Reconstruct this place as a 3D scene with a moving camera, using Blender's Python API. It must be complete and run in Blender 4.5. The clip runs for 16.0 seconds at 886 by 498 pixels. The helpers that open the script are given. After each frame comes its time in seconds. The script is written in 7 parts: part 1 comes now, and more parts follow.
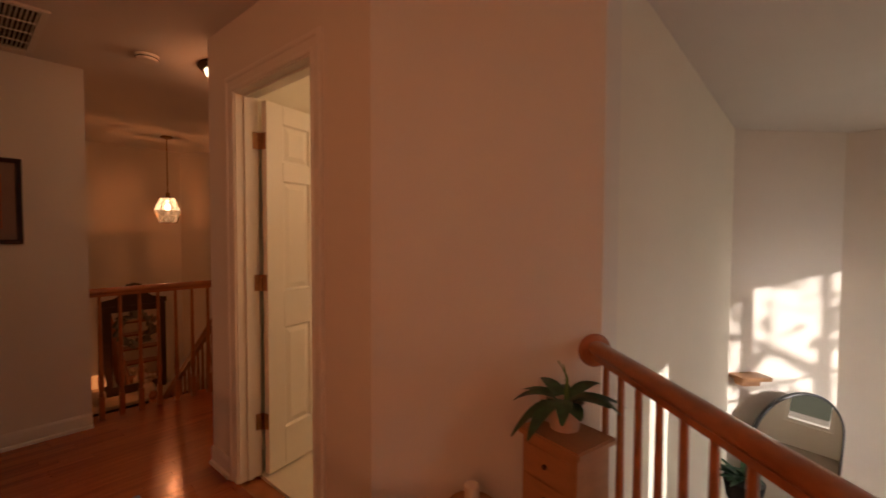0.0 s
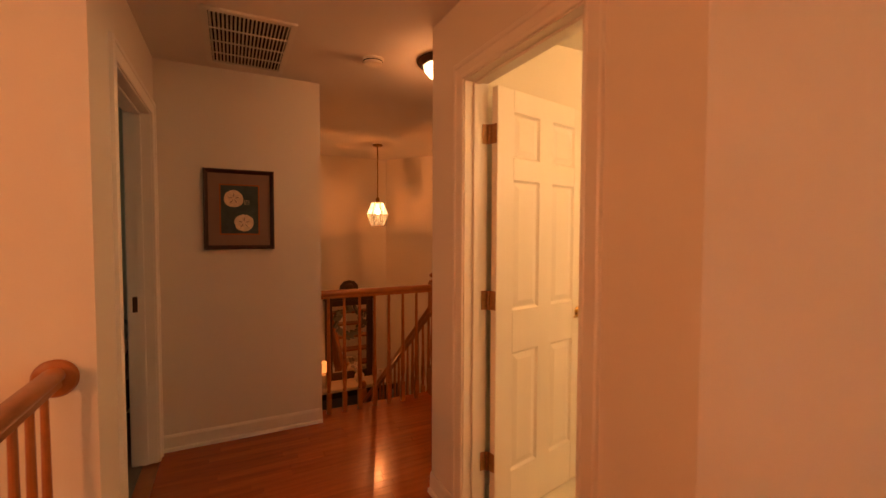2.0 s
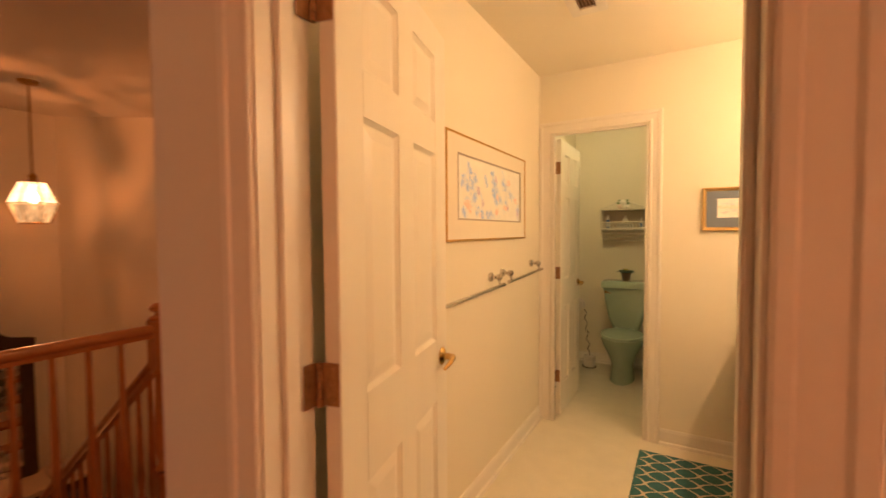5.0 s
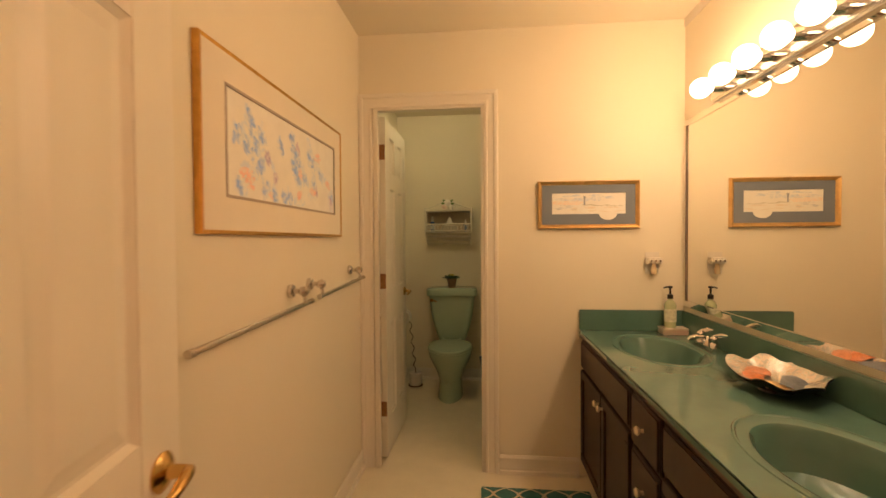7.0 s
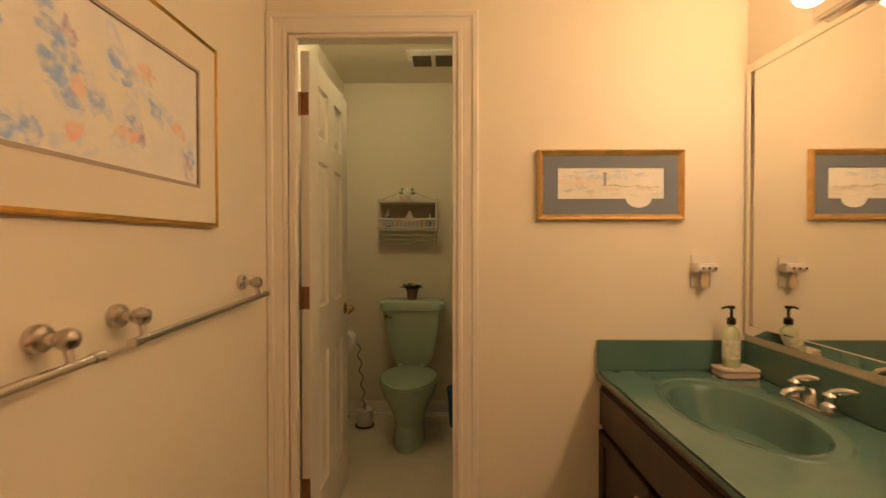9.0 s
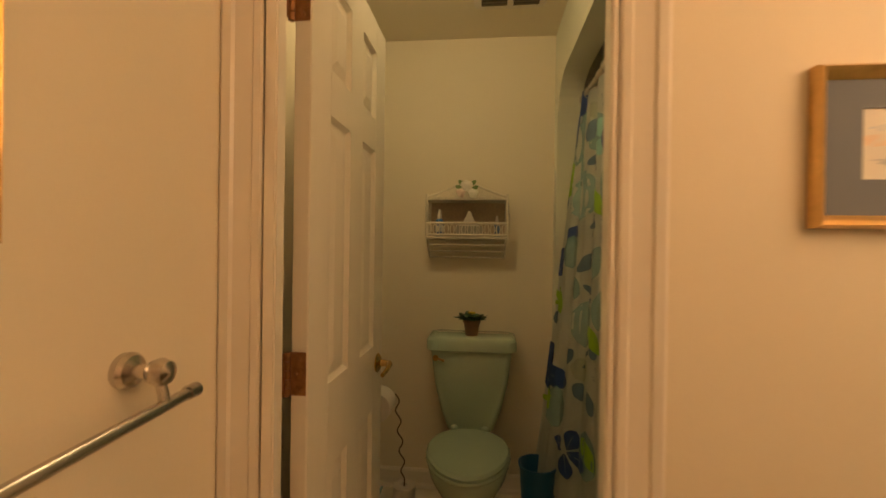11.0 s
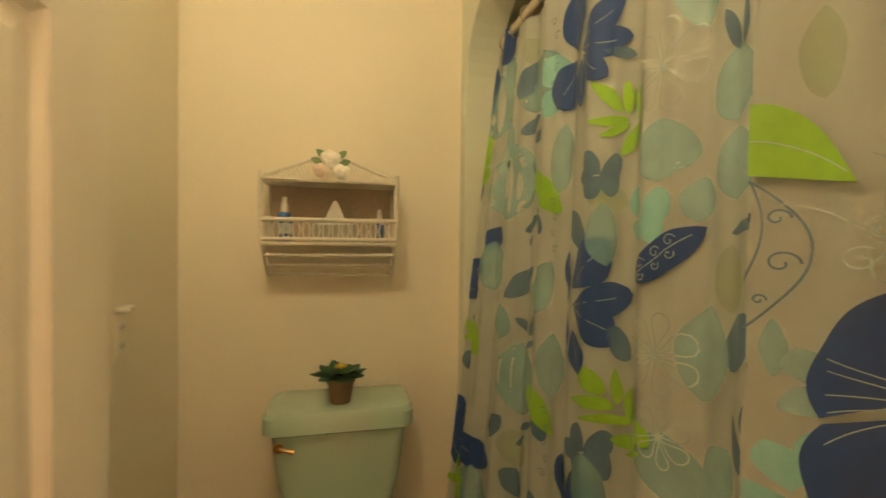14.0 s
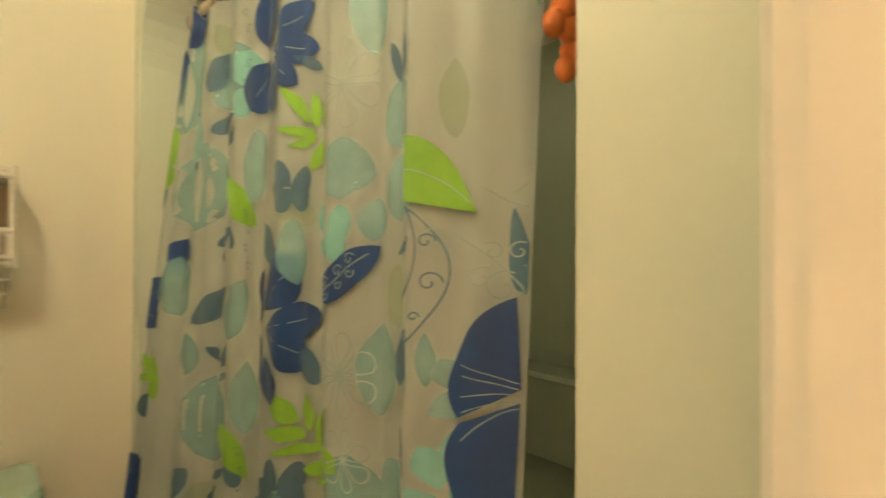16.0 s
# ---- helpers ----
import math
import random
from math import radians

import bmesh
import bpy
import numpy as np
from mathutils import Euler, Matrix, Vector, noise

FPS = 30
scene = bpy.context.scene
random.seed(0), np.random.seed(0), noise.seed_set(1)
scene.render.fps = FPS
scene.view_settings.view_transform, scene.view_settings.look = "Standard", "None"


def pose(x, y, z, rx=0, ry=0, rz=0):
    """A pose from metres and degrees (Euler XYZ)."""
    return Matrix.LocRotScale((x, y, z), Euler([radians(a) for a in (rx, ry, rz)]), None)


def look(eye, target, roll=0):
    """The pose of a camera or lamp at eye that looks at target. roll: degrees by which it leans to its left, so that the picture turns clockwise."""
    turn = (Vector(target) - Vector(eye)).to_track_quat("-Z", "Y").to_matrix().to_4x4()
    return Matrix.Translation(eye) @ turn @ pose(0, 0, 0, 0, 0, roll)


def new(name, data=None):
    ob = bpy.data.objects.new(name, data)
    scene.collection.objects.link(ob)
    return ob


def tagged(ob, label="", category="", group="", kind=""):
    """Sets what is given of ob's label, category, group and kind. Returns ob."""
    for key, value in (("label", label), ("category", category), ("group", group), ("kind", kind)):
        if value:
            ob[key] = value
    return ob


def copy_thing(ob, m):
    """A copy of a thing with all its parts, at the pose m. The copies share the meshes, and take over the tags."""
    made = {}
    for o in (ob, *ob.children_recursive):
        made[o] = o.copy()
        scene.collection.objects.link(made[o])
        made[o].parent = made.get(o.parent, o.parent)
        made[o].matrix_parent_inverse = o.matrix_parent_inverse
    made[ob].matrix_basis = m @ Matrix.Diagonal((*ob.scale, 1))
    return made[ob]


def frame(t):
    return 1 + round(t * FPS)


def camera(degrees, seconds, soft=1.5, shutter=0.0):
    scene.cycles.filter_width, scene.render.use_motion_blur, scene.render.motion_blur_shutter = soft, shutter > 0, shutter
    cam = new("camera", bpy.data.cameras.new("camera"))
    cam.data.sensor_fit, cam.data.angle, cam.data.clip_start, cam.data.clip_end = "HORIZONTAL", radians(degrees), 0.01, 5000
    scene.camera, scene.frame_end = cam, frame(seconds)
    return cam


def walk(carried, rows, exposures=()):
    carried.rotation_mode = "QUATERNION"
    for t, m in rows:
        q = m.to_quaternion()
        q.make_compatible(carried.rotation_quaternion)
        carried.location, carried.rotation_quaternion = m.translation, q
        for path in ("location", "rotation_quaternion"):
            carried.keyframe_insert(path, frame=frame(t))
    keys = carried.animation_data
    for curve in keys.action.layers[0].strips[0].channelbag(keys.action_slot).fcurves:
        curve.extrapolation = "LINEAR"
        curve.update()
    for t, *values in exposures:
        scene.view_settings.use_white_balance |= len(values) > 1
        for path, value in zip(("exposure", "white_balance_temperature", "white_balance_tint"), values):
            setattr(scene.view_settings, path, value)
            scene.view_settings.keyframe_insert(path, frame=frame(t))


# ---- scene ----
cam = camera(92.6, 16.0, shutter=0.5)
METRES, EYE, TILT, LEAN, TURN = 5.65, 1.27, 0.0, 0.0, 32.2
PATH = [
    (0, (1.055, 1.353, 1.319), (-0.248, 2.869, 1.249), 0.2),
    (0.5, (0.923, 1.326, 1.335), (-0.534, 2.694, 1.257), 0.0),
    (1, (0.773, 1.354, 1.346), (-0.913, 2.427, 1.266), -0.2),
    (1.5, (0.663, 1.396, 1.357), (-1.123, 2.293, 1.279), -0.0),
    (2, (0.473, 1.383, 1.367), (-1.313, 2.278, 1.287), 0.2),
    (2.5, (0.294, 1.396, 1.359), (-1.48, 2.316, 1.283), -0.1),
    (3, (0.095, 1.475, 1.353), (-1.638, 2.472, 1.278), -0.0),
    (3.5, (-0.11, 1.517, 1.344), (-1.748, 2.663, 1.278), 0.2),
    (4, (-0.289, 1.55, 1.356), (-1.741, 2.925, 1.292), -0.1),
    (4.5, (-0.42, 1.669, 1.335), (-1.656, 3.239, 1.259), -0.5),
    (5, (-0.531, 1.838, 1.358), (-1.531, 3.569, 1.277), -0.4),
    (5.2, (-0.582, 1.904, 1.357), (-1.487, 3.686, 1.28), -0.4),
    (7.3, (-0.768, 2.58, 1.282), (-0.905, 4.575, 1.245), -0.1),
    (7.5, (-0.779, 2.658, 1.276), (-0.888, 4.654, 1.243), 0.1),
    (8, (-0.782, 2.816, 1.262), (-0.794, 4.816, 1.237), -0.1),
    (8.2, (-0.772, 2.901, 1.257), (-0.784, 4.901, 1.23), -0.1),
    (10.3, (-0.851, 3.811, 1.319), (-1.019, 5.804, 1.299), -0.1),
    (10.5, (-0.871, 3.891, 1.326), (-1.072, 5.881, 1.308), -0.0),
    (11, (-0.965, 4.082, 1.315), (-1.171, 6.072, 1.306), 0.8),
    (11.5, (-1.026, 4.256, 1.347), (-1.235, 6.245, 1.317), 0.9),
    (12, (-1.014, 4.419, 1.381), (-1.248, 6.404, 1.315), 0.7),
    (12.5, (-1.017, 4.564, 1.377), (-1.241, 6.551, 1.32), 0.7),
    (13, (-1.042, 4.673, 1.376), (-1.107, 6.672, 1.329), 0.7),
    (13.5, (-1.046, 4.77, 1.374), (-0.863, 6.762, 1.334), 0.9),
    (14, (-1.015, 4.866, 1.376), (-0.579, 6.818, 1.341), 0.7),
    (14.5, (-0.981, 4.892, 1.381), (-0.29, 6.768, 1.355), 0.5),
    (15, (-0.962, 4.905, 1.39), (-0.029, 6.674, 1.36), 0.2),
    (15.5, (-0.943, 4.896, 1.398), (0.273, 6.484, 1.384), 0.3),
    (16, (-0.911, 4.881, 1.395), (0.561, 6.235, 1.407), 0.2),
]
EXPOSURE = [
    (0.0, 0.04, 6300, 18), (0.5, 0.12, 6750, 24), (1.0, 0.43, 7450, 30), (1.5, 0.84, 7950, 26), (2.5, 1.10, 8150, 18), (3.3, 1.16, 7350, 12), (4.0, 1.19, 7000, 11),
    (5.0, 1.09, 6700, 13), (6.3, 0.75, 6500, 14), (7.3, 0.42, 6400, 12), (8.2, 0.38, 6350, 12), (10.3, 0.24, 6700, 17), (11.0, 0.27, 7150, 18), (12.0, 0.48, 7250, 18),
    (12.5, 0.72, 7100, 18), (13.5, 1.33, 6600, 16), (14.2, 1.50, 6100, 14), (15.0, 1.68, 5700, 11), (16.0, 1.80, 5400, 10)]
walk(cam, [(t, look(eye, target, roll)) for t, eye, target, roll in PATH], EXPOSURE)

# ---- world, sun and lamps ----
world = bpy.data.worlds.new("sky")
scene.world = world
world.use_nodes = True
wn = world.node_tree.nodes
sky = wn.new("ShaderNodeTexSky")
sky.sky_type = "NISHITA"
sky.sun_disc = False
sky.sun_elevation, sky.sun_rotation = radians(15), radians(107)
world.node_tree.links.new(sky.outputs[0], wn["Background"].inputs[0])
wn["Background"].inputs[1].default_value = 0.055
SUN_WAY = Vector((-1.0, 0.30, -0.26))
sun = new("sun", bpy.data.lights.new("sun", "SUN"))
sun.data.energy, sun.data.angle, sun.data.color = 5.0, radians(0.6), (1.0, 0.93, 0.82)
sun.matrix_world = look((30, -9, 9), Vector((30, -9, 9)) + SUN_WAY)


DIM = 0.45


def bulb_light(name, x, y, z, watts, color, radius):
    ob = new(name, bpy.data.lights.new(name, "POINT"))
    ob.data.energy, ob.data.color, ob.data.shadow_soft_size = watts * DIM, color, radius
    ob.location = (x, y, z)
    return ob


HALL_GLOW, BATH_GLOW = (1.0, 0.30, 0.08), (1.0, 0.55, 0.25)
bulb_light("hall_lamp_light", -1.86, 2.56, 2.27, 4.4, HALL_GLOW, 0.07)
bulb_light("pendant_light", -4.42, 2.96, 1.61, 17, HALL_GLOW, 0.010)
bulb_light("table_lamp_light", -5.12, 2.42, -0.42, 2.5, HALL_GLOW, 0.05)
# Out-of-view lamp, added for the warm light on the landing walls.
bulb_light("unseen_stairwell_light", 1.5, -1.1, 1.61, 245, (1.0, 0.36, 0.15), 0.05)
# Lamp out of view, assumed from the shadow under the wicker shelf.
bulb_light("unseen_toilet_light", -1.20, 5.30, 2.36, 12.5, (1.0, 0.77, 0.40), 0.09)


def window_light(x, y, wide, z0, z1, watts, to):
    ob = new("window_daylight", bpy.data.lights.new("window_daylight", "AREA"))
    ob.data.shape, ob.data.size, ob.data.size_y = "RECTANGLE", wide, z1 - z0
    ob.data.energy, ob.data.color = watts * DIM, (1.0, 0.93, 0.84)
    ob.matrix_world = look((x, y, (z0 + z1) / 2), (to[0], to[1], (z0 + z1) / 2))


BULBS = [4.40 - 0.157 * i for i in range(8)]
for by in BULBS:
    bulb_light("vanity_light", 0.182, by, 1.94, 4.3, BATH_GLOW, 0.042)


# ---- materials ----
def shade(name, color, rough=0.5, metal=0.0, vary=0.06, scale=6.0, grain=120.0, bump=0.05, coat=0.0, axis=(1, 1, 1), island=0.0):
    m = bpy.data.materials.new(name)
    m.use_nodes = True
    n, k = m.node_tree.nodes, m.node_tree.links
    b = n["Principled BSDF"]
    tc = n.new("ShaderNodeTexCoord")
    mp = n.new("ShaderNodeMapping")
    mp.inputs["Scale"].default_value = axis
    k.new(tc.outputs["Object"], mp.inputs[0])
    big, fine = n.new("ShaderNodeTexNoise"), n.new("ShaderNodeTexNoise")
    for tex, s in ((big, scale), (fine, grain)):
        tex.inputs["Scale"].default_value = s
        tex.inputs["Detail"].default_value = 4
        k.new(mp.outputs[0], tex.inputs["Vector"])
    mix = n.new("ShaderNodeMath")
    mix.operation = "MULTIPLY_ADD"
    mix.inputs[1].default_value = 0.35
    k.new(fine.outputs[0], mix.inputs[0])
    k.new(big.outputs[0], mix.inputs[2])
    ramp = n.new("ShaderNodeMapRange")
    ramp.inputs["From Min"].default_value, ramp.inputs["From Max"].default_value = 0.35, 1.0
    ramp.inputs["To Min"].default_value, ramp.inputs["To Max"].default_value = 1.0 - vary, 1.0 + vary
    k.new(mix.outputs[0], ramp.inputs["Value"])
    last = ramp.outputs[0]
    if island:
        info = n.new("ShaderNodeObjectInfo")
        rr = n.new("ShaderNodeMapRange")
        rr.inputs["To Min"].default_value, rr.inputs["To Max"].default_value = 1.0 - island, 1.0 + island
        k.new(info.outputs["Random"], rr.inputs["Value"])
        mul = n.new("ShaderNodeMath")
        mul.operation = "MULTIPLY"
        k.new(last, mul.inputs[0])
        k.new(rr.outputs[0], mul.inputs[1])
        last = mul.outputs[0]
    tint = n.new("ShaderNodeVectorMath")
    tint.operation = "SCALE"
    tint.inputs[0].default_value = color
    k.new(last, tint.inputs["Scale"])
    k.new(tint.outputs[0], b.inputs["Base Color"])
    b.inputs["Roughness"].default_value, b.inputs["Metallic"].default_value = rough, metal
    b.inputs["Coat Weight"].default_value = coat
    b.inputs["Coat Roughness"].default_value = 0.12
    if bump:
        bp = n.new("ShaderNodeBump")
        bp.inputs["Strength"].default_value, bp.inputs["Distance"].default_value = bump, 0.004
        k.new(fine.outputs[0], bp.inputs["Height"])
        k.new(bp.outputs[0], b.inputs["Normal"])
    return m


def glow(name, color, strength):
    m = bpy.data.materials.new(name)
    m.use_nodes = True
    b = m.node_tree.nodes["Principled BSDF"]
    b.inputs["Base Color"].default_value = (0.9, 0.9, 0.9, 1)
    b.inputs["Emission Color"].default_value = (*color, 1)
    b.inputs["Emission Strength"].default_value = strength * DIM
    return m


def clear(name, color=(1, 1, 1), rough=0.0, ior=1.45):
    m = bpy.data.materials.new(name)
    m.use_nodes = True
    b = m.node_tree.nodes["Principled BSDF"]
    b.inputs["Base Color"].default_value = (*color, 1)
    b.inputs["Roughness"].default_value, b.inputs["IOR"].default_value = rough, ior
    b.inputs["Transmission Weight"].default_value = 1.0
    return m


M_WALL = shade("wall_paint", (0.76, 0.70, 0.60), 0.75, vary=0.03, scale=1.5, grain=180, bump=0.06)
M_BATHWALL = shade("bath_paint", (0.81, 0.745, 0.60), 0.6, vary=0.03, scale=1.2, grain=160, bump=0.06)
M_CEIL = shade("ceiling_paint", (0.74, 0.69, 0.62), 0.9, vary=0.03, scale=2, grain=220, bump=0.15)
M_TRIM = shade("trim_paint", (0.80, 0.75, 0.66), 0.35, vary=0.03, scale=3, grain=60, bump=0.02)
M_DOOR = shade("door_paint", (0.80, 0.75, 0.64), 0.38, vary=0.03, scale=2, grain=70, bump=0.06, axis=(6, 6, 0.6))
M_OAK = shade("red_oak_floor", (0.38, 0.080, 0.014), 0.22, vary=0.25, scale=5, grain=90, bump=0.02, coat=0.25, axis=(8, 0.6, 1), island=0.14)
M_RAIL = shade("stained_oak", (0.36, 0.12, 0.032), 0.3, vary=0.22, scale=5, grain=60, bump=0.03, coat=0.4, axis=(3, 3, 3))
M_VINYL = shade("vinyl_floor", (0.74, 0.68, 0.54), 0.32, vary=0.06, scale=9, grain=60, bump=0.02)
M_BRASS = shade("antique_brass", (0.34, 0.19, 0.065), 0.32, 1.0, vary=0.2, scale=25, grain=90, bump=0.03)
M_BRONZE = shade("dark_bronze", (0.10, 0.055, 0.03), 0.4, 0.8, vary=0.2, scale=25, bump=0.03)
M_CHROME = shade("chrome", (0.75, 0.73, 0.70), 0.12, 1.0, vary=0.05, scale=20, bump=0.0)
M_NICKEL = shade("brushed_nickel", (0.62, 0.58, 0.53), 0.24, 1.0, vary=0.08, scale=30, bump=0.02)
M_POLISH = shade("polished_brass", (0.66, 0.42, 0.15), 0.2, 1.0, vary=0.1, scale=25, grain=90, bump=0.02)
M_HINGE = shade("antique_hinge", (0.36, 0.185, 0.085), 0.38, 0.7, vary=0.35, scale=60, grain=200, bump=0.08)
# Near-black: real black parts, and painted shade inside ducts, rings and slots.
M_DARK = shade("dark_gap", (0.02, 0.015, 0.012), 0.9)


# ---- mesh helpers ----
def box(bm, x0, x1, y0, y1, z0, z1, bevel=0.0):
    r = bmesh.ops.create_cube(bm, size=1.0, matrix=Matrix.Translation(((x0 + x1) / 2, (y0 + y1) / 2, (z0 + z1) / 2)) @ Matrix.Diagonal((abs(x1 - x0), abs(y1 - y0), abs(z1 - z0), 1)))
    if bevel:
        es = list({e for v in r["verts"] for e in v.link_edges})
        bmesh.ops.bevel(bm, geom=es, offset=bevel, segments=2, affect="EDGES")
    return r


def cyl(bm, a, b, r0, r1=None, seg=16, caps=True):
    a, b = Vector(a), Vector(b)
    r1 = r0 if r1 is None else r1
    m = Matrix.Translation((a + b) / 2) @ (b - a).to_track_quat("Z", "Y").to_matrix().to_4x4()
    return bmesh.ops.create_cone(bm, cap_ends=caps, segments=seg, radius1=r0, radius2=r1, depth=(b - a).length, matrix=m)


def ball(bm, x, y, z, rx, ry=None, rz=None, seg=16):
    ry, rz = rx if ry is None else ry, rx if rz is None else rz
    return bmesh.ops.create_uvsphere(bm, u_segments=seg, v_segments=max(6, seg // 2 + 2), radius=1.0, matrix=Matrix.Translation((x, y, z)) @ Matrix.Diagonal((rx, ry, rz, 1)))


def lathe(bm, rows, m=None, seg=20, squash=(1, 1)):
    """A turned shape from rows of (radius, height)."""
    m = m or Matrix()
    rings = []
    for r, z in rows:
        rings.append([bm.verts.new(m @ Vector((r * squash[0] * math.cos(2 * math.pi * i / seg), r * squash[1] * math.sin(2 * math.pi * i / seg), z))) for i in range(seg)])
    for a, b in zip(rings, rings[1:]):
        for i in range(seg):
            bm.faces.new((a[i], a[(i + 1) % seg], b[(i + 1) % seg], b[i]))
    for ring, flip in ((rings[0], True), (rings[-1], False)):
        if max((v.co - ring[0].co).length for v in ring) > 1e-4:
            bm.faces.new(ring[::-1] if flip else ring)
    return rings


def sweep(bm, points, r, seg=10):
    """A round rod along points; r is one radius or one for each point."""
    pts = [Vector(p) for p in points]
    rings = []
    for i, p in enumerate(pts):
        d = (pts[min(i + 1, len(pts) - 1)] - pts[max(i - 1, 0)]).normalized()
        side = d.orthogonal().normalized() if i == 0 else (side - d * side.dot(d)).normalized()
        up = d.cross(side)
        rr = r[i] if isinstance(r, (list, tuple)) else r
        rings.append([bm.verts.new(p + rr * (math.cos(2 * math.pi * k / seg) * side + math.sin(2 * math.pi * k / seg) * up)) for k in range(seg)])
    for a, b in zip(rings, rings[1:]):
        for k in range(seg):
            bm.faces.new((a[k], a[(k + 1) % seg], b[(k + 1) % seg], b[k]))
    bm.faces.new(rings[0][::-1])
    bm.faces.new(rings[-1])


def prism(bm, outline, z0, z1, m=None):
    """A plate from a closed (x, y) outline, between two heights."""
    m = m or Matrix()
    lo = [bm.verts.new(m @ Vector((x, y, z0))) for x, y in outline]
    hi = [bm.verts.new(m @ Vector((x, y, z1))) for x, y in outline]
    n = len(outline)
    bm.faces.new(lo[::-1])
    bm.faces.new(hi)
    for i in range(n):
        bm.faces.new((lo[i], lo[(i + 1) % n], hi[(i + 1) % n], hi[i]))


def mesh_of(name, bm, material, smooth=False):
    bmesh.ops.recalc_face_normals(bm, faces=bm.faces)
    me = bpy.data.meshes.new(name)
    bm.to_mesh(me)
    bm.free()
    me.materials.append(material)
    if smooth:
        for p in me.polygons:
            p.use_smooth = True
    return me


def soften(ob, angle=35):
    for p in ob.data.polygons:
        p.use_smooth = True
    me = ob.data
    me.set_sharp_from_angle(angle=radians(angle))
    return ob


def part(name, bm, material, parent=None, label="", m=None, smooth=True):
    ob = new(name, mesh_of(name, bm, material))
    if smooth:
        soften(ob)
    if parent:
        ob.parent = parent
    if m:
        ob.matrix_basis = m
    return tagged(ob, label) if label else ob


def thing(name, label, category, at=(0, 0, 0), rz=0, group=""):
    ob = new(name)
    ob.empty_display_size = 0.1
    ob.matrix_basis = pose(*at, 0, 0, rz)
    return tagged(ob, label, category, group)


def structure(name, bm, material, label, category):
    return tagged(part(name, bm, material, smooth=False), label, category, kind="structure")


# ---- the large structure ----
HC, BC = 2.40, 2.445          # ceiling of the hall, of the bathroom
WY0, WY1 = 2.315, 2.43        # hall wall with the bathroom door
DX0, DX1, DH = -1.175, -0.473, 2.035   # bathroom doorway
BX0, BX1 = -1.450, 0.305       # bathroom, across
FY0, FY1 = 4.818, 4.885       # wall between bathroom and toilet room
TX0, TX1, TDH = -1.365, -0.755, 2.03   # toilet room doorway
TLX, TRX, TY1 = -1.55, -0.615, 6.38   # toilet room
PX = -2.60                    # wall with the picture
LY = 0.98                     # wall with the left doorway
LX0, LX1 = -2.47, -1.63
LOW = -2.62                   # great room floor
FOY = -1.60                   # foyer floor

bm = bmesh.new()
box(bm, -1.51, DX0 - 0.02, WY0, WY1, 0, BC)
box(bm, DX1 + 0.02, -0.105, WY0, WY1, 0, BC)
box(bm, DX0 - 0.02, DX1 + 0.02, WY0, WY1, DH + 0.02, BC)
structure("wall_hall", bm, M_WALL, "cream painted hall wall around the bathroom doorway", "wall")

bm = bmesh.new()
prism(bm, [(-0.105, 2.315), (0.49, 2.91), (0.49, 3.07), (-0.105, 2.475)], LOW, BC)
structure("wall_diagonal", bm, M_WALL, "cream painted diagonal wall at the landing", "wall")

bm = bmesh.new()
box(bm, -1.525, BX0, WY1, FY1, FOY, BC + 0.05)
structure("wall_bath_west", bm, M_BATHWALL, "cream painted bathroom wall with the towel bars", "wall")

bm = bmesh.new()
prism(bm, [(BX1, 2.885), (0.47, 3.05), (0.47, 6.60), (BX1, 6.60)], LOW, BC + 0.05)
structure("wall_bath_east", bm, M_BATHWALL, "cream painted wall behind the vanity mirror", "wall")

bm = bmesh.new()
box(bm, TLX - 0.1, TX0 - 0.02, FY0, FY1, 0, BC)
box(bm, TX1 + 0.02, BX1, FY0, FY1, 0, BC)
box(bm, TX0 - 0.02, TX1 + 0.02, FY0, FY1, TDH + 0.02, BC)
structure("wall_toilet_door", bm, M_BATHWALL, "cream painted wall with the toilet room doorway", "wall")

bm = bmesh.new()
box(bm, TLX - 0.1, TLX, FY1, TY1 + 0.1, 0, BC)
structure("wall_toilet_west", bm, M_BATHWALL, "cream painted toilet room wall", "wall")
bm = bmesh.new()
box(bm, TLX, BX1, TY1, TY1 + 0.12, 0, BC)
structure("wall_toilet_back", bm, M_BATHWALL, "cream painted wall behind the toilet", "wall")

# tub alcove front with rounded upper corners
bm = bmesh.new()
A0, A1, ATOP, AR = 5.02, 6.312, 2.16, 0.24
arch = [(A0, 0.0)] + [(A0 + AR - AR * math.cos(radians(a)), ATOP - AR + AR * math.sin(radians(a))) for a in range(0, 91, 10)]
arch += [(A1 - AR + AR * math.sin(radians(a)), ATOP - AR + AR * math.cos(radians(a))) for a in range(0, 91, 10)] + [(A1, 0.0)]
outline = arch + [(TY1, 0.0), (TY1, BC), (FY1, BC), (FY1, 0.0)]
prism(bm, outline, -0.115, 0.0, Matrix.Translation((TRX, 0, 0)) @ Matrix(((0, 0, -1, 0), (1, 0, 0, 0), (0, 1, 0, 0), (0, 0, 0, 1))))
M_ALCOVE = shade("alcove_paint", (0.66, 0.68, 0.56), 0.5, vary=0.03, scale=1.5, grain=160, bump=0.05)
structure("wall_tub_alcove", bm, M_ALCOVE, "pale green arched opening of the tub alcove", "wall")

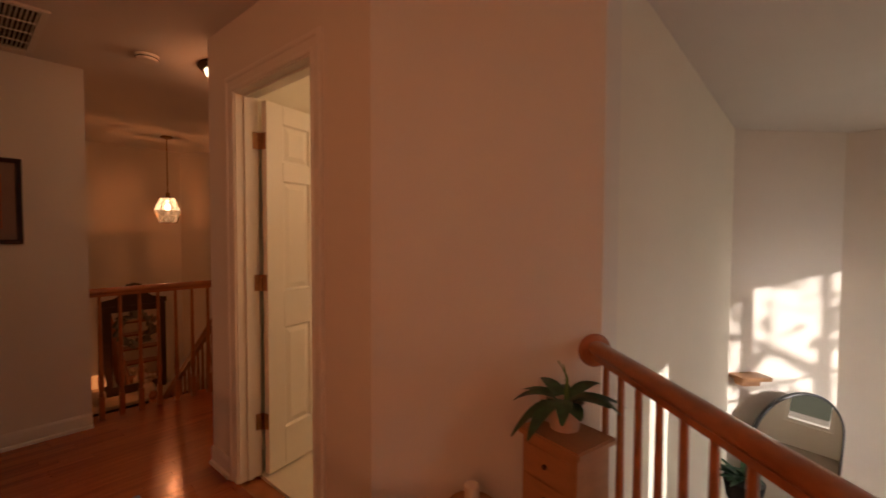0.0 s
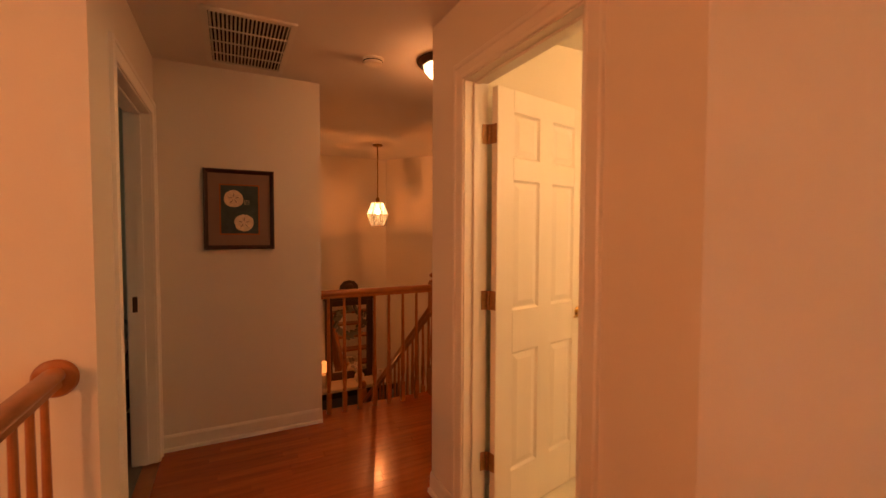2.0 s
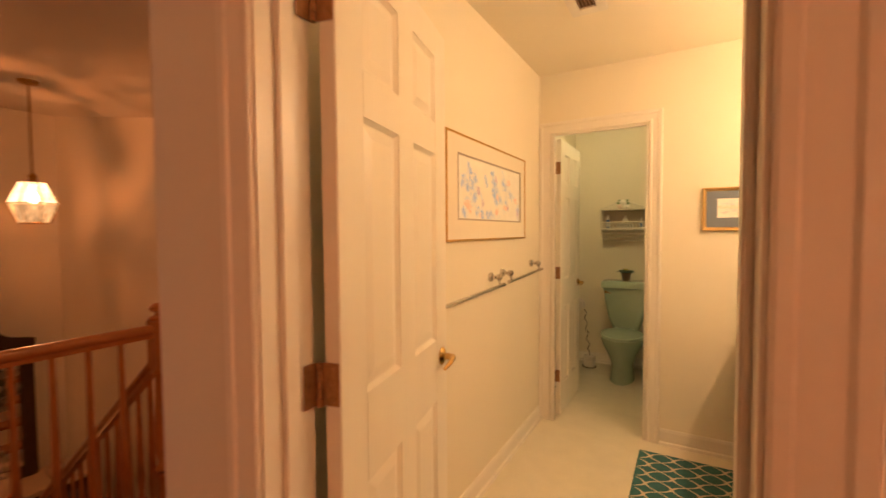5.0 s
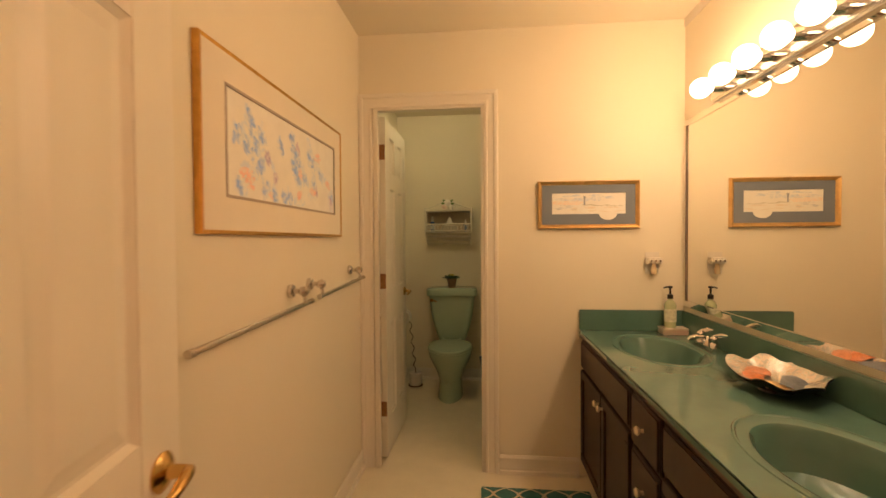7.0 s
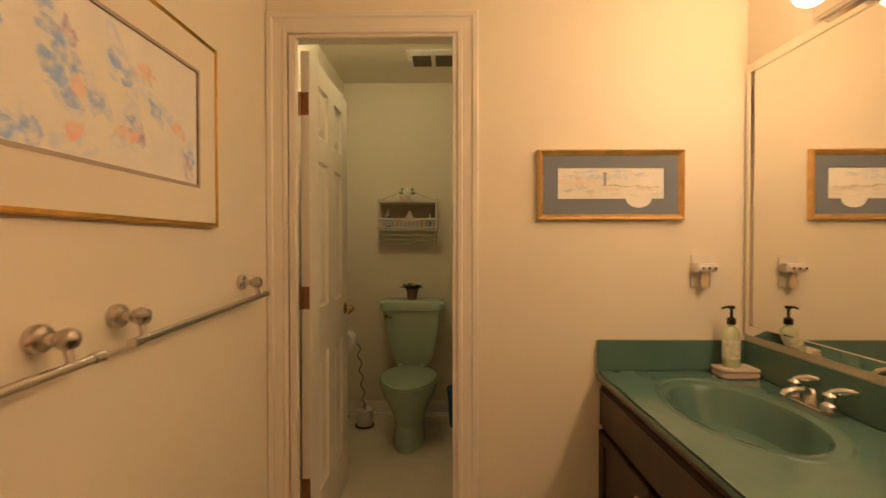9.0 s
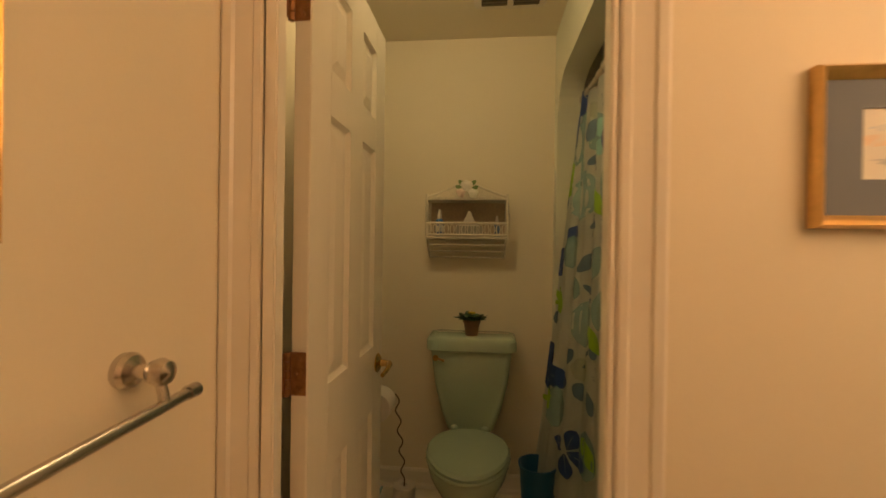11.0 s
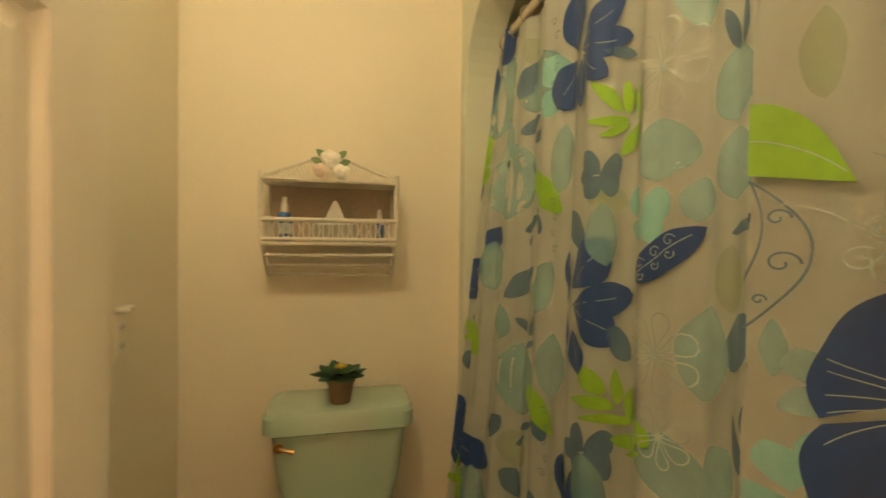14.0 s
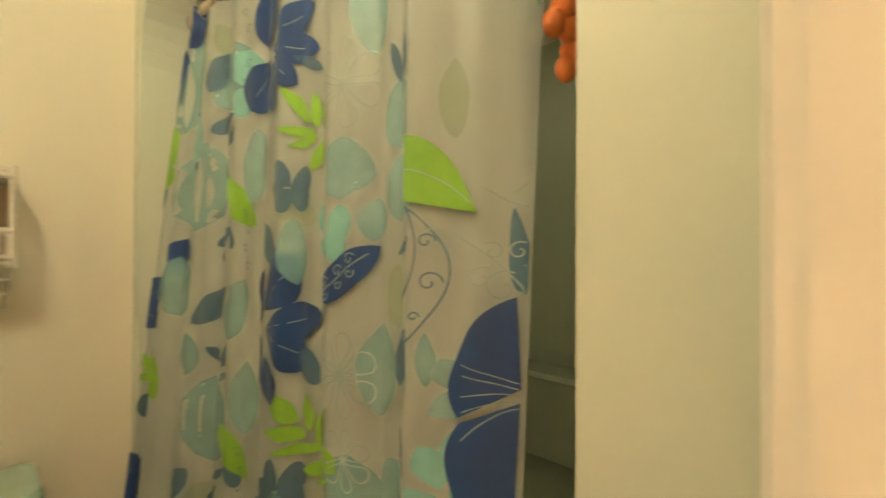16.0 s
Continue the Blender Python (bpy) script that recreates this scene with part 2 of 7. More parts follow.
bm = bmesh.new()
box(bm, PX - 0.115, PX, LY - 0.12, 1.953, FOY - 0.02, HC)
structure("wall_picture", bm, M_WALL, "cream painted hall wall with a framed picture", "wall")
bm = bmesh.new()
box(bm, PX, LX0 - 0.02, LY - 0.12, LY, 0, HC)
box(bm, LX1 + 0.02, -1.28, LY - 0.12, LY, 0, HC)
box(bm, LX0 - 0.02, LX1 + 0.02, LY - 0.12, LY, DH + 0.02, HC)
structure("wall_bedroom_door", bm, M_WALL, "cream painted hall wall with the bedroom doorway", "wall")
bm = bmesh.new()
box(bm, -1.40, -1.28, -3.0, LY - 0.12, LOW, HC)
structure("wall_landing_west", bm, M_WALL, "cream painted wall where the landing rail ends", "wall")

# floors
bm = bmesh.new()
prism(bm, [(-2.80, 0.90), (-1.28, 0.90), (-1.28, 0.80), (2.54, 0.80), (0.47, 2.87), (-0.085, 2.315), (-0.085, 2.43), (-1.51, 2.43), (-1.51, 3.95), (-2.80, 3.95)], -0.28, -0.018)
structure("floor_hall_base", bm, M_RAIL, "landing floor base under the oak strips", "floor")
bm = bmesh.new()
box(bm, -1.51, BX1, WY1, TY1, -0.28, 0.0)
structure("floor_bathroom", bm, M_VINYL, "cream patterned vinyl bathroom floor", "floor")
bm = bmesh.new()
box(bm, -3.4, -1.28, -2.6, 0.90, -0.28, -0.004)
structure("floor_bedroom", bm, shade("bedroom_carpet", (0.16, 0.15, 0.12), 0.95, grain=300, bump=0.3), "beige carpeted bedroom floor", "floor")
bm = bmesh.new()
box(bm, -5.6, -2.70, 0.86, 4.2, FOY - 0.2, FOY)
structure("floor_foyer", bm, shade("foyer_floor", (0.20, 0.13, 0.08), 0.5, scale=4), "dark foyer floor at the foot of the stairs", "floor")
bm = bmesh.new()
box(bm, -1.4, 6.0, -3.2, 9.0, LOW - 0.2, LOW)
structure("floor_great_room", bm, shade("great_room_floor", (0.33, 0.27, 0.2), 0.5, scale=3), "pale floor of the room below the landing", "floor")

# ceilings
bm = bmesh.new()
prism(bm, [(-3.5, -3.0), (6.0, -3.0), (6.0, 9.0), (0.30, 9.0), (0.30, 2.75), (-0.105, 2.36), (-1.46, 2.36), (-1.46, 4.2), (-5.6, 4.2), (-5.6, 0.86), (-3.5, 0.86)], HC, HC + 0.1)
structure("ceiling_hall", bm, M_CEIL, "white textured hall ceiling", "ceiling")
bm = bmesh.new()
box(bm, TLX - 0.1, BX1 + 0.1, WY1 - 0.03, TY1 + 0.1, BC, BC + 0.12)
structure("ceiling_bathroom", bm, M_BATHWALL, "cream painted bathroom ceiling", "ceiling")

# foyer walls
bm = bmesh.new()
box(bm, -5.55, -5.40, 0.98, 3.42, FOY, HC)
structure("wall_foyer_west", bm, M_WALL, "cream painted foyer wall behind the dresser", "wall")
bm = bmesh.new()
prism(bm, [(-5.40, 3.40), (-4.62, 3.92), (-4.62, 4.05), (-5.55, 3.42)], FOY, HC)
structure("wall_foyer_angled", bm, M_WALL, "cream painted angled foyer wall", "wall")
bm = bmesh.new()
box(bm, -4.62, -1.51, 3.92, 4.05, FOY, HC)
structure("wall_stairs", bm, M_WALL, "cream painted wall beside the stairs", "wall")
bm = bmesh.new()
box(bm, -5.55, PX - 0.115, 0.86, 0.98, FOY, HC)
structure("wall_foyer_south", bm, M_WALL, "cream painted wall closing the foyer", "wall")

# bedroom, closed
bm = bmesh.new()
box(bm, -3.5, -3.4, -2.6, 0.86, -0.28, HC)
# Unseen window opening and lamp, added to brighten the dim bedroom.
box(bm, -3.5, -3.2, -2.7, -2.6, -0.28, HC)
box(bm, -1.9, -1.40, -2.7, -2.6, -0.28, HC)
box(bm, -3.2, -1.9, -2.7, -2.6, -0.28, 0.7)
box(bm, -3.2, -1.9, -2.7, -2.6, 2.0, HC)
window_light(-2.55, -2.58, 1.3, 0.7, 2.0, 3, (-2.55, 0))
structure("wall_bedroom", bm, shade("bedroom_paint", (0.42, 0.46, 0.36), 0.8, vary=0.04), "sage green painted bedroom walls", "wall")

# great room shell
# Unseen north opening, added to bring daylight onto the side wall.
NWIN0, NWIN1 = 2.3, 4.3
bm = bmesh.new()
prism(bm, [(0.45, 6.60), (1.34, 7.50), (1.34, 7.64), (0.30, 6.60)], LOW, HC)
box(bm, 1.34, NWIN0, 7.55, 7.70, LOW, HC)
box(bm, NWIN1, 6.0, 7.55, 7.70, LOW, HC)
box(bm, NWIN0, NWIN1, 7.55, 7.70, LOW, -1.6)
box(bm, NWIN0, NWIN1, 7.55, 7.70, 1.7, HC)
structure("wall_great_room_north", bm, M_WALL, "cream painted angled wall of the great room", "wall")
bm = bmesh.new()
EX0, EX1 = 4.6, 4.75
WIN = [(2.34, 2.84, -1.5, 1.72), (5.24, 5.53, -1.5, 1.74), (5.54, 6.58, -1.5, 1.86), (6.80, 7.42, -2.2, 1.3)]
for w in WIN[1:3]:
    window_light(4.58, (w[0] + w[1]) / 2, w[1] - w[0], w[2], w[3], 4, (0, (w[0] + w[1]) / 2))
# Sky lamp in the added north window.
window_light(3.3, 7.53, 2.0, -1.6, 1.7, 14, (3.3, 0))
ys = [-3.2]
for w in WIN:
    box(bm, EX0, EX1, ys[-1], w[0], LOW, HC)
    box(bm, EX0, EX1, w[0], w[1], LOW, w[2])
    box(bm, EX0, EX1, w[0], w[1], w[3], HC)
    ys.append(w[1])
box(bm, EX0, EX1, ys[-1], 7.6, LOW, HC)
structure("wall_great_room_east", bm, M_WALL, "cream painted great room wall with tall windows", "wall")
bm = bmesh.new()
box(bm, -1.4, 6.0, -3.2, -3.0, LOW, HC)
structure("wall_great_room_south", bm, M_WALL, "cream painted wall closing the great room", "wall")
bm = bmesh.new()
box(bm, -300, 300, -300, 300, LOW - 1.0, LOW - 0.6)
structure("ground", bm, shade("lawn", (0.07, 0.08, 0.03), 0.95, scale=0.5), "dry lawn outside the windows", "ground")


# ---- trim ----
CASING = [(0.006, 0.0), (0.006, 0.009), (0.010, 0.012), (0.022, 0.013), (0.026, 0.010), (0.058, 0.013), (0.063, 0.018), (0.078, 0.019), (0.084, 0.015), (0.084, 0.0)]


def casing(bm, x0, x1, top, y, out):
    """Moulded casing of a doorway, mitred at the corners; y is the wall's face, out the way it faces."""
    for s, xj in ((-1, x0), (1, x1)):
        lo = [bm.verts.new((xj + s * w, y + out * d, 0)) for w, d in CASING]
        hi = [bm.verts.new((xj + s * w, y + out * d, top + w)) for w, d in CASING]
        bm.faces.new(lo)
        for a, b, c, d in zip(lo, lo[1:], hi[1:], hi):
            bm.faces.new((a, b, c, d))
    lo = [bm.verts.new((x0 - w, y + out * d, top + w)) for w, d in CASING]
    hi = [bm.verts.new((x1 + w, y + out * d, top + w)) for w, d in CASING]
    for a, b, c, d in zip(lo, lo[1:], hi[1:], hi):
        bm.faces.new((a, b, c, d))


def jamb(bm, x0, x1, top, y0, y1, stop, cut=None):
    """Lining of a doorway, with a door stop at y = stop."""
    for s, xj in ((-1, x0), (1, x1)):
        b = xj + s * 0.02
        box(bm, min(xj, b), max(xj, b), y0, cut if cut and s < 0 else y1, 0, top + 0.02)
        c = xj - s * (0.024 if cut and s < 0 else 0.011)
        box(bm, min(xj, c), max(xj, c), stop - 0.035, stop, 0, top, 0.003)
    box(bm, x0, x1, y0, y1, top, top + 0.02)
    box(bm, x0 + 0.011, x1 - 0.011, stop - 0.035, stop, top - 0.011, top, 0.003)


def frame_set(index, x0, x1, top, y0, y1, stop, label, cut=None):
    bm = bmesh.new()
    casing(bm, x0, x1, top, y0, -1)
    casing(bm, x0 - (0.03 if cut else 0), x1, top, y1, 1)
    jamb(bm, x0, x1, top, y0 - 0.0005, y1 + 0.0005, stop, cut)
    return structure("door_frame_%d" % index, bm, M_TRIM, label, "door frame")


frame_set(1, DX0, DX1, DH, WY0, WY1, 2.39, "cream painted moulded casing of the bathroom doorway")
frame_set(2, TX0, TX1, TDH, FY0, FY1, 4.838, "cream painted moulded casing of the toilet room doorway", 4.840)
frame_set(3, LX0, LX1, DH, LY - 0.12, LY, 0.935, "cream painted moulded casing of the bedroom doorway")


def baseboard(name, a, b, side, label):
    """Skirting from a to b on the floor; side is +1 when it stands to the left of a-b."""
    a, b = Vector((*a, 0)), Vector((*b, 0))
    d = (b - a)
    m = Matrix.Translation(a) @ Matrix.Rotation(math.atan2(d.y, d.x), 4, "Z")
    bm = bmesh.new()
    prof = [(0, 0), (0, 0.10), (0.006, 0.10), (0.012, 0.085), (0.012, 0.022), (0.022, 0.018), (0.026, 0)]
    L = d.length
    lo = [bm.verts.new(m @ Vector((0, side * p, z))) for p, z in prof]
    hi = [bm.verts.new(m @ Vector((L, side * p, z))) for p, z in prof]
    bm.faces.new(lo[::-1])
    bm.faces.new(hi)
    for i in range(len(prof)):
        j = (i + 1) % len(prof)
        bm.faces.new((lo[i], lo[j], hi[j], hi[i]))
    return structure(name, bm, M_TRIM, label, "baseboard")


BB = "cream painted baseboard with a rounded shoe"
for i, (a, b, s) in enumerate([
        ((PX, LY), (PX, 1.953), -1), ((-1.51, WY0), (DX0 - 0.086, WY0), -1), ((DX1 + 0.086, WY0), (-0.105, WY0), -1),
        ((-0.105, 2.315), (0.49, 2.91), -1), ((-1.51, 2.315), (-1.51, 3.92), 1), ((BX0, WY1 + 0.02), (BX0, FY0), -1), ((TX1 + 0.086, FY0), (-0.24, FY0), -1),
        ((TLX, FY1), (TLX, TY1), -1), ((TLX, TY1), (TRX, TY1), -1), ((TRX, A1), (TRX, TY1), 1), ((LX1 + 0.086, LY), (-1.28, LY), 1)]):
    baseboard("baseboard_%d" % (i + 1), a, b, s, BB)


# ---- doors ----
def lever(parent, x, z, side, turn):
    """A brass lever on one face of a leaf."""
    bm = bmesh.new()
    lathe(bm, [(0.0, 0), (0.030, 0), (0.031, 0.004), (0.024, 0.010), (0.012, 0.014), (0.009, 0.045), (0.0, 0.046)], pose(x, side * 0.0175, z, -90 * side, 0, 0))
    sweep(bm, [(x, side * 0.058, z), (x + turn * 0.02, side * 0.064, z + 0.002), (x + turn * 0.06, side * 0.066, z - 0.004), (x + turn * 0.095, side * 0.060, z - 0.012)], [0.010, 0.010, 0.008, 0.006])
    part("handle", bm, M_POLISH, parent, "polished brass lever handle")


def door(name, hinge, rz, w, h, label, gap):
    d = thing(name, label, "door", hinge, rz)
    tagged(d, kind="structure")
    t, stile, mull = 0.0175, 0.11, 0.10
    pw = (w - 2 * stile - mull) / 2
    cols = [(stile, stile + pw), (w - stile - pw, w - stile)]
    rows = [(0.23, 0.80), (1.00, 1.61), (1.71, 1.92)]
    bm = bmesh.new()
    box(bm, 0, stile, -t, t, 0.012, h, 0.002)
    box(bm, w - stile, w, -t, t, 0.012, h, 0.002)
    zs = [0.012] + [v for r in rows for v in r] + [h]
    for z0, z1 in zip(zs[::2], zs[1::2]):
        box(bm, stile, w - stile, -t, t, z0, z1)
    for z0, z1 in rows:
        box(bm, cols[0][1], cols[1][0], -t, t, z0, z1)
    leaf = part("leaf", bm, M_DOOR, d, smooth=False)
    for x0, x1 in cols:
        for z0, z1 in rows:
            bm = bmesh.new()
            rings = []
            for inset, depth in ((0.0, 0.002), (0.010, 0.011), (0.016, 0.011), (0.042, 0.004)):
                rings.append((inset, depth))
            for side in (-1, 1):
                loops = []
                for inset, depth in rings:
                    y = side * (t - depth)
                    loops.append([bm.verts.new(c) for c in ((x0 + inset, y, z0 + inset), (x1 - inset, y, z0 + inset), (x1 - inset, y, z1 - inset), (x0 + inset, y, z1 - inset))])
                for a, b in zip(loops, loops[1:]):
                    for i in range(4):
                        bm.faces.new((a[i], a[(i + 1) % 4], b[(i + 1) % 4], b[i]))
                bm.faces.new(loops[-1])
            part("panel", bm, M_DOOR, d, smooth=False)
    for z in (1.81, 1.055, 0.30):
        bm = bmesh.new()
        for k in range(5):
            cyl(bm, (-0.006, 0.017 + gap / 2, z - 0.045 + 0.018 * k), (-0.006, 0.017 + gap / 2, z - 0.0285 + 0.018 * k), 0.0065, seg=12)
        box(bm, -0.0022, 0.0, -0.015, 0.017 + gap / 2, z - 0.044, z + 0.044, 0.0008)
        for dz, dy in ((-0.031, -0.002), (0, 0.006), (0.031, -0.002)):
            ball(bm, -0.0022, dy, z + dz, 0.0018, 0.004, 0.004, 8)
        turn = pose(-0.006, 0.0175 + gap - 0.001, z, 0, 0, 90 - rz)
        extra = box(bm, -0.032, 0.002, -0.0025, 0.0, -0.044, 0.044, 0.0008)
        plate = [v for v in bm.verts if abs(v.co.z) < 0.06]
        bmesh.ops.transform(bm, matrix=turn, verts=plate)
        part("hinge", bm, M_HINGE, d, "dark antique brass hinge")
    lever(d, w - 0.06, 0.935, -1, -1)
    lever(d, w - 0.06, 0.935, 1, -1)
    return d


door("door_1", (-1.1385, 2.448, 0), 102.0, 0.695, 2.02, "cream six-panel door standing open into the bathroom", 0.019)
door("door_2", (-1.3385, 4.902, 0), 89.5, 0.59, 2.015, "cream six-panel door standing open into the toilet room", 0.010)

# ---- hall: rails and stairs ----
RT = 0.93


def rail_profile(bm, a, b, w=0.062, h=0.058):
    """A moulded handrail from a to b (top centre line)."""
    a, b = Vector(a), Vector(b)
    d = (b - a).normalized()
    s = Vector((-d.y, d.x, 0)).normalized()
    up = d.cross(s) * -1 if d.cross(s).z < 0 else d.cross(s)
    prof = [(-0.30, 0), (-0.42, -0.12), (-0.5, -0.35), (-0.46, -0.55), (-0.34, -0.68), (-0.34, -1.0), (0.34, -1.0), (0.34, -0.68), (0.46, -0.55), (0.5, -0.35), (0.42, -0.12), (0.30, 0), (0, 0.05)]
    lo = [bm.verts.new(a + s * w * p + up * h * q) for p, q in prof]
    hi = [bm.verts.new(b + s * w * p + up * h * q) for p, q in prof]
    bm.faces.new(lo)
    bm.faces.new(hi[::-1])
    for i in range(len(prof)):
        j = (i + 1) % len(prof)
        bm.faces.new((lo[i], hi[i], hi[j], lo[j]))


def baluster(parent, x, y, z0, z1):
    bm = bmesh.new()
    box(bm, x - 0.016, x + 0.016, y - 0.016, y + 0.016, z0, z0 + 0.16, 0.002)
    L = z1 - z0 - 0.16
    rows = [(0.010, 0), (0.017, 0.012), (0.011, 0.026), (0.015, 0.05), (0.0185, 0.11), (0.015, 0.2), (0.0125, 0.4)]
    lathe(bm, [(r, z) for r, z in rows if z < L - 0.02] + [(0.0105, L)], Matrix.Translation((x, y, z0 + 0.16)), 10)
    part("baluster", bm, M_RAIL, parent)


def rosette(parent, at, way):
    bm = bmesh.new()
    m = Matrix.Translation(at) @ Vector(way).to_track_quat("Z", "Y").to_matrix().to_4x4()
    lathe(bm, [(0.0, 0), (0.060, 0), (0.062, 0.008), (0.056, 0.018), (0.040, 0.022), (0.0, 0.023)], m, 28)
    part("rosette", bm, M_RAIL, parent, "round turned wooden wall rosette")


def guard(name, a, b, label, rosette_way=None, skip=0.10, step=0.105):
    g = thing(name, label, "railing")
    a, b = Vector(a), Vector(b)
    d = (b - a).normalized()
    bm = bmesh.new()
    rail_profile(bm, (a.x, a.y, RT), (b.x, b.y, RT))
    part("handrail", bm, M_RAIL, g)
    s = skip
    while s < (b - a).length - 0.04:
        p = a + d * s
        baluster(g, p.x, p.y, 0, RT - 0.056)
        s += step
    if rosette_way:
        rosette(g, (a.x - d.x * 0.001, a.y - d.y * 0.001, RT - 0.035), rosette_way)
    return g


guard("landing_railing", (-1.28, 0.875), (2.4, 0.875), "orange-brown oak railing with turned balusters", (1, 0, 0))
guard("landing_railing", (0.470, 2.890), (2.35, 1.010), "orange-brown oak railing beside the plant chest", (0.707, -0.707, 0))
foy = guard("stair_railing", (-2.70, 1.953), (-2.70, 2.86), "orange-brown oak railing at the head of the stairs", skip=0.07, step=0.118)
bm = bmesh.new()
NX, NY = -2.70, 2.895
box(bm, NX - 0.042, NX + 0.042, NY - 0.042, NY + 0.042, 0, 0.22, 0.004)
lathe(bm, [(0.030, 0.22), (0.041, 0.235), (0.028, 0.26), (0.036, 0.33), (0.040, 0.42), (0.030, 0.60), (0.028, 0.68), (0.040, 0.70), (0.030, 0.72)], Matrix.Translation((NX, NY, 0)))
box(bm, NX - 0.042, NX + 0.042, NY - 0.042, NY + 0.042, 0.72, 0.955, 0.006)
lathe(bm, [(0.045, 0.955), (0.046, 0.965), (0.022, 0.975), (0.020, 0.985), (0.042, 1.0), (0.044, 1.015), (0.025, 1.03), (0.0, 1.032)], Matrix.Translation((NX, NY, 0)))
part("newel_post", bm, M_RAIL, foy, "turned newel post with a button cap")

stairs = thing("staircase", "oak staircase going down to the foyer", "stairs", (0, 0, 0))
RUN, RISE, NST = 0.245, 0.178, 8
for i in range(NST):
    x1 = -2.80 - RUN * i
    z = -RISE * (i + 1)
    bm = bmesh.new()
    box(bm, x1 - RUN, x1 + 0.025, 2.90, 3.915, z - 0.028, z, 0.006)
    part("tread", bm, M_RAIL, stairs)
    bm = bmesh.new()
    box(bm, x1 - 0.015, x1, 2.91, 3.915, z, z + RISE - 0.03)
    part("riser", bm, M_TRIM, stairs, "cream painted riser")
bm = bmesh.new()
prism(bm, [(-2.80, -0.02), (-2.80, -0.34), (-2.80 - RUN * 8, -1.60), (-2.80 - RUN * 8, -1.45)], 0.0, 0.03, Matrix.Translation((0, 2.90, 0)) @ Matrix(((1, 0, 0, 0), (0, 0, -1, 0), (0, 1, 0, 0), (0, 0, 0, 1))))
part("stringer", bm, M_TRIM, stairs, "cream painted side board")
srail = thing("stair_handrail", "sloping oak stair rail with turned balusters", "railing")
bm = bmesh.new()
rail_profile(bm, (NX - 0.03, 2.905, 0.79), (-4.85, 2.905, -0.83))
part("handrail", bm, M_RAIL, srail)
for i in range(NST):
    for f in (0.06, 0.18):
        x = -2.80 - RUN * i - f
        z = -RISE * (i + 1)
        baluster(srail, x, 2.915, z, 0.79 + (x - NX + 0.03) * 0.754 - 0.05)
bm = bmesh.new()
box(bm, -4.93, -4.85, 2.865, 2.945, FOY, -0.70, 0.005)
lathe(bm, [(0.045, -0.70), (0.03, -0.68), (0.05, -0.64), (0.03, -0.59), (0.0, -0.585)], Matrix.Translation((-4.89, 2.905, 0)))
part("newel_post", bm, M_RAIL, srail, "dark newel post at the stair foot")

# ---- hall: ceiling fittings ----
M_PLASTIC = shade("white_plastic", (0.74, 0.70, 0.62), 0.4, vary=0.03)
grille = thing("return_air_grille", "white louvred air return grille in the ceiling", "vent", (-2.135, 1.485, HC))
bm = bmesh.new()
for a in ((-0.36, 0.36, -0.215, -0.185), (-0.36, 0.36, 0.185, 0.215), (-0.36, -0.325, -0.185, 0.185), (0.325, 0.36, -0.185, 0.185)):
    box(bm, *a, -0.012, 0.0, 0.003)
part("frame", bm, M_PLASTIC, grille)
# Thin dark sheet on the ceiling stands for the shaded duct.
bm = bmesh.new()
box(bm, -0.325, 0.325, -0.185, 0.185, -0.0015, -0.0005)
part("duct", bm, M_DARK, grille, "dark sheet painted for the shade behind the louvres")
for i in range(20):
    bm = bmesh.new()
    box(bm, -0.325, 0.325, -0.007, 0.007, -0.0008, 0.0008)
    part("slat", bm, M_PLASTIC, grille, m=pose(0, -0.177 + i * 0.0186, -0.008, 52, 0, 0))
for i in range(3):
    bm = bmesh.new()
    box(bm, -0.163 + 0.163 * i - 0.006, -0.163 + 0.163 * i + 0.006, -0.185, 0.185, -0.017, -0.013)
    part("crossbar", bm, M_PLASTIC, grille)

smoke = thing("smoke_detector", "white round smoke detector on the ceiling", "smoke detector", (-2.02, 2.16, HC))
bm = bmesh.new()
lathe(bm, [(0.062, 0), (0.064, -0.012), (0.058, -0.016), (0.058, -0.022), (0.050, -0.034), (0.0, -0.036)], None, 28)
part("housing", bm, M_PLASTIC, smoke)
bm = bmesh.new()
lathe(bm, [(0.059, -0.0165), (0.0605, -0.019), (0.059, -0.0215)], None, 28)
part("vent_ring", bm, M_DARK, smoke)

M_FROST = glow("lit_frosted_glass", (1.0, 0.72, 0.42), 9.0)
lamp = thing("ceiling_light", "bronze rimmed flush ceiling light with lit frosted dome", "ceiling light", (-1.86, 2.56, HC))
bm = bmesh.new()
lathe(bm, [(0.0, 0), (0.165, 0), (0.168, -0.012), (0.150, -0.030), (0.140, -0.038), (0.128, -0.036), (0.128, -0.012), (0.0, -0.010)], None, 40)
part("rim", bm, M_BRONZE, lamp, "dark bronze rim")
bm = bmesh.new()
lathe(bm, [(0.127, -0.030), (0.122, -0.055), (0.102, -0.082), (0.070, -0.100), (0.030, -0.109), (0.0, -0.110)], None, 36)
dome = part("dome", bm, M_FROST, lamp, "glowing frosted glass dome")
dome.visible_shadow = False
bm = bmesh.new()
lathe(bm, [(0.010, -0.108), (0.012, -0.114), (0.006, -0.120), (0.0, -0.126)], None, 14)
part("finial", bm, M_BRONZE, lamp)

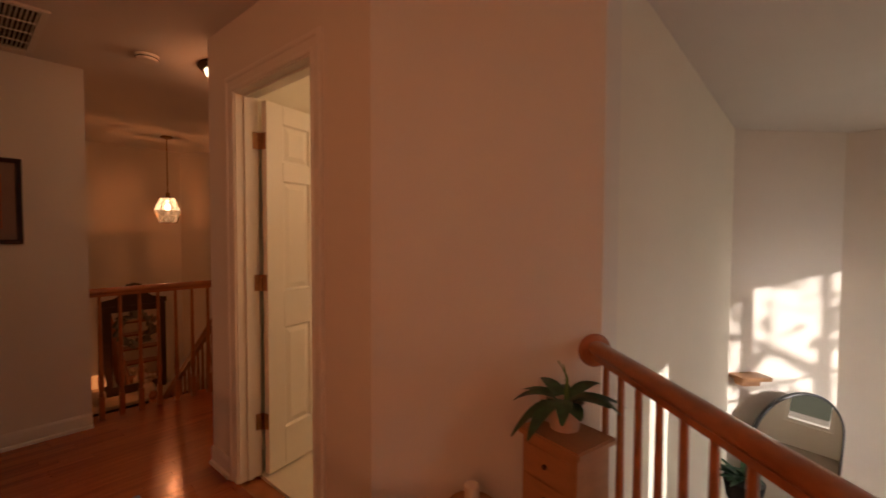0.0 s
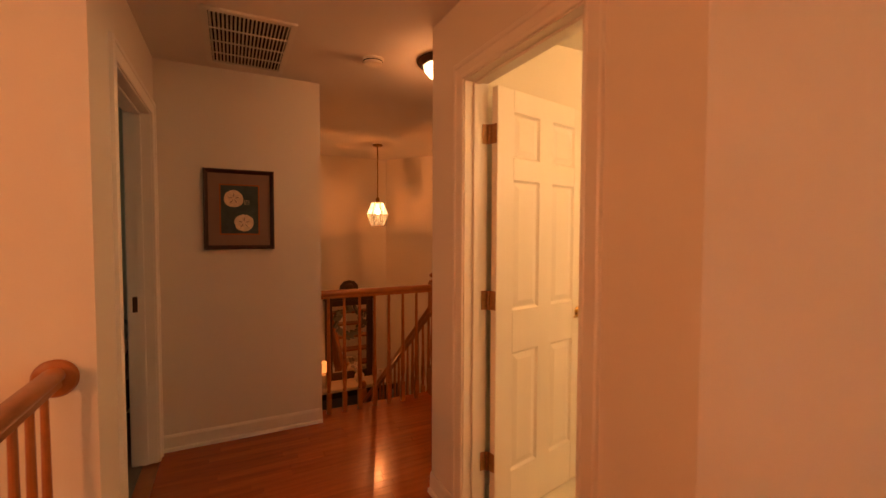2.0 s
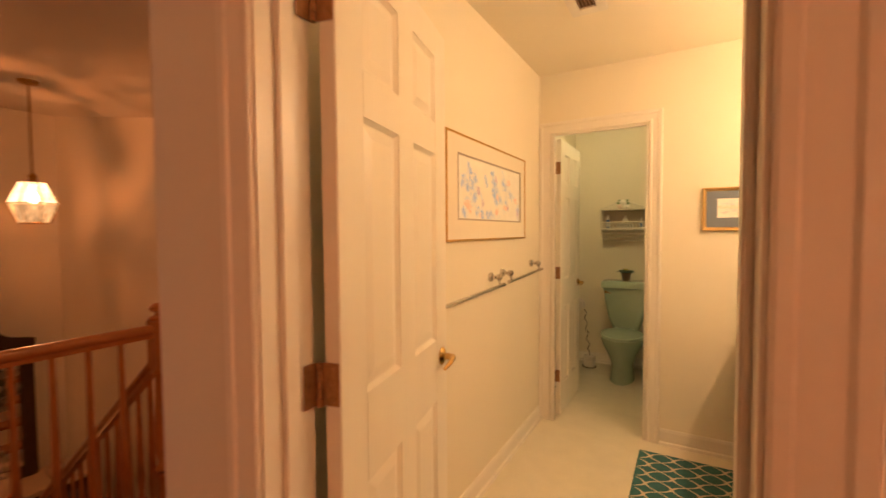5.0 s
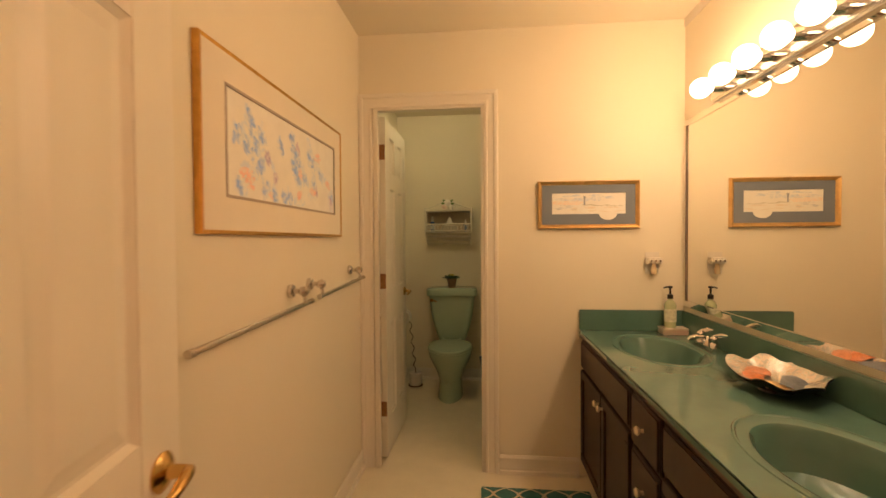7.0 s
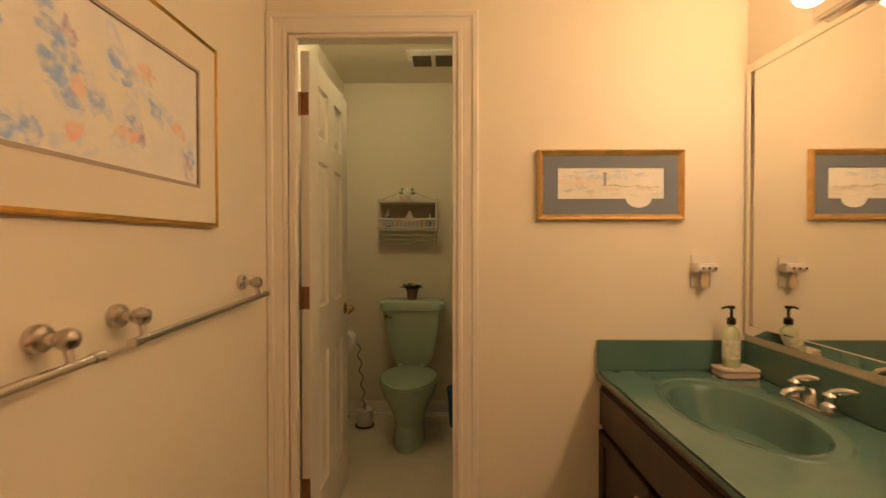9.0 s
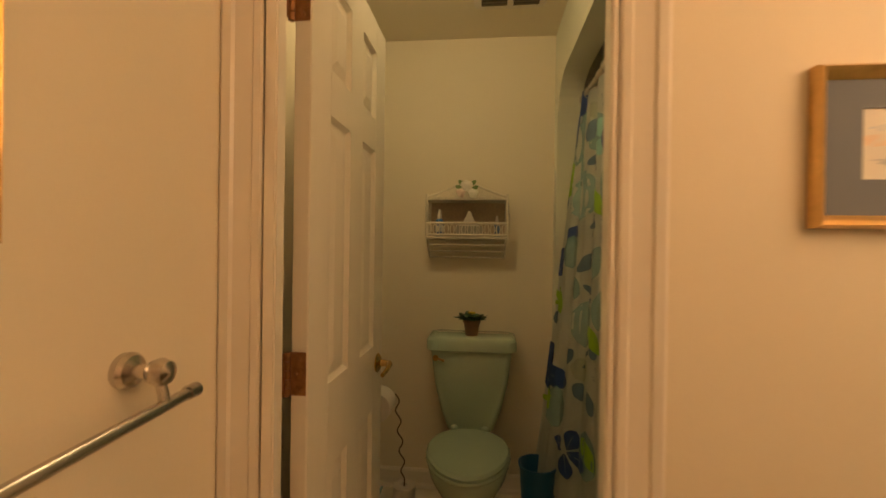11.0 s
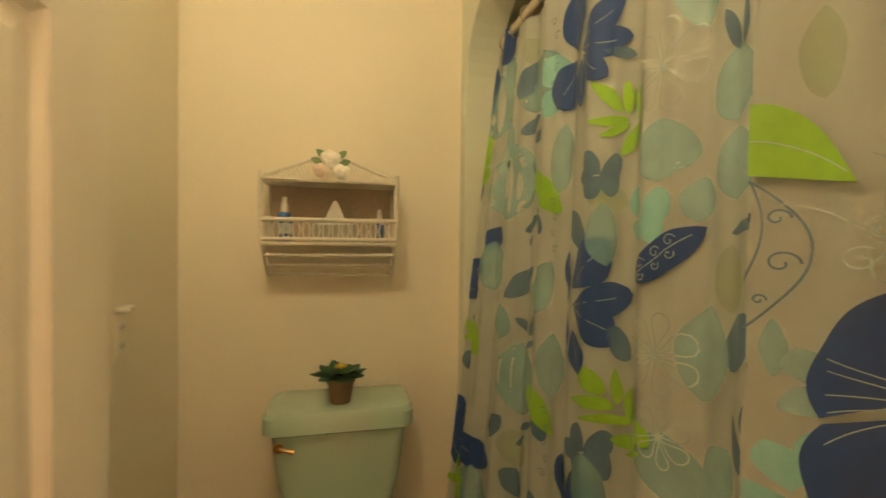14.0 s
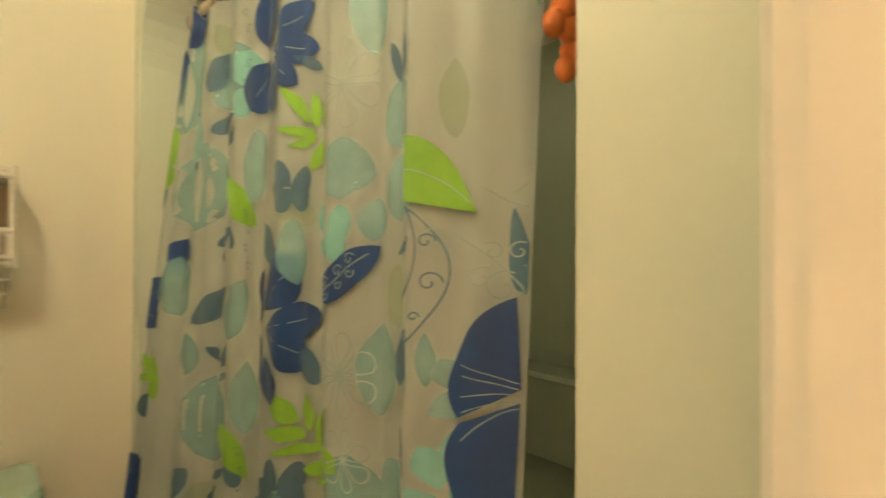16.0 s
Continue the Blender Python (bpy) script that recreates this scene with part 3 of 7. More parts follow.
pend = thing("pendant_lamp", "brass pendant lamp with a faceted lit glass shade", "pendant lamp", (-4.42, 2.96, HC))
bm = bmesh.new()
lathe(bm, [(0.0, 0), (0.06, 0), (0.055, -0.018), (0.02, -0.026), (0.0, -0.027)], None, 24)
part("canopy", bm, M_BRASS, pend)
bm = bmesh.new()
cyl(bm, (0, 0, -0.02), (0, 0, -0.66), 0.006, seg=8)
part("stem", bm, M_BRASS, pend)
bm = bmesh.new()
lathe(bm, [(0.01, -0.62), (0.024, -0.64), (0.020, -0.66), (0.028, -0.68), (0.024, -0.69)], None, 16)
part("fitter", bm, M_BRASS, pend)


def pressed_glass(name, color, strength, waves):
    """Lit clear glass; noise in its transparency stands in for the streaks its pressed ribs throw."""
    m = bpy.data.materials.new(name)
    m.use_nodes = True
    n, k = m.node_tree.nodes, m.node_tree.links
    tc, wave, ramp = n.new("ShaderNodeTexCoord"), n.new("ShaderNodeTexNoise"), n.new("ShaderNodeMapRange")
    mp = n.new("ShaderNodeMapping")
    mp.inputs["Scale"].default_value = waves
    k.new(tc.outputs["Object"], mp.inputs[0])
    k.new(mp.outputs[0], wave.inputs["Vector"])
    wave.inputs["Scale"].default_value = 1.0
    wave.inputs["Detail"].default_value = 2.0
    ramp.inputs["From Min"].default_value, ramp.inputs["From Max"].default_value = 0.40, 0.60
    ramp.inputs["To Min"].default_value, ramp.inputs["To Max"].default_value = 0.10, 1.0
    k.new(wave.outputs[0], ramp.inputs["Value"])
    clear_part, lit, both = n.new("ShaderNodeBsdfTransparent"), n.new("ShaderNodeEmission"), n.new("ShaderNodeAddShader")
    lit.inputs[0].default_value, lit.inputs[1].default_value = (*color, 1), strength * DIM
    k.new(ramp.outputs[0], clear_part.inputs[0])
    k.new(clear_part.outputs[0], both.inputs[0])
    k.new(lit.outputs[0], both.inputs[1])
    k.new(both.outputs[0], n["Material Output"].inputs[0])
    return m


# The bulb's glow is put into the glass, stronger above than below.
M_CUT = pressed_glass("lit_cut_glass", (1.0, 0.58, 0.26), 2.2, (34, 34, 7))
M_CUTLOW = pressed_glass("dim_cut_glass", (1.0, 0.50, 0.20), 0.55, (30, 30, 9))
bm = bmesh.new()
lathe(bm, [(0.027, -0.681), (0.075, -0.685), (0.135, -0.825)], None, 8)
bmesh.ops.delete(bm, geom=[f for f in bm.faces if len(f.verts) == 8], context="FACES_ONLY")
part("glass_shade", bm, M_CUT, pend, "faceted glass shade, glowing", smooth=False)
bm = bmesh.new()
lathe(bm, [(0.135, -0.829), (0.132, -0.835), (0.085, -0.96)], None, 8)
bmesh.ops.delete(bm, geom=[f for f in bm.faces if len(f.verts) == 8], context="FACES_ONLY")
part("glass_bowl", bm, M_CUTLOW, pend, "faceted lower glass, dimmer", smooth=False)
bm = bmesh.new()
ball(bm, 0, 0, -0.79, 0.030, 0.030, 0.038, 16)
lathe(bm, [(0.014, -0.76), (0.016, -0.70), (0.0, -0.70)], None, 12)
part("bulb", bm, glow("lit_bulb", (1.0, 0.70, 0.38), 16.0), pend, "glowing bulb inside the glass").visible_shadow = False
bm = bmesh.new()
for zz, r in ((-0.685, 0.077), (-0.828, 0.137), (-0.962, 0.087)):
    pts = [(r * math.cos(math.pi / 4 * i), r * math.sin(math.pi / 4 * i), zz) for i in range(9)]
    sweep(bm, pts, 0.003, 6)
part("shade_band", bm, M_BRASS, pend)
# Ribs added so that the bulb throws dark lines on the foyer walls.
for i in range(8):
    c, s = math.cos(math.pi / 4 * i), math.sin(math.pi / 4 * i)
    bm = bmesh.new()
    sweep(bm, [(0.077 * c, 0.077 * s, -0.685), (0.137 * c, 0.137 * s, -0.828), (0.087 * c, 0.087 * s, -0.962)], 0.0035, 6)
    part("streak_rib", bm, M_BRASS, pend)


# ---- pictures ----
def framed(name, label, category, m, w, h, bar, frame_mat, mat_mat, opening, print_mat, lip=None, deep=0.0, rise=1.0):
    """A picture in its own plane: x right, y up, z towards the room."""
    p = new(name)
    p.empty_display_size = 0.1
    p.matrix_basis = m
    tagged(p, label, category)
    prof = [(0, -deep), (0, 0.018 * rise), (bar * 0.25, 0.026 * rise), (bar * 0.55, 0.022 * rise), (bar * 0.8, max(0.0095, 0.013 * rise)), (bar, 0.009), (bar, 0.0)]
    corners = [(-w / 2, -h / 2, 1, 1), (w / 2, -h / 2, -1, 1), (w / 2, h / 2, -1, -1), (-w / 2, h / 2, 1, -1)]
    for i in range(4):
        bm = bmesh.new()
        a, b = corners[i], corners[(i + 1) % 4]
        la = [bm.verts.new((a[0] + a[2] * q, a[1] + a[3] * q, z)) for q, z in prof]
        lb = [bm.verts.new((b[0] + b[2] * q, b[1] + b[3] * q, z)) for q, z in prof]
        for k in range(len(prof) - 1):
            bm.faces.new((la[k], lb[k], lb[k + 1], la[k + 1]))
        part("frame_bar", bm, frame_mat, p)
    ox0, oy0, ox1, oy1 = opening
    bm = bmesh.new()
    for a in ((-w / 2 + bar, ox0, -h / 2 + bar, h / 2 - bar), (ox1, w / 2 - bar, -h / 2 + bar, h / 2 - bar), (ox0, ox1, -h / 2 + bar, oy0), (ox0, ox1, oy1, h / 2 - bar)):
        mb = bmesh.new()
        box(mb, *a, 0.003, 0.008)
        part("mat", mb, mat_mat, p)
    bm.free()
    if lip:
        bm = bmesh.new()
        e = 0.008
        for a in ((ox0 - e, ox0, oy0 - e, oy1 + e), (ox1, ox1 + e, oy0 - e, oy1 + e), (ox0, ox1, oy0 - e, oy0), (ox0, ox1, oy1, oy1 + e)):
            mb = bmesh.new()
            box(mb, *a, 0.004, 0.0095)
            part("mat_liner", mb, lip, p)
        bm.free()
    bm = bmesh.new()
    box(bm, ox0, ox1, oy0, oy1, 0.002, 0.005)
    part("print", bm, print_mat, p)
    return p


def blob(bm, x, y, z, rx, ry, rot, rng, n=14, rough=0.25):
    vs = []
    for i in range(n):
        a = 2 * math.pi * i / n
        k = 1 + rng.uniform(-rough, rough)
        px, py = rx * k * math.cos(a), ry * k * math.sin(a)
        vs.append(bm.verts.new((x + px * math.cos(rot) - py * math.sin(rot), y + px * math.sin(rot) + py * math.cos(rot), z)))
    bm.faces.new(vs)


EAST = Matrix(((0, 0, 1, 0), (1, 0, 0, 0), (0, 1, 0, 0), (0, 0, 0, 1)))     # hangs on a wall that faces +x
SOUTH = Matrix(((1, 0, 0, 0), (0, 0, -1, 0), (0, 1, 0, 0), (0, 0, 0, 1)))   # hangs on a wall that faces -y
M_MAHOG = shade("dark_mahogany", (0.045, 0.016, 0.010), 0.3, vary=0.3, scale=20, coat=0.3)
M_MAUVE = shade("mauve_mat", (0.27, 0.17, 0.13), 0.9)
M_TEAL = shade("teal_print", (0.055, 0.085, 0.080), 0.8, vary=0.3, scale=20)
M_SHELL = shade("shell_ink", (0.72, 0.58, 0.42), 0.8, vary=0.2, scale=60)
M_RUST = shade("rust_liner", (0.42, 0.12, 0.04), 0.7)
hallpic = framed("framed_picture", "dark framed print of two pale shells on teal", "picture", Matrix.Translation((PX + 0.001, 1.438, 1.508)) @ EAST, 0.415, 0.515, 0.026, M_MAHOG, M_MAUVE, (-0.11, -0.155, 0.11, 0.155), M_TEAL, M_RUST)
rng = random.Random(4)
for cx, cy in ((-0.035, 0.07), (0.025, -0.085)):
    bm = bmesh.new()
    blob(bm, cx, cy, 0.0062, 0.058, 0.055, 0, rng, 26, 0.04)
    part("shell_print", bm, M_SHELL, hallpic)
    bm = bmesh.new()
    for k in range(5):
        a = math.pi / 2 + k * 2 * math.pi / 5
        blob(bm, cx + 0.022 * math.cos(a), cy + 0.022 * math.sin(a), 0.0068, 0.015, 0.0022, a, rng, 8, 0.1)
    part("shell_marks", bm, M_MAUVE, hallpic)
bm = bmesh.new()
for k in range(9):
    blob(bm, 0.03 + 0.012 * (k % 3), 0.06 - 0.012 * (k // 3), 0.0062, 0.005, 0.0018, rng.uniform(0, 3), rng, 7)
part("ink_lines", bm, M_SHELL, hallpic)


# ---- bathroom ----
M_GOLD = shade("gold_leaf", (0.62, 0.36, 0.10), 0.28, 1.0, vary=0.2, scale=30, grain=150, bump=0.05)
M_CREAMMAT = shade("cream_mat", (0.80, 0.73, 0.60), 0.9, vary=0.03)
M_PAPER = shade("watercolour_paper", (0.84, 0.82, 0.76), 0.9, vary=0.06, scale=12)
M_GREYMAT = shade("grey_liner", (0.42, 0.36, 0.30), 0.8)


def wash_ink(name, color, low, high):
    """Thin watercolour through which the paper shows unevenly."""
    m = shade(name, color, 0.9, vary=0.15, scale=40)
    n, k = m.node_tree.nodes, m.node_tree.links
    tc, tex, mr, mix = n.new("ShaderNodeTexCoord"), n.new("ShaderNodeTexNoise"), n.new("ShaderNodeMapRange"), n.new("ShaderNodeMix")
    tex.inputs["Scale"].default_value = 60
    mr.inputs["From Min"].default_value, mr.inputs["From Max"].default_value = 0.35, 0.65
    mr.inputs["To Min"].default_value, mr.inputs["To Max"].default_value = low, high
    k.new(tc.outputs["Object"], tex.inputs["Vector"])
    k.new(tex.outputs[0], mr.inputs["Value"])
    mix.data_type = "RGBA"
    base = n["Principled BSDF"].inputs["Base Color"]
    k.new(mr.outputs[0], mix.inputs[0])
    mix.inputs[6].default_value = (0.84, 0.82, 0.76, 1)
    k.new(base.links[0].from_socket, mix.inputs[7])
    k.new(mix.outputs[2], base)
    return m


M_INKBLUE = wash_ink("blue_wash", (0.24, 0.46, 0.86), 0.10, 0.85)
M_INKDARK = wash_ink("mauve_wash", (0.42, 0.30, 0.56), 0.10, 0.75)
M_INKPALE = wash_ink("pale_blue_wash", (0.52, 0.68, 0.90), 0.0, 0.50)
M_INKPINK = wash_ink("pink_wash", (0.90, 0.46, 0.36), 0.08, 0.70)
paint = framed("framed_painting", "gold framed abstract watercolour in blue and pink", "painting", Matrix.Translation((BX0 + 0.0095, 3.938, 1.560)) @ EAST, 1.015, 0.495, 0.011, M_GOLD, M_CREAMMAT, (-0.395, -0.140, 0.415, 0.150), M_PAPER, M_GREYMAT, 0.009, 0.45)
rng = random.Random(11)
DABS = [("blue", 0.12, 0.52), ("blue", 0.15, 0.42), ("blue", 0.20, 0.34), ("blue", 0.18, 0.57), ("blue", 0.22, 0.72), ("blue", 0.14, 0.85), ("blue", 0.13, 0.70), ("mauve", 0.26, 0.50), ("mauve", 0.32, 0.26),
        ("pink", 0.10, 0.24), ("pink", 0.13, 0.16), ("blue", 0.07, 0.10), ("blue", 0.24, 0.10), ("pink", 0.30, 0.07), ("blue", 0.33, 0.06), ("blue", 0.45, 0.06), ("blue", 0.41, 0.05), ("pink", 0.56, 0.09), ("blue", 0.38, 0.68),
        ("blue", 0.50, 0.70), ("mauve", 0.54, 0.72), ("blue", 0.53, 0.62), ("blue", 0.50, 0.52), ("blue", 0.52, 0.44), ("blue", 0.56, 0.56), ("pink", 0.57, 0.40), ("blue", 0.55, 0.32), ("blue", 0.62, 0.38), ("blue", 0.68, 0.72), ("blue", 0.72, 0.64),
        ("pink", 0.78, 0.74), ("blue", 0.73, 0.32), ("mauve", 0.75, 0.25), ("pink", 0.71, 0.22), ("blue", 0.82, 0.50), ("pink", 0.91, 0.42), ("blue", 0.97, 0.22), ("mauve", 0.96, 0.12), ("blue", 0.05, 0.60), ("blue", 0.48, 0.84)]
for tone, wash in (("blue", M_INKBLUE), ("mauve", M_INKDARK), ("pink", M_INKPINK), ("pale", M_INKPALE)):
    bm = bmesh.new()
    for k, (kind, s, v) in enumerate(DABS):
        if tone not in (kind, "pale"):
            continue
        x, y, turn = -0.385 + 0.79 * s, -0.132 + 0.274 * v, rng.uniform(1.5, 2.6) if kind != "pink" else rng.uniform(-0.6, 0.8)
        for j in range(4 if tone != "pale" else 2):
            grow = 2.0 if tone == "pale" else 1.0
            px, py = x + rng.gauss(0, 0.008), y + rng.gauss(0, 0.007)
            if -0.375 < px < 0.395 and -0.125 < py < 0.135:
                blob(bm, px, py, 0.0052 + (4 * k + j) * 0.000003 + 0.0004 * (tone != "pale"), rng.uniform(0.011, 0.027) * grow, rng.uniform(0.006, 0.012) * grow, turn + rng.gauss(0, 0.3), rng, 11, 0.3)
    tagged(part(tone + "_brushwork", bm, wash, paint), kind="stuff")

M_BLUEMAT = shade("slate_blue_mat", (0.19, 0.22, 0.27), 0.9, vary=0.04)
M_WOODGOLD = shade("gilt_wood", (0.74, 0.48, 0.19), 0.30, 0.75, vary=0.2, scale=25, coat=0.3)
beach = framed("framed_print", "gilt wood framed beach print with blue mat", "picture", Matrix.Translation((-0.192, FY0 - 0.001, 1.480)) @ SOUTH, 0.53, 0.255, 0.021, M_WOODGOLD, M_BLUEMAT, (-0.19, -0.05, 0.195, 0.062), M_PAPER)
rng = random.Random(5)


def washes(name, mat, spots, z, rx, ry):
    """Loose strokes of one colour on the print."""
    bm = bmesh.new()
    for k, (x, y) in enumerate(spots):
        blob(bm, x, y, z + k * 0.00003, rng.uniform(*rx), rng.uniform(*ry), rng.uniform(-0.12, 0.12), rng, 12, 0.3)
    tagged(part(name, bm, mat, beach), kind="stuff")


washes("warm_sky", wash_ink("peach_wash", (0.88, 0.60, 0.40), 0.05, 0.55), [(rng.uniform(-0.16, -0.05), rng.uniform(0.004, 0.032)) for k in range(12)], 0.0053, (0.020, 0.045), (0.004, 0.009))
washes("blue_sky", wash_ink("sky_blue_wash", (0.46, 0.58, 0.74), 0.05, 0.60), [(rng.uniform(-0.14, 0.165), rng.uniform(0.022, 0.052)) for k in range(16)], 0.0058, (0.020, 0.045), (0.003, 0.007))
washes("shore", wash_ink("grey_blue_wash", (0.42, 0.46, 0.52), 0.05, 0.60), [(rng.uniform(-0.175, -0.07), rng.uniform(-0.024, -0.002)) for k in range(10)], 0.0064, (0.014, 0.034), (0.0015, 0.0035))
washes("dune_grass", wash_ink("olive_wash", (0.38, 0.36, 0.24), 0.20, 0.80), [(-0.02 + 0.19 * k / 13, 0.000 - 0.010 * k / 13 + rng.uniform(-0.003, 0.003)) for k in range(14)], 0.0068, (0.008, 0.018), (0.0014, 0.0035))
washes("sand", wash_ink("sand_wash", (0.74, 0.60, 0.42), 0.05, 0.55), [(rng.uniform(-0.10, 0.17), rng.uniform(-0.040, -0.014)) for k in range(14)], 0.0073, (0.018, 0.040), (0.002, 0.005))
bm = bmesh.new()
box(bm, -0.024, -0.015, -0.002, 0.046, 0.0078, 0.0082)
box(bm, -0.027, -0.012, 0.038, 0.043, 0.0078, 0.0083)
part("lighthouse_print", bm, shade("lighthouse_grey", (0.34, 0.38, 0.42), 0.9), beach)
bm = bmesh.new()
prism(bm, [(0.103 + 0.047 * math.cos(radians(a)), -0.049 + 0.034 * math.sin(radians(a))) for a in range(180, 361, 10)], 0.0085, 0.0090)
part("print_medallion", bm, M_PAPER, beach)

# towel bars
M_STEEL = M_NICKEL


def towel_bar(y0, y1, posts, z0, z1, label):
    b = thing("towel_bar", label, "towel bar", (BX0 + 0.006, 0, 0), 0, "towel bars")
    X = 0.054
    bm = bmesh.new()
    cyl(bm, (X, y0, z0), (X, y1, z1), 0.0085, seg=16)
    cyl(bm, (X, y1 - 0.014, z1), (X, y1 + 0.006, z1), 0.0105, seg=16)
    cyl(bm, (X, y0 - 0.006, z0), (X, y0 + 0.014, z0), 0.0105, seg=16)
    part("bar", bm, M_STEEL, b)
    for y in posts:
        z = z0 + (z1 - z0) * (y - y0) / (y1 - y0)
        bm = bmesh.new()
        m = Matrix.Translation((0, y, z + 0.045)) @ pose(0, 0, 0, 0, 90, 0)
        lathe(bm, [(0.0, -0.006), (0.024, -0.006), (0.025, 0.004), (0.021, 0.010), (0.010, 0.014), (0.009, 0.030), (0.015, 0.036), (0.019, 0.048), (0.015, 0.060), (0.006, 0.065), (0.0, 0.066)], m, 24)
        part("post", bm, M_STEEL, b, "round flanged post with a ball end")
        bm = bmesh.new()
        sweep(bm, [(0.046, y, z + 0.035), (0.052, y, z + 0.018), (X, y, z + 0.003)], 0.007)
        part("bar_hanger", bm, M_STEEL, b)
    return b


towel_bar(3.325, 3.985, (3.93,), 1.049, 1.070, "brushed metal towel bar on the cream wall")
towel_bar(4.065, 4.662, (4.095, 4.605), 1.076, 1.100, "shorter brushed metal towel bar beside the doorway")

# vanity
M_ESPRESSO = shade("espresso_cabinet", (0.045, 0.026, 0.018), 0.42, vary=0.25, scale=8, grain=60, axis=(3, 3, 0.5))
M_GREEN = shade("green_cultured_marble", (0.098, 0.195, 0.160), 0.16, vary=0.12, scale=5, grain=30, bump=0.0, coat=0.4)
M_KNOB = shade("ivory_knob", (0.72, 0.62, 0.46), 0.25, coat=0.4)
VX, VTOP = -0.215, 0.765


def front(parent, y0, y1, z0, z1, name, knob=None):
    """A front panel, facing -x: doors are framed, the others plain slabs with a stepped edge."""
    bm = bmesh.new()
    e = 0.045
    if name != "door":
        box(bm, VX - 0.012, VX, y0, y1, z0, z1, 0.003)
        box(bm, VX - 0.019, VX - 0.0125, y0 + 0.008, y1 - 0.008, z0 + 0.008, z1 - 0.008, 0.003)
        e = 0.0
    if e:
        box(bm, VX - 0.019, VX, y0, y1, z0, z0 + e, 0.003)
        box(bm, VX - 0.019, VX, y0, y1, z1 - e, z1, 0.003)
        box(bm, VX - 0.019, VX, y0, y0 + e, z0 + e, z1 - e, 0.003)
        box(bm, VX - 0.019, VX, y1 - e, y1, z0 + e, z1 - e, 0.003)
        box(bm, VX - 0.010, VX, y0 + e, y1 - e, z0 + e, z1 - e)
    f = part(name, bm, M_ESPRESSO, parent)
    if knob:
        bm = bmesh.new()
        lathe(bm, [(0.0, 0), (0.007, 0), (0.006, 0.010), (0.014, 0.016), (0.016, 0.022), (0.010, 0.028), (0.0, 0.029)], Matrix.Translation((VX - 0.019, *knob)) @ pose(0, 0, 0, 0, -90, 0), 16)
        part("knob", bm, M_KNOB, f, "ivory and brass knob")


for y1, y0, kind in ((4.812, 4.03, "doors"), (4.03, 3.765, "drawers"), (3.765, 2.99, "doors")):
    v = thing("vanity_cabinet", "espresso brown vanity cabinet with two doors" if kind == "doors" else "espresso brown vanity drawer unit", "cabinet")
    bm = bmesh.new()
    box(bm, VX, 0.303, y0 + 0.001, y1 - 0.001, 0.09, 0.64)
    box(bm, VX, VX + 0.02, y0 + 0.001, y1 - 0.001, 0.64, VTOP)
    box(bm, VX + 0.02, 0.303, y0 + 0.001, y0 + 0.016, 0.64, VTOP)
    box(bm, VX + 0.02, 0.303, y1 - 0.016, y1 - 0.001, 0.64, VTOP)
    box(bm, VX + 0.06, 0.303, y0 + 0.001, y1 - 0.001, 0.0, 0.09)
    part("body", bm, M_ESPRESSO, v)
    if kind == "doors":
        mid = (y0 + y1) / 2 - 0.015
        front(v, y0 + 0.012, y1 - 0.012, 0.605, VTOP - 0.012, "false_front")
        front(v, mid + 0.004, y1 - 0.012, 0.10, 0.592, "door", (mid + 0.03, 0.545))
        front(v, y0 + 0.012, mid - 0.004, 0.10, 0.592, "door", (mid - 0.03, 0.545))
    else:
        for z0, z1 in ((0.575, VTOP - 0.012), (0.355, 0.562), (0.10, 0.342)):
            front(v, y0 + 0.012, y1 - 0.012, z0, z1, "drawer", ((y0 + y1) / 2, (z0 + z1) / 2))

top = thing("countertop", "glossy dark green vanity countertop with moulded basins", "countertop")
CX0, CX1, CY0, CY1, CZ = -0.240, 0.303, 2.985, 4.815, 0.805
SINKS = [(0.022, 4.43), (0.022, 3.43)]
SA, SB = 0.150, 0.230
bm = bmesh.new()
N = 48
rim = {}
for cx, cy in SINKS:
    rows = [(1.24, 0.0), (1.225, 0.0025), (1.20, 0.0025), (1.18, -0.0015), (1.06, -0.003), (1.02, -0.005), (0.98, -0.016), (0.92, -0.060), (0.80, -0.108), (0.55, -0.130), (0.20, -0.136), (0.08, -0.138)]
    loops = []
    for k, dz in rows:
        loops.append([bm.verts.new((cx + SA * k * math.cos(2 * math.pi * i / N), cy + SB * k * math.sin(2 * math.pi * i / N), CZ + dz)) for i in range(N)])
    for a, b in zip(loops, loops[1:]):
        for i in range(N):
            bm.faces.new((a[i], a[(i + 1) % N], b[(i + 1) % N], b[i]))
    bm.faces.new(loops[-1])
    rim[(cx, cy)] = loops[0]
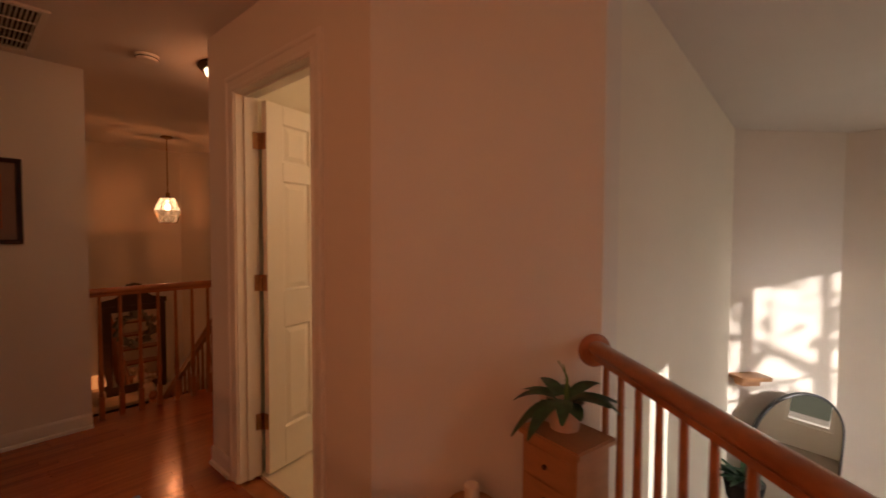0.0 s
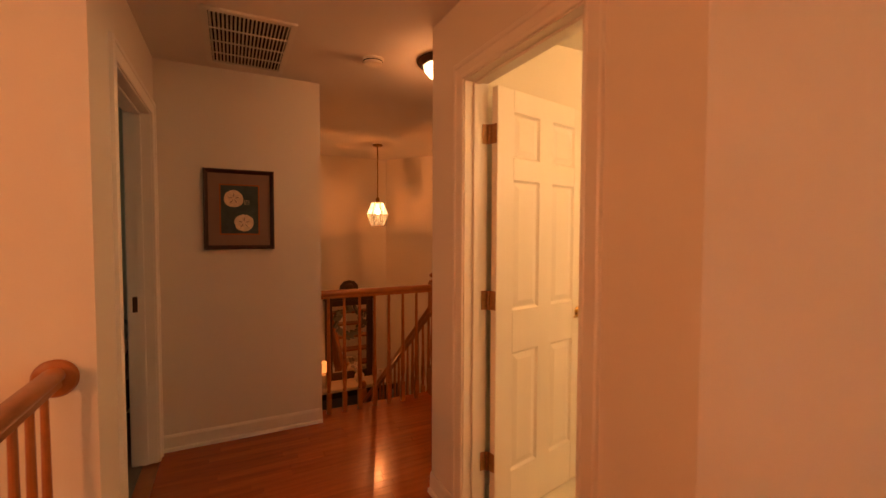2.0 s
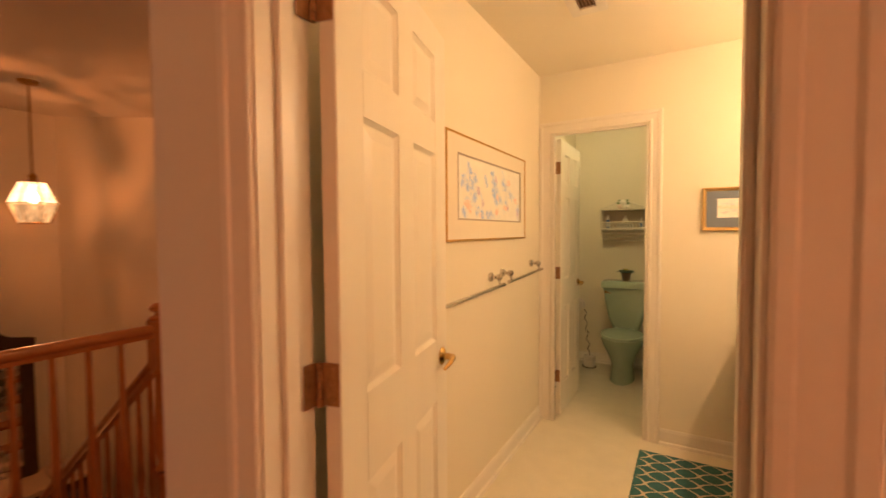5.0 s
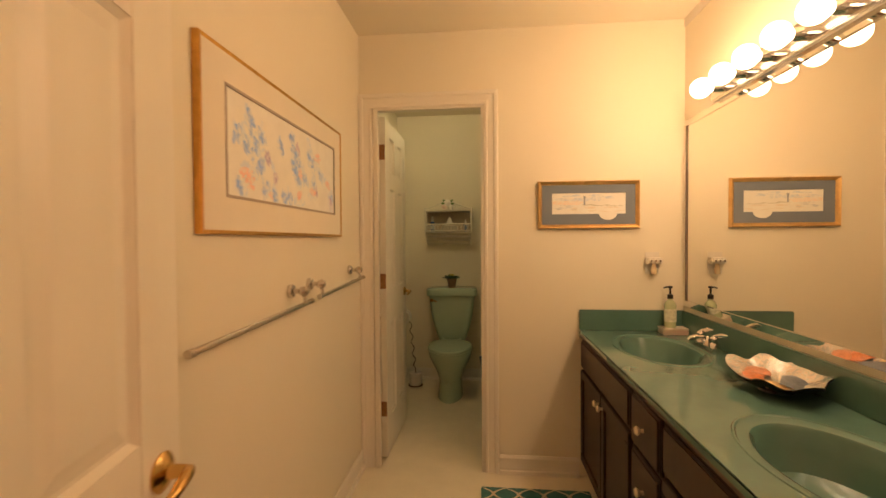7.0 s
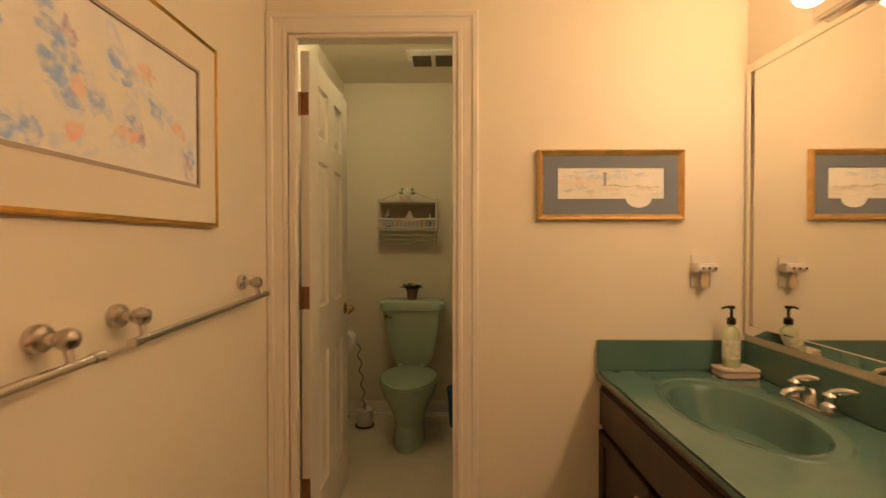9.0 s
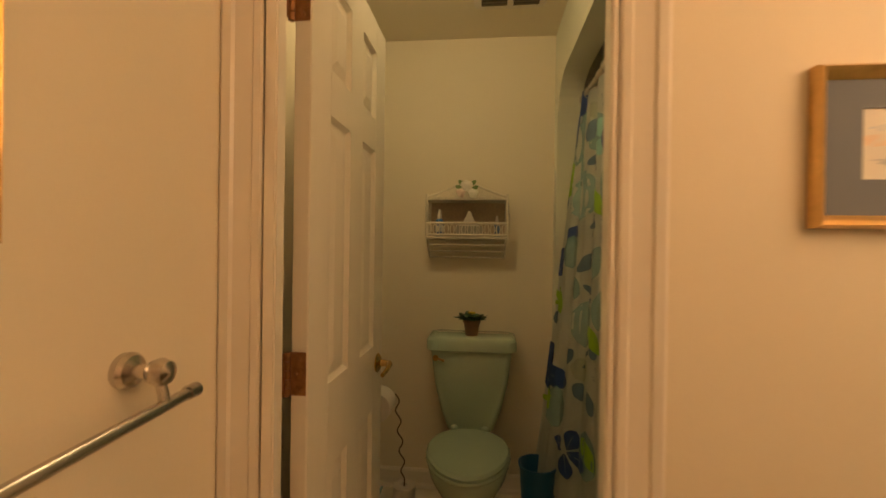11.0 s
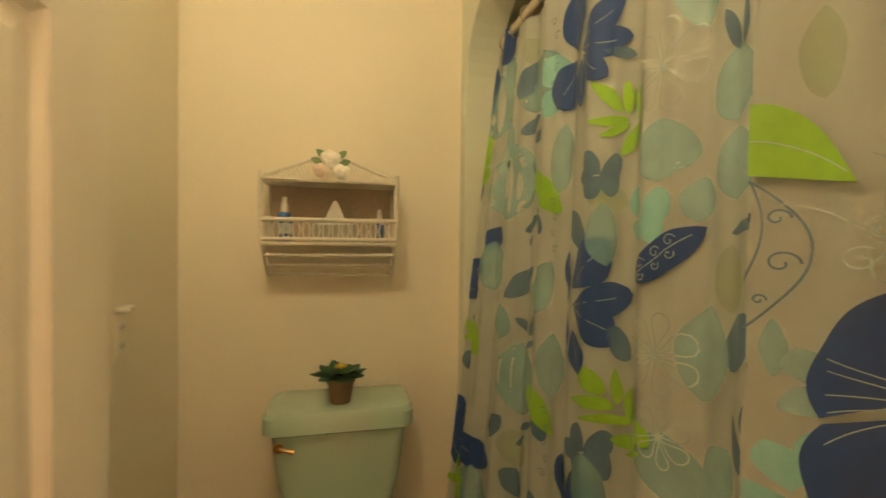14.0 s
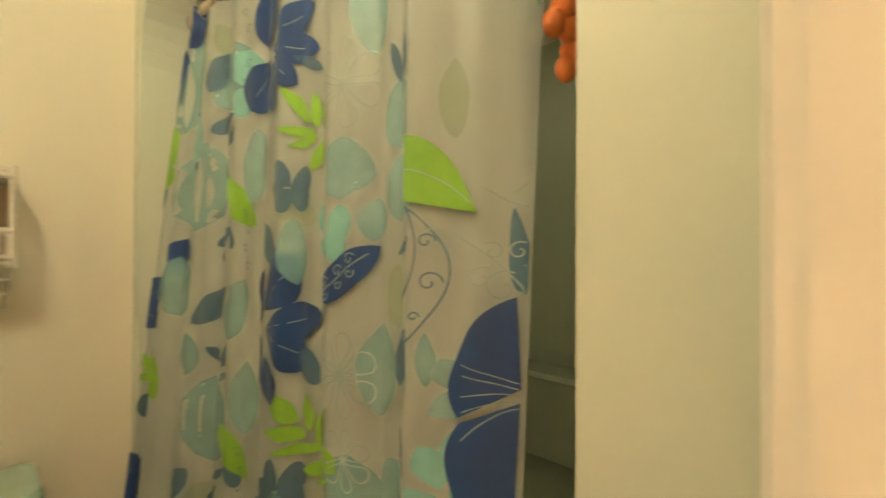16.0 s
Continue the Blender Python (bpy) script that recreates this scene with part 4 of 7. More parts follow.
# flat top: rings from each basin out to its own rectangle
bounds = [(3.965, CY1), (CY0, 3.965)]
for (cx, cy), (ya, yb) in zip(SINKS, bounds):
    outer = []
    for i in range(N):
        a = 2 * math.pi * i / N
        dx, dy = SA * math.cos(a), SB * math.sin(a)
        s = min((CX1 - cx) / dx if dx > 1e-9 else 1e9, (CX0 - cx) / dx if dx < -1e-9 else 1e9, (yb - cy) / dy if dy > 1e-9 else 1e9, (ya - cy) / dy if dy < -1e-9 else 1e9)
        outer.append(bm.verts.new((cx + dx * s, cy + dy * s, CZ)))
    inner = rim[(cx, cy)]
    for i in range(N):
        j = (i + 1) % N
        bm.faces.new((inner[i], inner[j], outer[j], outer[i]))
    for px, py in ((CX0, ya), (CX0, yb), (CX1, ya), (CX1, yb)):
        near = sorted(range(N), key=lambda i: (outer[i].co.x - px) ** 2 + (outer[i].co.y - py) ** 2)[:2]
        if all((outer[i].co - Vector((px, py, CZ))).length > 1e-4 for i in near):
            bm.faces.new((outer[near[0]], outer[near[1]], bm.verts.new((px, py, CZ))))
part("basin_top", bm, M_GREEN, top)
bm = bmesh.new()
box(bm, CX0, CX0 + 0.02, CY0, CY1, VTOP + 0.012, CZ - 0.0005, 0.006)
part("front_edge", bm, M_GREEN, top)
bm = bmesh.new()
box(bm, CX0 + 0.006, CX0 + 0.026, CY0, CY1, VTOP, VTOP + 0.012)
part("underside_trim", bm, M_ESPRESSO, top, "dark trim under the edge")
bm = bmesh.new()
box(bm, CX1 - 0.020, CX1, CY0, CY1 - 0.0205, CZ, 0.915, 0.004)
part("backsplash", bm, M_GREEN, top)
bm = bmesh.new()
box(bm, CX0, CX1, CY1 - 0.020, CY1, CZ, 0.915, 0.004)
part("side_splash", bm, M_GREEN, top)
for cx, cy in SINKS:
    bm = bmesh.new()
    lathe(bm, [(0.0, -0.1365), (0.024, -0.1365), (0.026, -0.134), (0.016, -0.132), (0.0, -0.131)], Matrix.Translation((cx, cy, CZ)))
    part("drain", bm, M_CHROME, top, "chrome drain")


def faucet(x, y):
    f = thing("faucet", "chrome two-handle basin faucet", "faucet", (x, y, CZ), 0, "basin faucets")
    bm = bmesh.new()
    box(bm, -0.026, 0.026, -0.085, 0.085, 0, 0.014, 0.006)
    lathe(bm, [(0.022, 0.012), (0.018, 0.03), (0.015, 0.045), (0.008, 0.052), (0.0, 0.053)])
    sweep(bm, [(0, 0, 0.035), (-0.022, 0, 0.046), (-0.052, 0, 0.047), (-0.074, 0, 0.040), (-0.079, 0, 0.032)], [0.012, 0.011, 0.011, 0.011, 0.010])
    part("spout", bm, M_CHROME, f)
    for s in (-1, 1):
        bm = bmesh.new()
        lathe(bm, [(0.022, 0.012), (0.020, 0.028), (0.011, 0.036), (0.012, 0.048), (0.018, 0.054), (0.010, 0.062), (0.0, 0.063)], Matrix.Translation((0, s * 0.058, 0)))
        sweep(bm, [(-0.006, s * 0.058, 0.060), (0.004, s * 0.058 - 0.006, 0.065), (0.018, s * 0.058 - 0.018, 0.070), (0.030, s * 0.058 - 0.032, 0.073), (0.035, s * 0.058 - 0.040, 0.074)], [0.006, 0.009, 0.0095, 0.007, 0.003])
        part("handle", bm, M_CHROME, f)


faucet(0.245, 4.46)
faucet(0.245, 3.46)

# mirror
mir = thing("wall_mirror", "large wall mirror with a bright silvered edge above the vanity", "mirror")
M_MIRROR = shade("mirror_glass", (0.86, 0.85, 0.80), 0.01, 1.0, vary=0.0, bump=0.0)
MY0, MY1, MZ0, MZ1, B = 3.0, 4.812, 0.938, 1.908, 0.034
bm = bmesh.new()
box(bm, 0.298, 0.3045, MY0 + B, MY1 - B, MZ0 + B, MZ1 - B)
part("glass", bm, M_MIRROR, mir)
for a, b, c, d in (((MY0, MZ0), (MY1, MZ0), (MY1 - B, MZ0 + B), (MY0 + B, MZ0 + B)), ((MY1, MZ0), (MY1, MZ1), (MY1 - B, MZ1 - B), (MY1 - B, MZ0 + B)),
                   ((MY1, MZ1), (MY0, MZ1), (MY0 + B, MZ1 - B), (MY1 - B, MZ1 - B)), ((MY0, MZ1), (MY0, MZ0), (MY0 + B, MZ0 + B), (MY0 + B, MZ1 - B))):
    bm = bmesh.new()
    o = [bm.verts.new((0.2985, *a)), bm.verts.new((0.2985, *b)), bm.verts.new((0.291, *c)), bm.verts.new((0.291, *d))]
    i = [bm.verts.new((0.3045, *a)), bm.verts.new((0.3045, *b)), bm.verts.new((0.297, *c)), bm.verts.new((0.297, *d))]
    bm.faces.new(o)
    bm.faces.new(i[::-1])
    for k in range(4):
        bm.faces.new((o[k], i[k], i[(k + 1) % 4], o[(k + 1) % 4]))
    part("border", bm, M_MIRROR, mir, "bevelled mirror strip", smooth=False)

bar = thing("vanity_light_bar", "chrome light bar with eight lit globe bulbs", "wall light")
bm = bmesh.new()
box(bm, 0.276, 0.3045, BULBS[-1] - 0.11, BULBS[0] + 0.11, 1.913, 2.0, 0.004)
part("backplate", bm, M_CHROME, bar)
M_BULB = glow("lit_globe", (1.0, 0.80, 0.52), 14.0)
for y in BULBS:
    bm = bmesh.new()
    lathe(bm, [(0.022, 0), (0.022, 0.035), (0.018, 0.05), (0.0, 0.05)], Matrix.Translation((0.276, y, 1.94)) @ pose(0, 0, 0, 0, -90, 0))
    sock = part("socket", bm, M_CHROME, bar)
    bm = bmesh.new()
    ball(bm, 0.182, y, 1.94, 0.0425, seg=24)
    g = part("bulb", bm, M_BULB, bar, "glowing white globe bulb")
    g.visible_shadow = False

# things on the vanity
bottle = thing("soap_bottle", "clear green hand soap bottle with a black pump", "soap bottle", (0.200, 4.735, CZ + 0.034))
bm = bmesh.new()
lathe(bm, [(0.0, 0), (0.026, 0), (0.029, 0.006), (0.029, 0.115), (0.022, 0.132), (0.012, 0.14), (0.012, 0.15), (0.0, 0.15)], None, 20, (1.0, 0.75))
part("body", bm, shade("pale_green_soap", (0.50, 0.56, 0.34), 0.15, coat=0.6), bottle)
bm = bmesh.new()
lathe(bm, [(0.0296, 0.03), (0.0296, 0.095)], None, 20, (1.0, 0.76))
part("label", bm, shade("soap_label", (0.62, 0.62, 0.48), 0.6, vary=0.3, scale=60), bottle, "printed paper label")
bm = bmesh.new()
lathe(bm, [(0.0, 0.148), (0.014, 0.148), (0.014, 0.168), (0.005, 0.172), (0.005, 0.200), (0.012, 0.203), (0.010, 0.212), (0.0, 0.213)], None, 14)
sweep(bm, [(0, 0, 0.207), (-0.02, 0, 0.207), (-0.032, 0, 0.202)], 0.004)
part("pump", bm, shade("black_plastic", (0.012, 0.011, 0.010), 0.35), bottle, "black pump")
dish = thing("soap_box", "small pink and white soap box", "soap box", (0.215, 4.735, CZ))
bm = bmesh.new()
box(bm, -0.062, 0.062, -0.038, 0.038, 0, 0.024, 0.005)
part("body", bm, shade("pale_pink_china", (0.66, 0.50, 0.40), 0.35, coat=0.3), dish)
bm = bmesh.new()
box(bm, -0.064, 0.064, -0.040, 0.040, 0.0245, 0.034, 0.004)
part("lid", bm, shade("ivory_china", (0.72, 0.64, 0.52), 0.35, coat=0.3), dish)

shell = thing("shell_tray", "mother of pearl scalloped tray with a black base", "tray", (0.180, 3.915, CZ), 0)
M_PEARL = bpy.data.materials.new("mother_of_pearl")
M_PEARL.use_nodes = True
pn, pk = M_PEARL.node_tree.nodes, M_PEARL.node_tree.links
pb = pn["Principled BSDF"]
pt, pr, pc = pn.new("ShaderNodeTexNoise"), pn.new("ShaderNodeValToRGB"), pn.new("ShaderNodeTexCoord")
pt.inputs["Scale"].default_value = 48
pt.inputs["Detail"].default_value = 7
pt.inputs["Distortion"].default_value = 0.8
for el, col in zip((pr.color_ramp.elements[0], pr.color_ramp.elements[1]), ((0.42, 0.44, 0.44, 1), (0.74, 0.70, 0.64, 1))):
    el.color = col
for pos, col in ((0.40, (0.44, 0.46, 0.45, 1)), (0.46, (0.68, 0.63, 0.57, 1)), (0.51, (0.60, 0.46, 0.36, 1)), (0.56, (0.72, 0.68, 0.64, 1)), (0.62, (0.46, 0.52, 0.46, 1))):
    pr.color_ramp.elements.new(pos).color = col
pk.new(pc.outputs["Object"], pt.inputs["Vector"])
pk.new(pt.outputs[0], pr.inputs[0])
pk.new(pr.outputs[0], pb.inputs["Base Color"])
pb.inputs["Roughness"].default_value, pb.inputs["Coat Weight"].default_value = 0.16, 1.0
pb.inputs["Metallic"].default_value = 0.35
pbump = pn.new("ShaderNodeBump")
pbump.inputs["Strength"].default_value, pbump.inputs["Distance"].default_value = 0.5, 0.004
pk.new(pt.outputs[0], pbump.inputs["Height"])
pk.new(pbump.outputs[0], pb.inputs["Normal"])


def scallop(bm, grow, lift):
    rings = []
    for q in range(7):
        k = q / 6
        ring = []
        for i in range(44):
            a = 2 * math.pi * i / 44
            wave = 1 + 0.07 * k * math.sin(7 * a) + 0.05 * k * math.sin(3 * a + 1)
            z = lift + 0.008 + 0.050 * k ** 2.2 + 0.010 * k * math.sin(7 * a + 0.6) + 0.012 * k * math.cos(a)
            ring.append(bm.verts.new((0.115 * grow * k * wave * math.cos(a) if k else 0.004 * math.cos(a), 0.172 * grow * k * wave * math.sin(a) if k else 0.004 * math.sin(a), z)))
        rings.append(ring)
    for a, b in zip(rings, rings[1:]):
        for i in range(44):
            bm.faces.new((a[i], a[(i + 1) % 44], b[(i + 1) % 44], b[i]))
    bm.faces.new(rings[0])
    return rings


bm = bmesh.new()
scallop(bm, 1.0, 0.006)
part("pearl_lining", bm, M_PEARL, shell, "iridescent pearl lining")
bm = bmesh.new()
scallop(bm, 1.012, 0.0015)
lathe(bm, [(0.0, 0), (0.05, 0), (0.045, 0.012), (0.0, 0.012)], None, 20)
part("black_shell", bm, shade("black_lacquer", (0.012, 0.010, 0.009), 0.25, coat=0.5), shell, "black lacquered underside")



def seashell(label, x, y, z, r, turn, tip, color):
    """A ribbed fan shell lying in the tray."""
    o = new("seashell")
    o.empty_display_size = 0.05
    o.matrix_basis = Matrix.Translation((x, y, z)) @ pose(0, 0, 0, tip, 0, turn)
    tagged(o, label, "seashell", "shells in the tray")
    b = bmesh.new()
    rows = []
    for i in range(9):
        k = i / 8
        row = []
        for j in range(37):
            a = radians(-72 + 144 * j / 36)
            rib = 1 + 0.05 * k * math.cos(j * math.pi / 2)
            rr = r * 2 * k * (0.72 + 0.28 * math.cos(a)) * rib
            row.append(b.verts.new((rr * math.sin(a), rr * math.cos(a) - r, 0.34 * r * math.sin(math.pi * min(1, k * 0.8 + 0.12)) * math.cos(a * 0.9) * rib)))
        rows.append(row)
    for p, q in zip(rows, rows[1:]):
        for j in range(36):
            b.faces.new((p[j], p[j + 1], q[j + 1], q[j]))
    bmesh.ops.remove_doubles(b, verts=b.verts, dist=0.0002)
    bmesh.ops.solidify(b, geom=b.faces[:], thickness=0.0022)
    part("shell", b, shade(label.split()[0] + "_shell", color, 0.35, vary=0.35, scale=45, grain=160, bump=0.12, coat=0.3), o)


seashell("orange ribbed fan shell lying in the pearl tray", 0.150, 3.975, CZ + 0.026, 0.030, 35, 12, (0.62, 0.20, 0.07))
seashell("coral ribbed fan shell lying in the pearl tray", 0.178, 4.005, CZ + 0.034, 0.028, -50, 14, (0.58, 0.24, 0.13))
seashell("cream rounded fan shell lying in the pearl tray", 0.150, 3.875, CZ + 0.026, 0.028, 160, -10, (0.70, 0.50, 0.26))
seashell("slate-blue ribbed fan shell leaning in the pearl tray", 0.215, 3.875, CZ + 0.034, 0.040, 215, -16, (0.17, 0.19, 0.23))

outlet = thing("wall_outlet", "ivory outlet plate with a plugged-in air freshener", "outlet", (0.140, FY0, 1.165))
bm = bmesh.new()
box(bm, -0.036, 0.036, -0.0070, -0.0008, -0.058, 0.058, 0.002)
part("plate", bm, M_PLASTIC, outlet)
bm = bmesh.new()
box(bm, -0.040, 0.040, -0.050, -0.0072, -0.002, 0.030, 0.006)
for dx in (-0.022, 0, 0.022):
    ball(bm, dx, -0.052, 0.014, 0.010, 0.006, 0.010, 10)
fresh = part("freshener", bm, M_PLASTIC, outlet, "white plug-in freshener head")
for dx in (-0.022, 0, 0.022):
    bm = bmesh.new()
    lathe(bm, [(0.0, 0), (0.0045, 0), (0.0040, 0.0012), (0.0, 0.0014)], Matrix.Translation((dx, -0.0575, 0.014)) @ pose(0, 0, 0, 90, 0, 0), 12)
    part("vent_hole", bm, M_BRONZE, fresh, "dark round vent hole")
bm = bmesh.new()
lathe(bm, [(0.0, -0.058), (0.013, -0.056), (0.015, -0.035), (0.010, -0.018), (0.010, -0.002), (0.0, -0.002)], Matrix.Translation((0, -0.028, 0)), 16)
part("scent_bottle", bm, shade("scented_oil", (0.66, 0.52, 0.34), 0.1, coat=0.5), outlet, "small clear oil bottle")

# rug
rug = thing("bath_rug", "teal rug with a cream trellis pattern", "rug", (-0.77, 3.70, 0.0))
bm = bmesh.new()
box(bm, 0, 0.55, 0, 0.955, 0.001, 0.012, 0.004)
part("pile", bm, shade("teal_pile", (0.035, 0.15, 0.16), 0.95, vary=0.25, scale=40, grain=500, bump=0.5), rug)
bm = bmesh.new()
RW, RL = 0.55, 0.955
CW, CH = 0.125, 0.105
for fam in (1, -1):
    for k in range(-10, 14):
        pts = []
        for s in range(0, 140):
            u = s / 139 * (RL + 0.2) - 0.1
            x = (k * CW) + fam * u * CW / CH + 0.012 * math.sin(2 * math.pi * u / CH * 1.0) * fam
            pts.append((x, u))
        prev = None
        for x, y in pts:
            if 0.006 < x < RW - 0.006 and 0.006 < y < RL - 0.006:
                cur = (bm.verts.new((x - 0.0075, y, 0.0135)), bm.verts.new((x + 0.0075, y, 0.0135)))
                if prev:
                    bm.faces.new((prev[0], prev[1], cur[1], cur[0]))
                prev = cur
            else:
                prev = None
part("trellis_pattern", bm, shade("cream_pile", (0.66, 0.58, 0.44), 0.95, grain=500, bump=0.4), rug)

vent = thing("ceiling_vent", "cream ceiling register with brown slots", "vent", (-0.965, 3.930, BC), 90)
bm = bmesh.new()
for a in ((-0.14, 0.14, -0.085, -0.040), (-0.14, 0.14, 0.040, 0.085), (-0.14, -0.075, -0.040, 0.040), (0.075, 0.14, -0.040, 0.040)):
    box(bm, *a, -0.010, 0.0, 0.003)
part("frame", bm, M_PLASTIC, vent)
# Flat brown plate fills the register's opening.
bm = bmesh.new()
box(bm, -0.075, 0.075, -0.040, 0.040, -0.0015, -0.0005)
part("duct", bm, shade("brown_duct", (0.10, 0.055, 0.03), 0.8), vent)
# Slats a darker brown than the frame.
for i in range(5):
    bm = bmesh.new()
    box(bm, -0.075, 0.075, -0.004, 0.004, -0.0008, 0.0008)
    part("slat", bm, shade("brown_slat", (0.30, 0.20, 0.12), 0.6) if i == 0 else bpy.data.materials["brown_slat"], vent, m=pose(0, -0.032 + 0.016 * i, -0.006, 50, 0, 0))


# ---- toilet room ----
M_SEAFOAM = shade("seafoam_china", (0.43, 0.56, 0.44), 0.12, vary=0.03, coat=0.6, bump=0.0)
toilet = thing("toilet", "seafoam green toilet with its lid down", "toilet", (-1.035, 0, 0))
bm = bmesh.new()


def rrect(w, d, r, n=5):
    pts = []
    for cx, cy, a0 in ((w - r, d - r, 0), (-w + r, d - r, 90), (-w + r, -d + r, 180), (w - r, -d + r, 270)):
        pts += [(cx + r * math.cos(radians(a0 + 90 * k / n)), cy + r * math.sin(radians(a0 + 90 * k / n))) for k in range(n + 1)]
    return pts


def loft(bm, sections, cap=True):
    rings = [[bm.verts.new((x + ox, y + oy, z)) for x, y in pts] for pts, ox, oy, z in sections]
    n = len(rings[0])
    for a, b in zip(rings, rings[1:]):
        for i in range(n):
            bm.faces.new((a[i], a[(i + 1) % n], b[(i + 1) % n], b[i]))
    if cap:
        bm.faces.new(rings[0][::-1])
        bm.faces.new(rings[-1])


loft(bm, [(rrect(0.115, 0.075, 0.03), 0, 6.27, 0.40), (rrect(0.150, 0.085, 0.03), 0, 6.27, 0.50), (rrect(0.182, 0.092, 0.03), 0, 6.265, 0.64), (rrect(0.198, 0.098, 0.03), 0, 6.262, 0.78), (rrect(0.200, 0.099, 0.03), 0, 6.262, 0.80)])
part("tank", bm, M_SEAFOAM, toilet)
bm = bmesh.new()
loft(bm, [(rrect(0.212, 0.106, 0.035), 0, 6.258, 0.801), (rrect(0.222, 0.112, 0.04), 0, 6.256, 0.808), (rrect(0.222, 0.112, 0.04), 0, 6.256, 0.855), (rrect(0.214, 0.104, 0.04), 0, 6.256, 0.868), (rrect(0.195, 0.085, 0.04), 0, 6.256, 0.874)])
part("tank_lid", bm, M_SEAFOAM, toilet)


def egg(w, l, n=36, flat=0.0):
    pts = []
    for i in range(n):
        a = 2 * math.pi * i / n
        y = math.sin(a)
        pts.append((w * math.cos(a) * (1 + 0.10 * y), l * (max(y, -1) if y < 0 else y * (1 - flat))))
    return pts


bm = bmesh.new()
loft(bm, [(egg(0.105, 0.20), 0, 5.98, 0.0), (egg(0.10, 0.19), 0, 5.99, 0.05), (egg(0.095, 0.17), 0, 6.0, 0.14), (egg(0.13, 0.20), 0, 5.98, 0.24), (egg(0.172, 0.232), 0, 5.955, 0.33), (egg(0.182, 0.242), 0, 5.95, 0.375), (egg(0.182, 0.242), 0, 5.95, 0.388)])
box(bm, -0.10, 0.10, 6.10, 6.34, 0.20, 0.40, 0.02)
part("bowl", bm, M_SEAFOAM, toilet)
bm = bmesh.new()
loft(bm, [(egg(0.184, 0.244, flat=0.12), 0, 5.95, 0.3895), (egg(0.188, 0.248, flat=0.12), 0, 5.95, 0.396), (egg(0.186, 0.246, flat=0.12), 0, 5.95, 0.406)])
part("seat", bm, M_SEAFOAM, toilet)
bm = bmesh.new()
loft(bm, [(egg(0.180, 0.240, flat=0.12), 0, 5.952, 0.408), (egg(0.184, 0.243, flat=0.12), 0, 5.952, 0.416), (egg(0.176, 0.234, flat=0.12), 0, 5.952, 0.426), (egg(0.10, 0.14, flat=0.12), 0, 5.955, 0.431)])
part("lid", bm, M_SEAFOAM, toilet)
bm = bmesh.new()
lathe(bm, [(0.0, 0), (0.016, 0), (0.015, 0.010), (0.0, 0.012)], Matrix.Translation((-0.175, 6.172, 0.765)) @ pose(0, 0, 0, 90, 0, 0), 14)
sweep(bm, [(-0.172, 6.158, 0.765), (-0.155, 6.152, 0.763), (-0.130, 6.150, 0.756)], [0.006, 0.005, 0.007])
part("flush_lever", bm, M_BRASS, toilet, "aged brass flush lever")
for s in (-1, 1):
    bm = bmesh.new()
    ball(bm, s * 0.075, 6.165, 0.425, 0.020, 0.016, 0.014, 12)
    part("seat_hinge", bm, M_SEAFOAM, toilet)

M_LEAF = shade("dark_leaf", (0.025, 0.085, 0.030), 0.45, vary=0.4, scale=40)


def leaf_blade(bm, base, way, up, length, width, droop, n=6, curl=0.15):
    way, up = Vector(way).normalized(), Vector(up)
    side = way.cross(up).normalized()
    rows = []
    for i in range(n + 1):
        s = i / n
        w = width * (math.sin(math.pi * min(1, s * 0.92 + 0.06)) ** 0.7) * (1 - 0.1 * s)
        p = Vector(base) + way * length * s + Vector((0, 0, -droop * s * s))
        rows.append([bm.verts.new(p - side * w + up * curl * w), bm.verts.new(p), bm.verts.new(p + side * w + up * curl * w)])
    for a, b in zip(rows, rows[1:]):
        for k in range(2):
            bm.faces.new((a[k], a[k + 1], b[k + 1], b[k]))


violet = thing("potted_violet", "small dark green plant in a clay pot on the tank", "potted plant", (-1.035, 6.215, 0.874))
bm = bmesh.new()
lathe(bm, [(0.0, 0), (0.030, 0), (0.040, 0.062), (0.044, 0.064), (0.045, 0.078), (0.039, 0.078), (0.036, 0.068), (0.0, 0.066)], None, 24)
part("pot", bm, shade("brown_clay", (0.25, 0.16, 0.10), 0.8, vary=0.15, scale=30), violet)
rng = random.Random(7)
for k in range(34):
    a = k * 2.4
    r = 0.012 + 0.03 * (k % 3) / 2
    bm = bmesh.new()
    leaf_blade(bm, (r * 0.3 * math.cos(a), r * 0.3 * math.sin(a), 0.078 + 0.004 * (k % 3)), (math.cos(a), math.sin(a), 0.75 - 0.28 * (k % 3)), (0, 0, 1), 0.058 + 0.026 * rng.random(), 0.028, 0.012, curl=-0.2)
    part("leaf", bm, M_LEAF, violet)
bm = bmesh.new()
for k in range(4):
    ball(bm, 0.012 * math.cos(k * 1.6), 0.012 * math.sin(k * 1.6), 0.112, 0.007, seg=8)
part("flower_bud", bm, shade("yellow_bud", (0.55, 0.42, 0.05), 0.6), violet)

# wicker shelf
M_WICKER = shade("white_wicker", (0.72, 0.67, 0.56), 0.55, vary=0.12, scale=60, grain=250, bump=0.4)
ws = thing("wicker_shelf", "white wicker wall shelf with towel rods and rose crest", "wall shelf", (-1.070, TY1, 1.37))
SW, SD = 0.205, 0.150


def wick(name, pts, r, label=""):
    bm = bmesh.new()
    sweep(bm, pts, r, 8)
    part(name, bm, M_WICKER, ws, label)


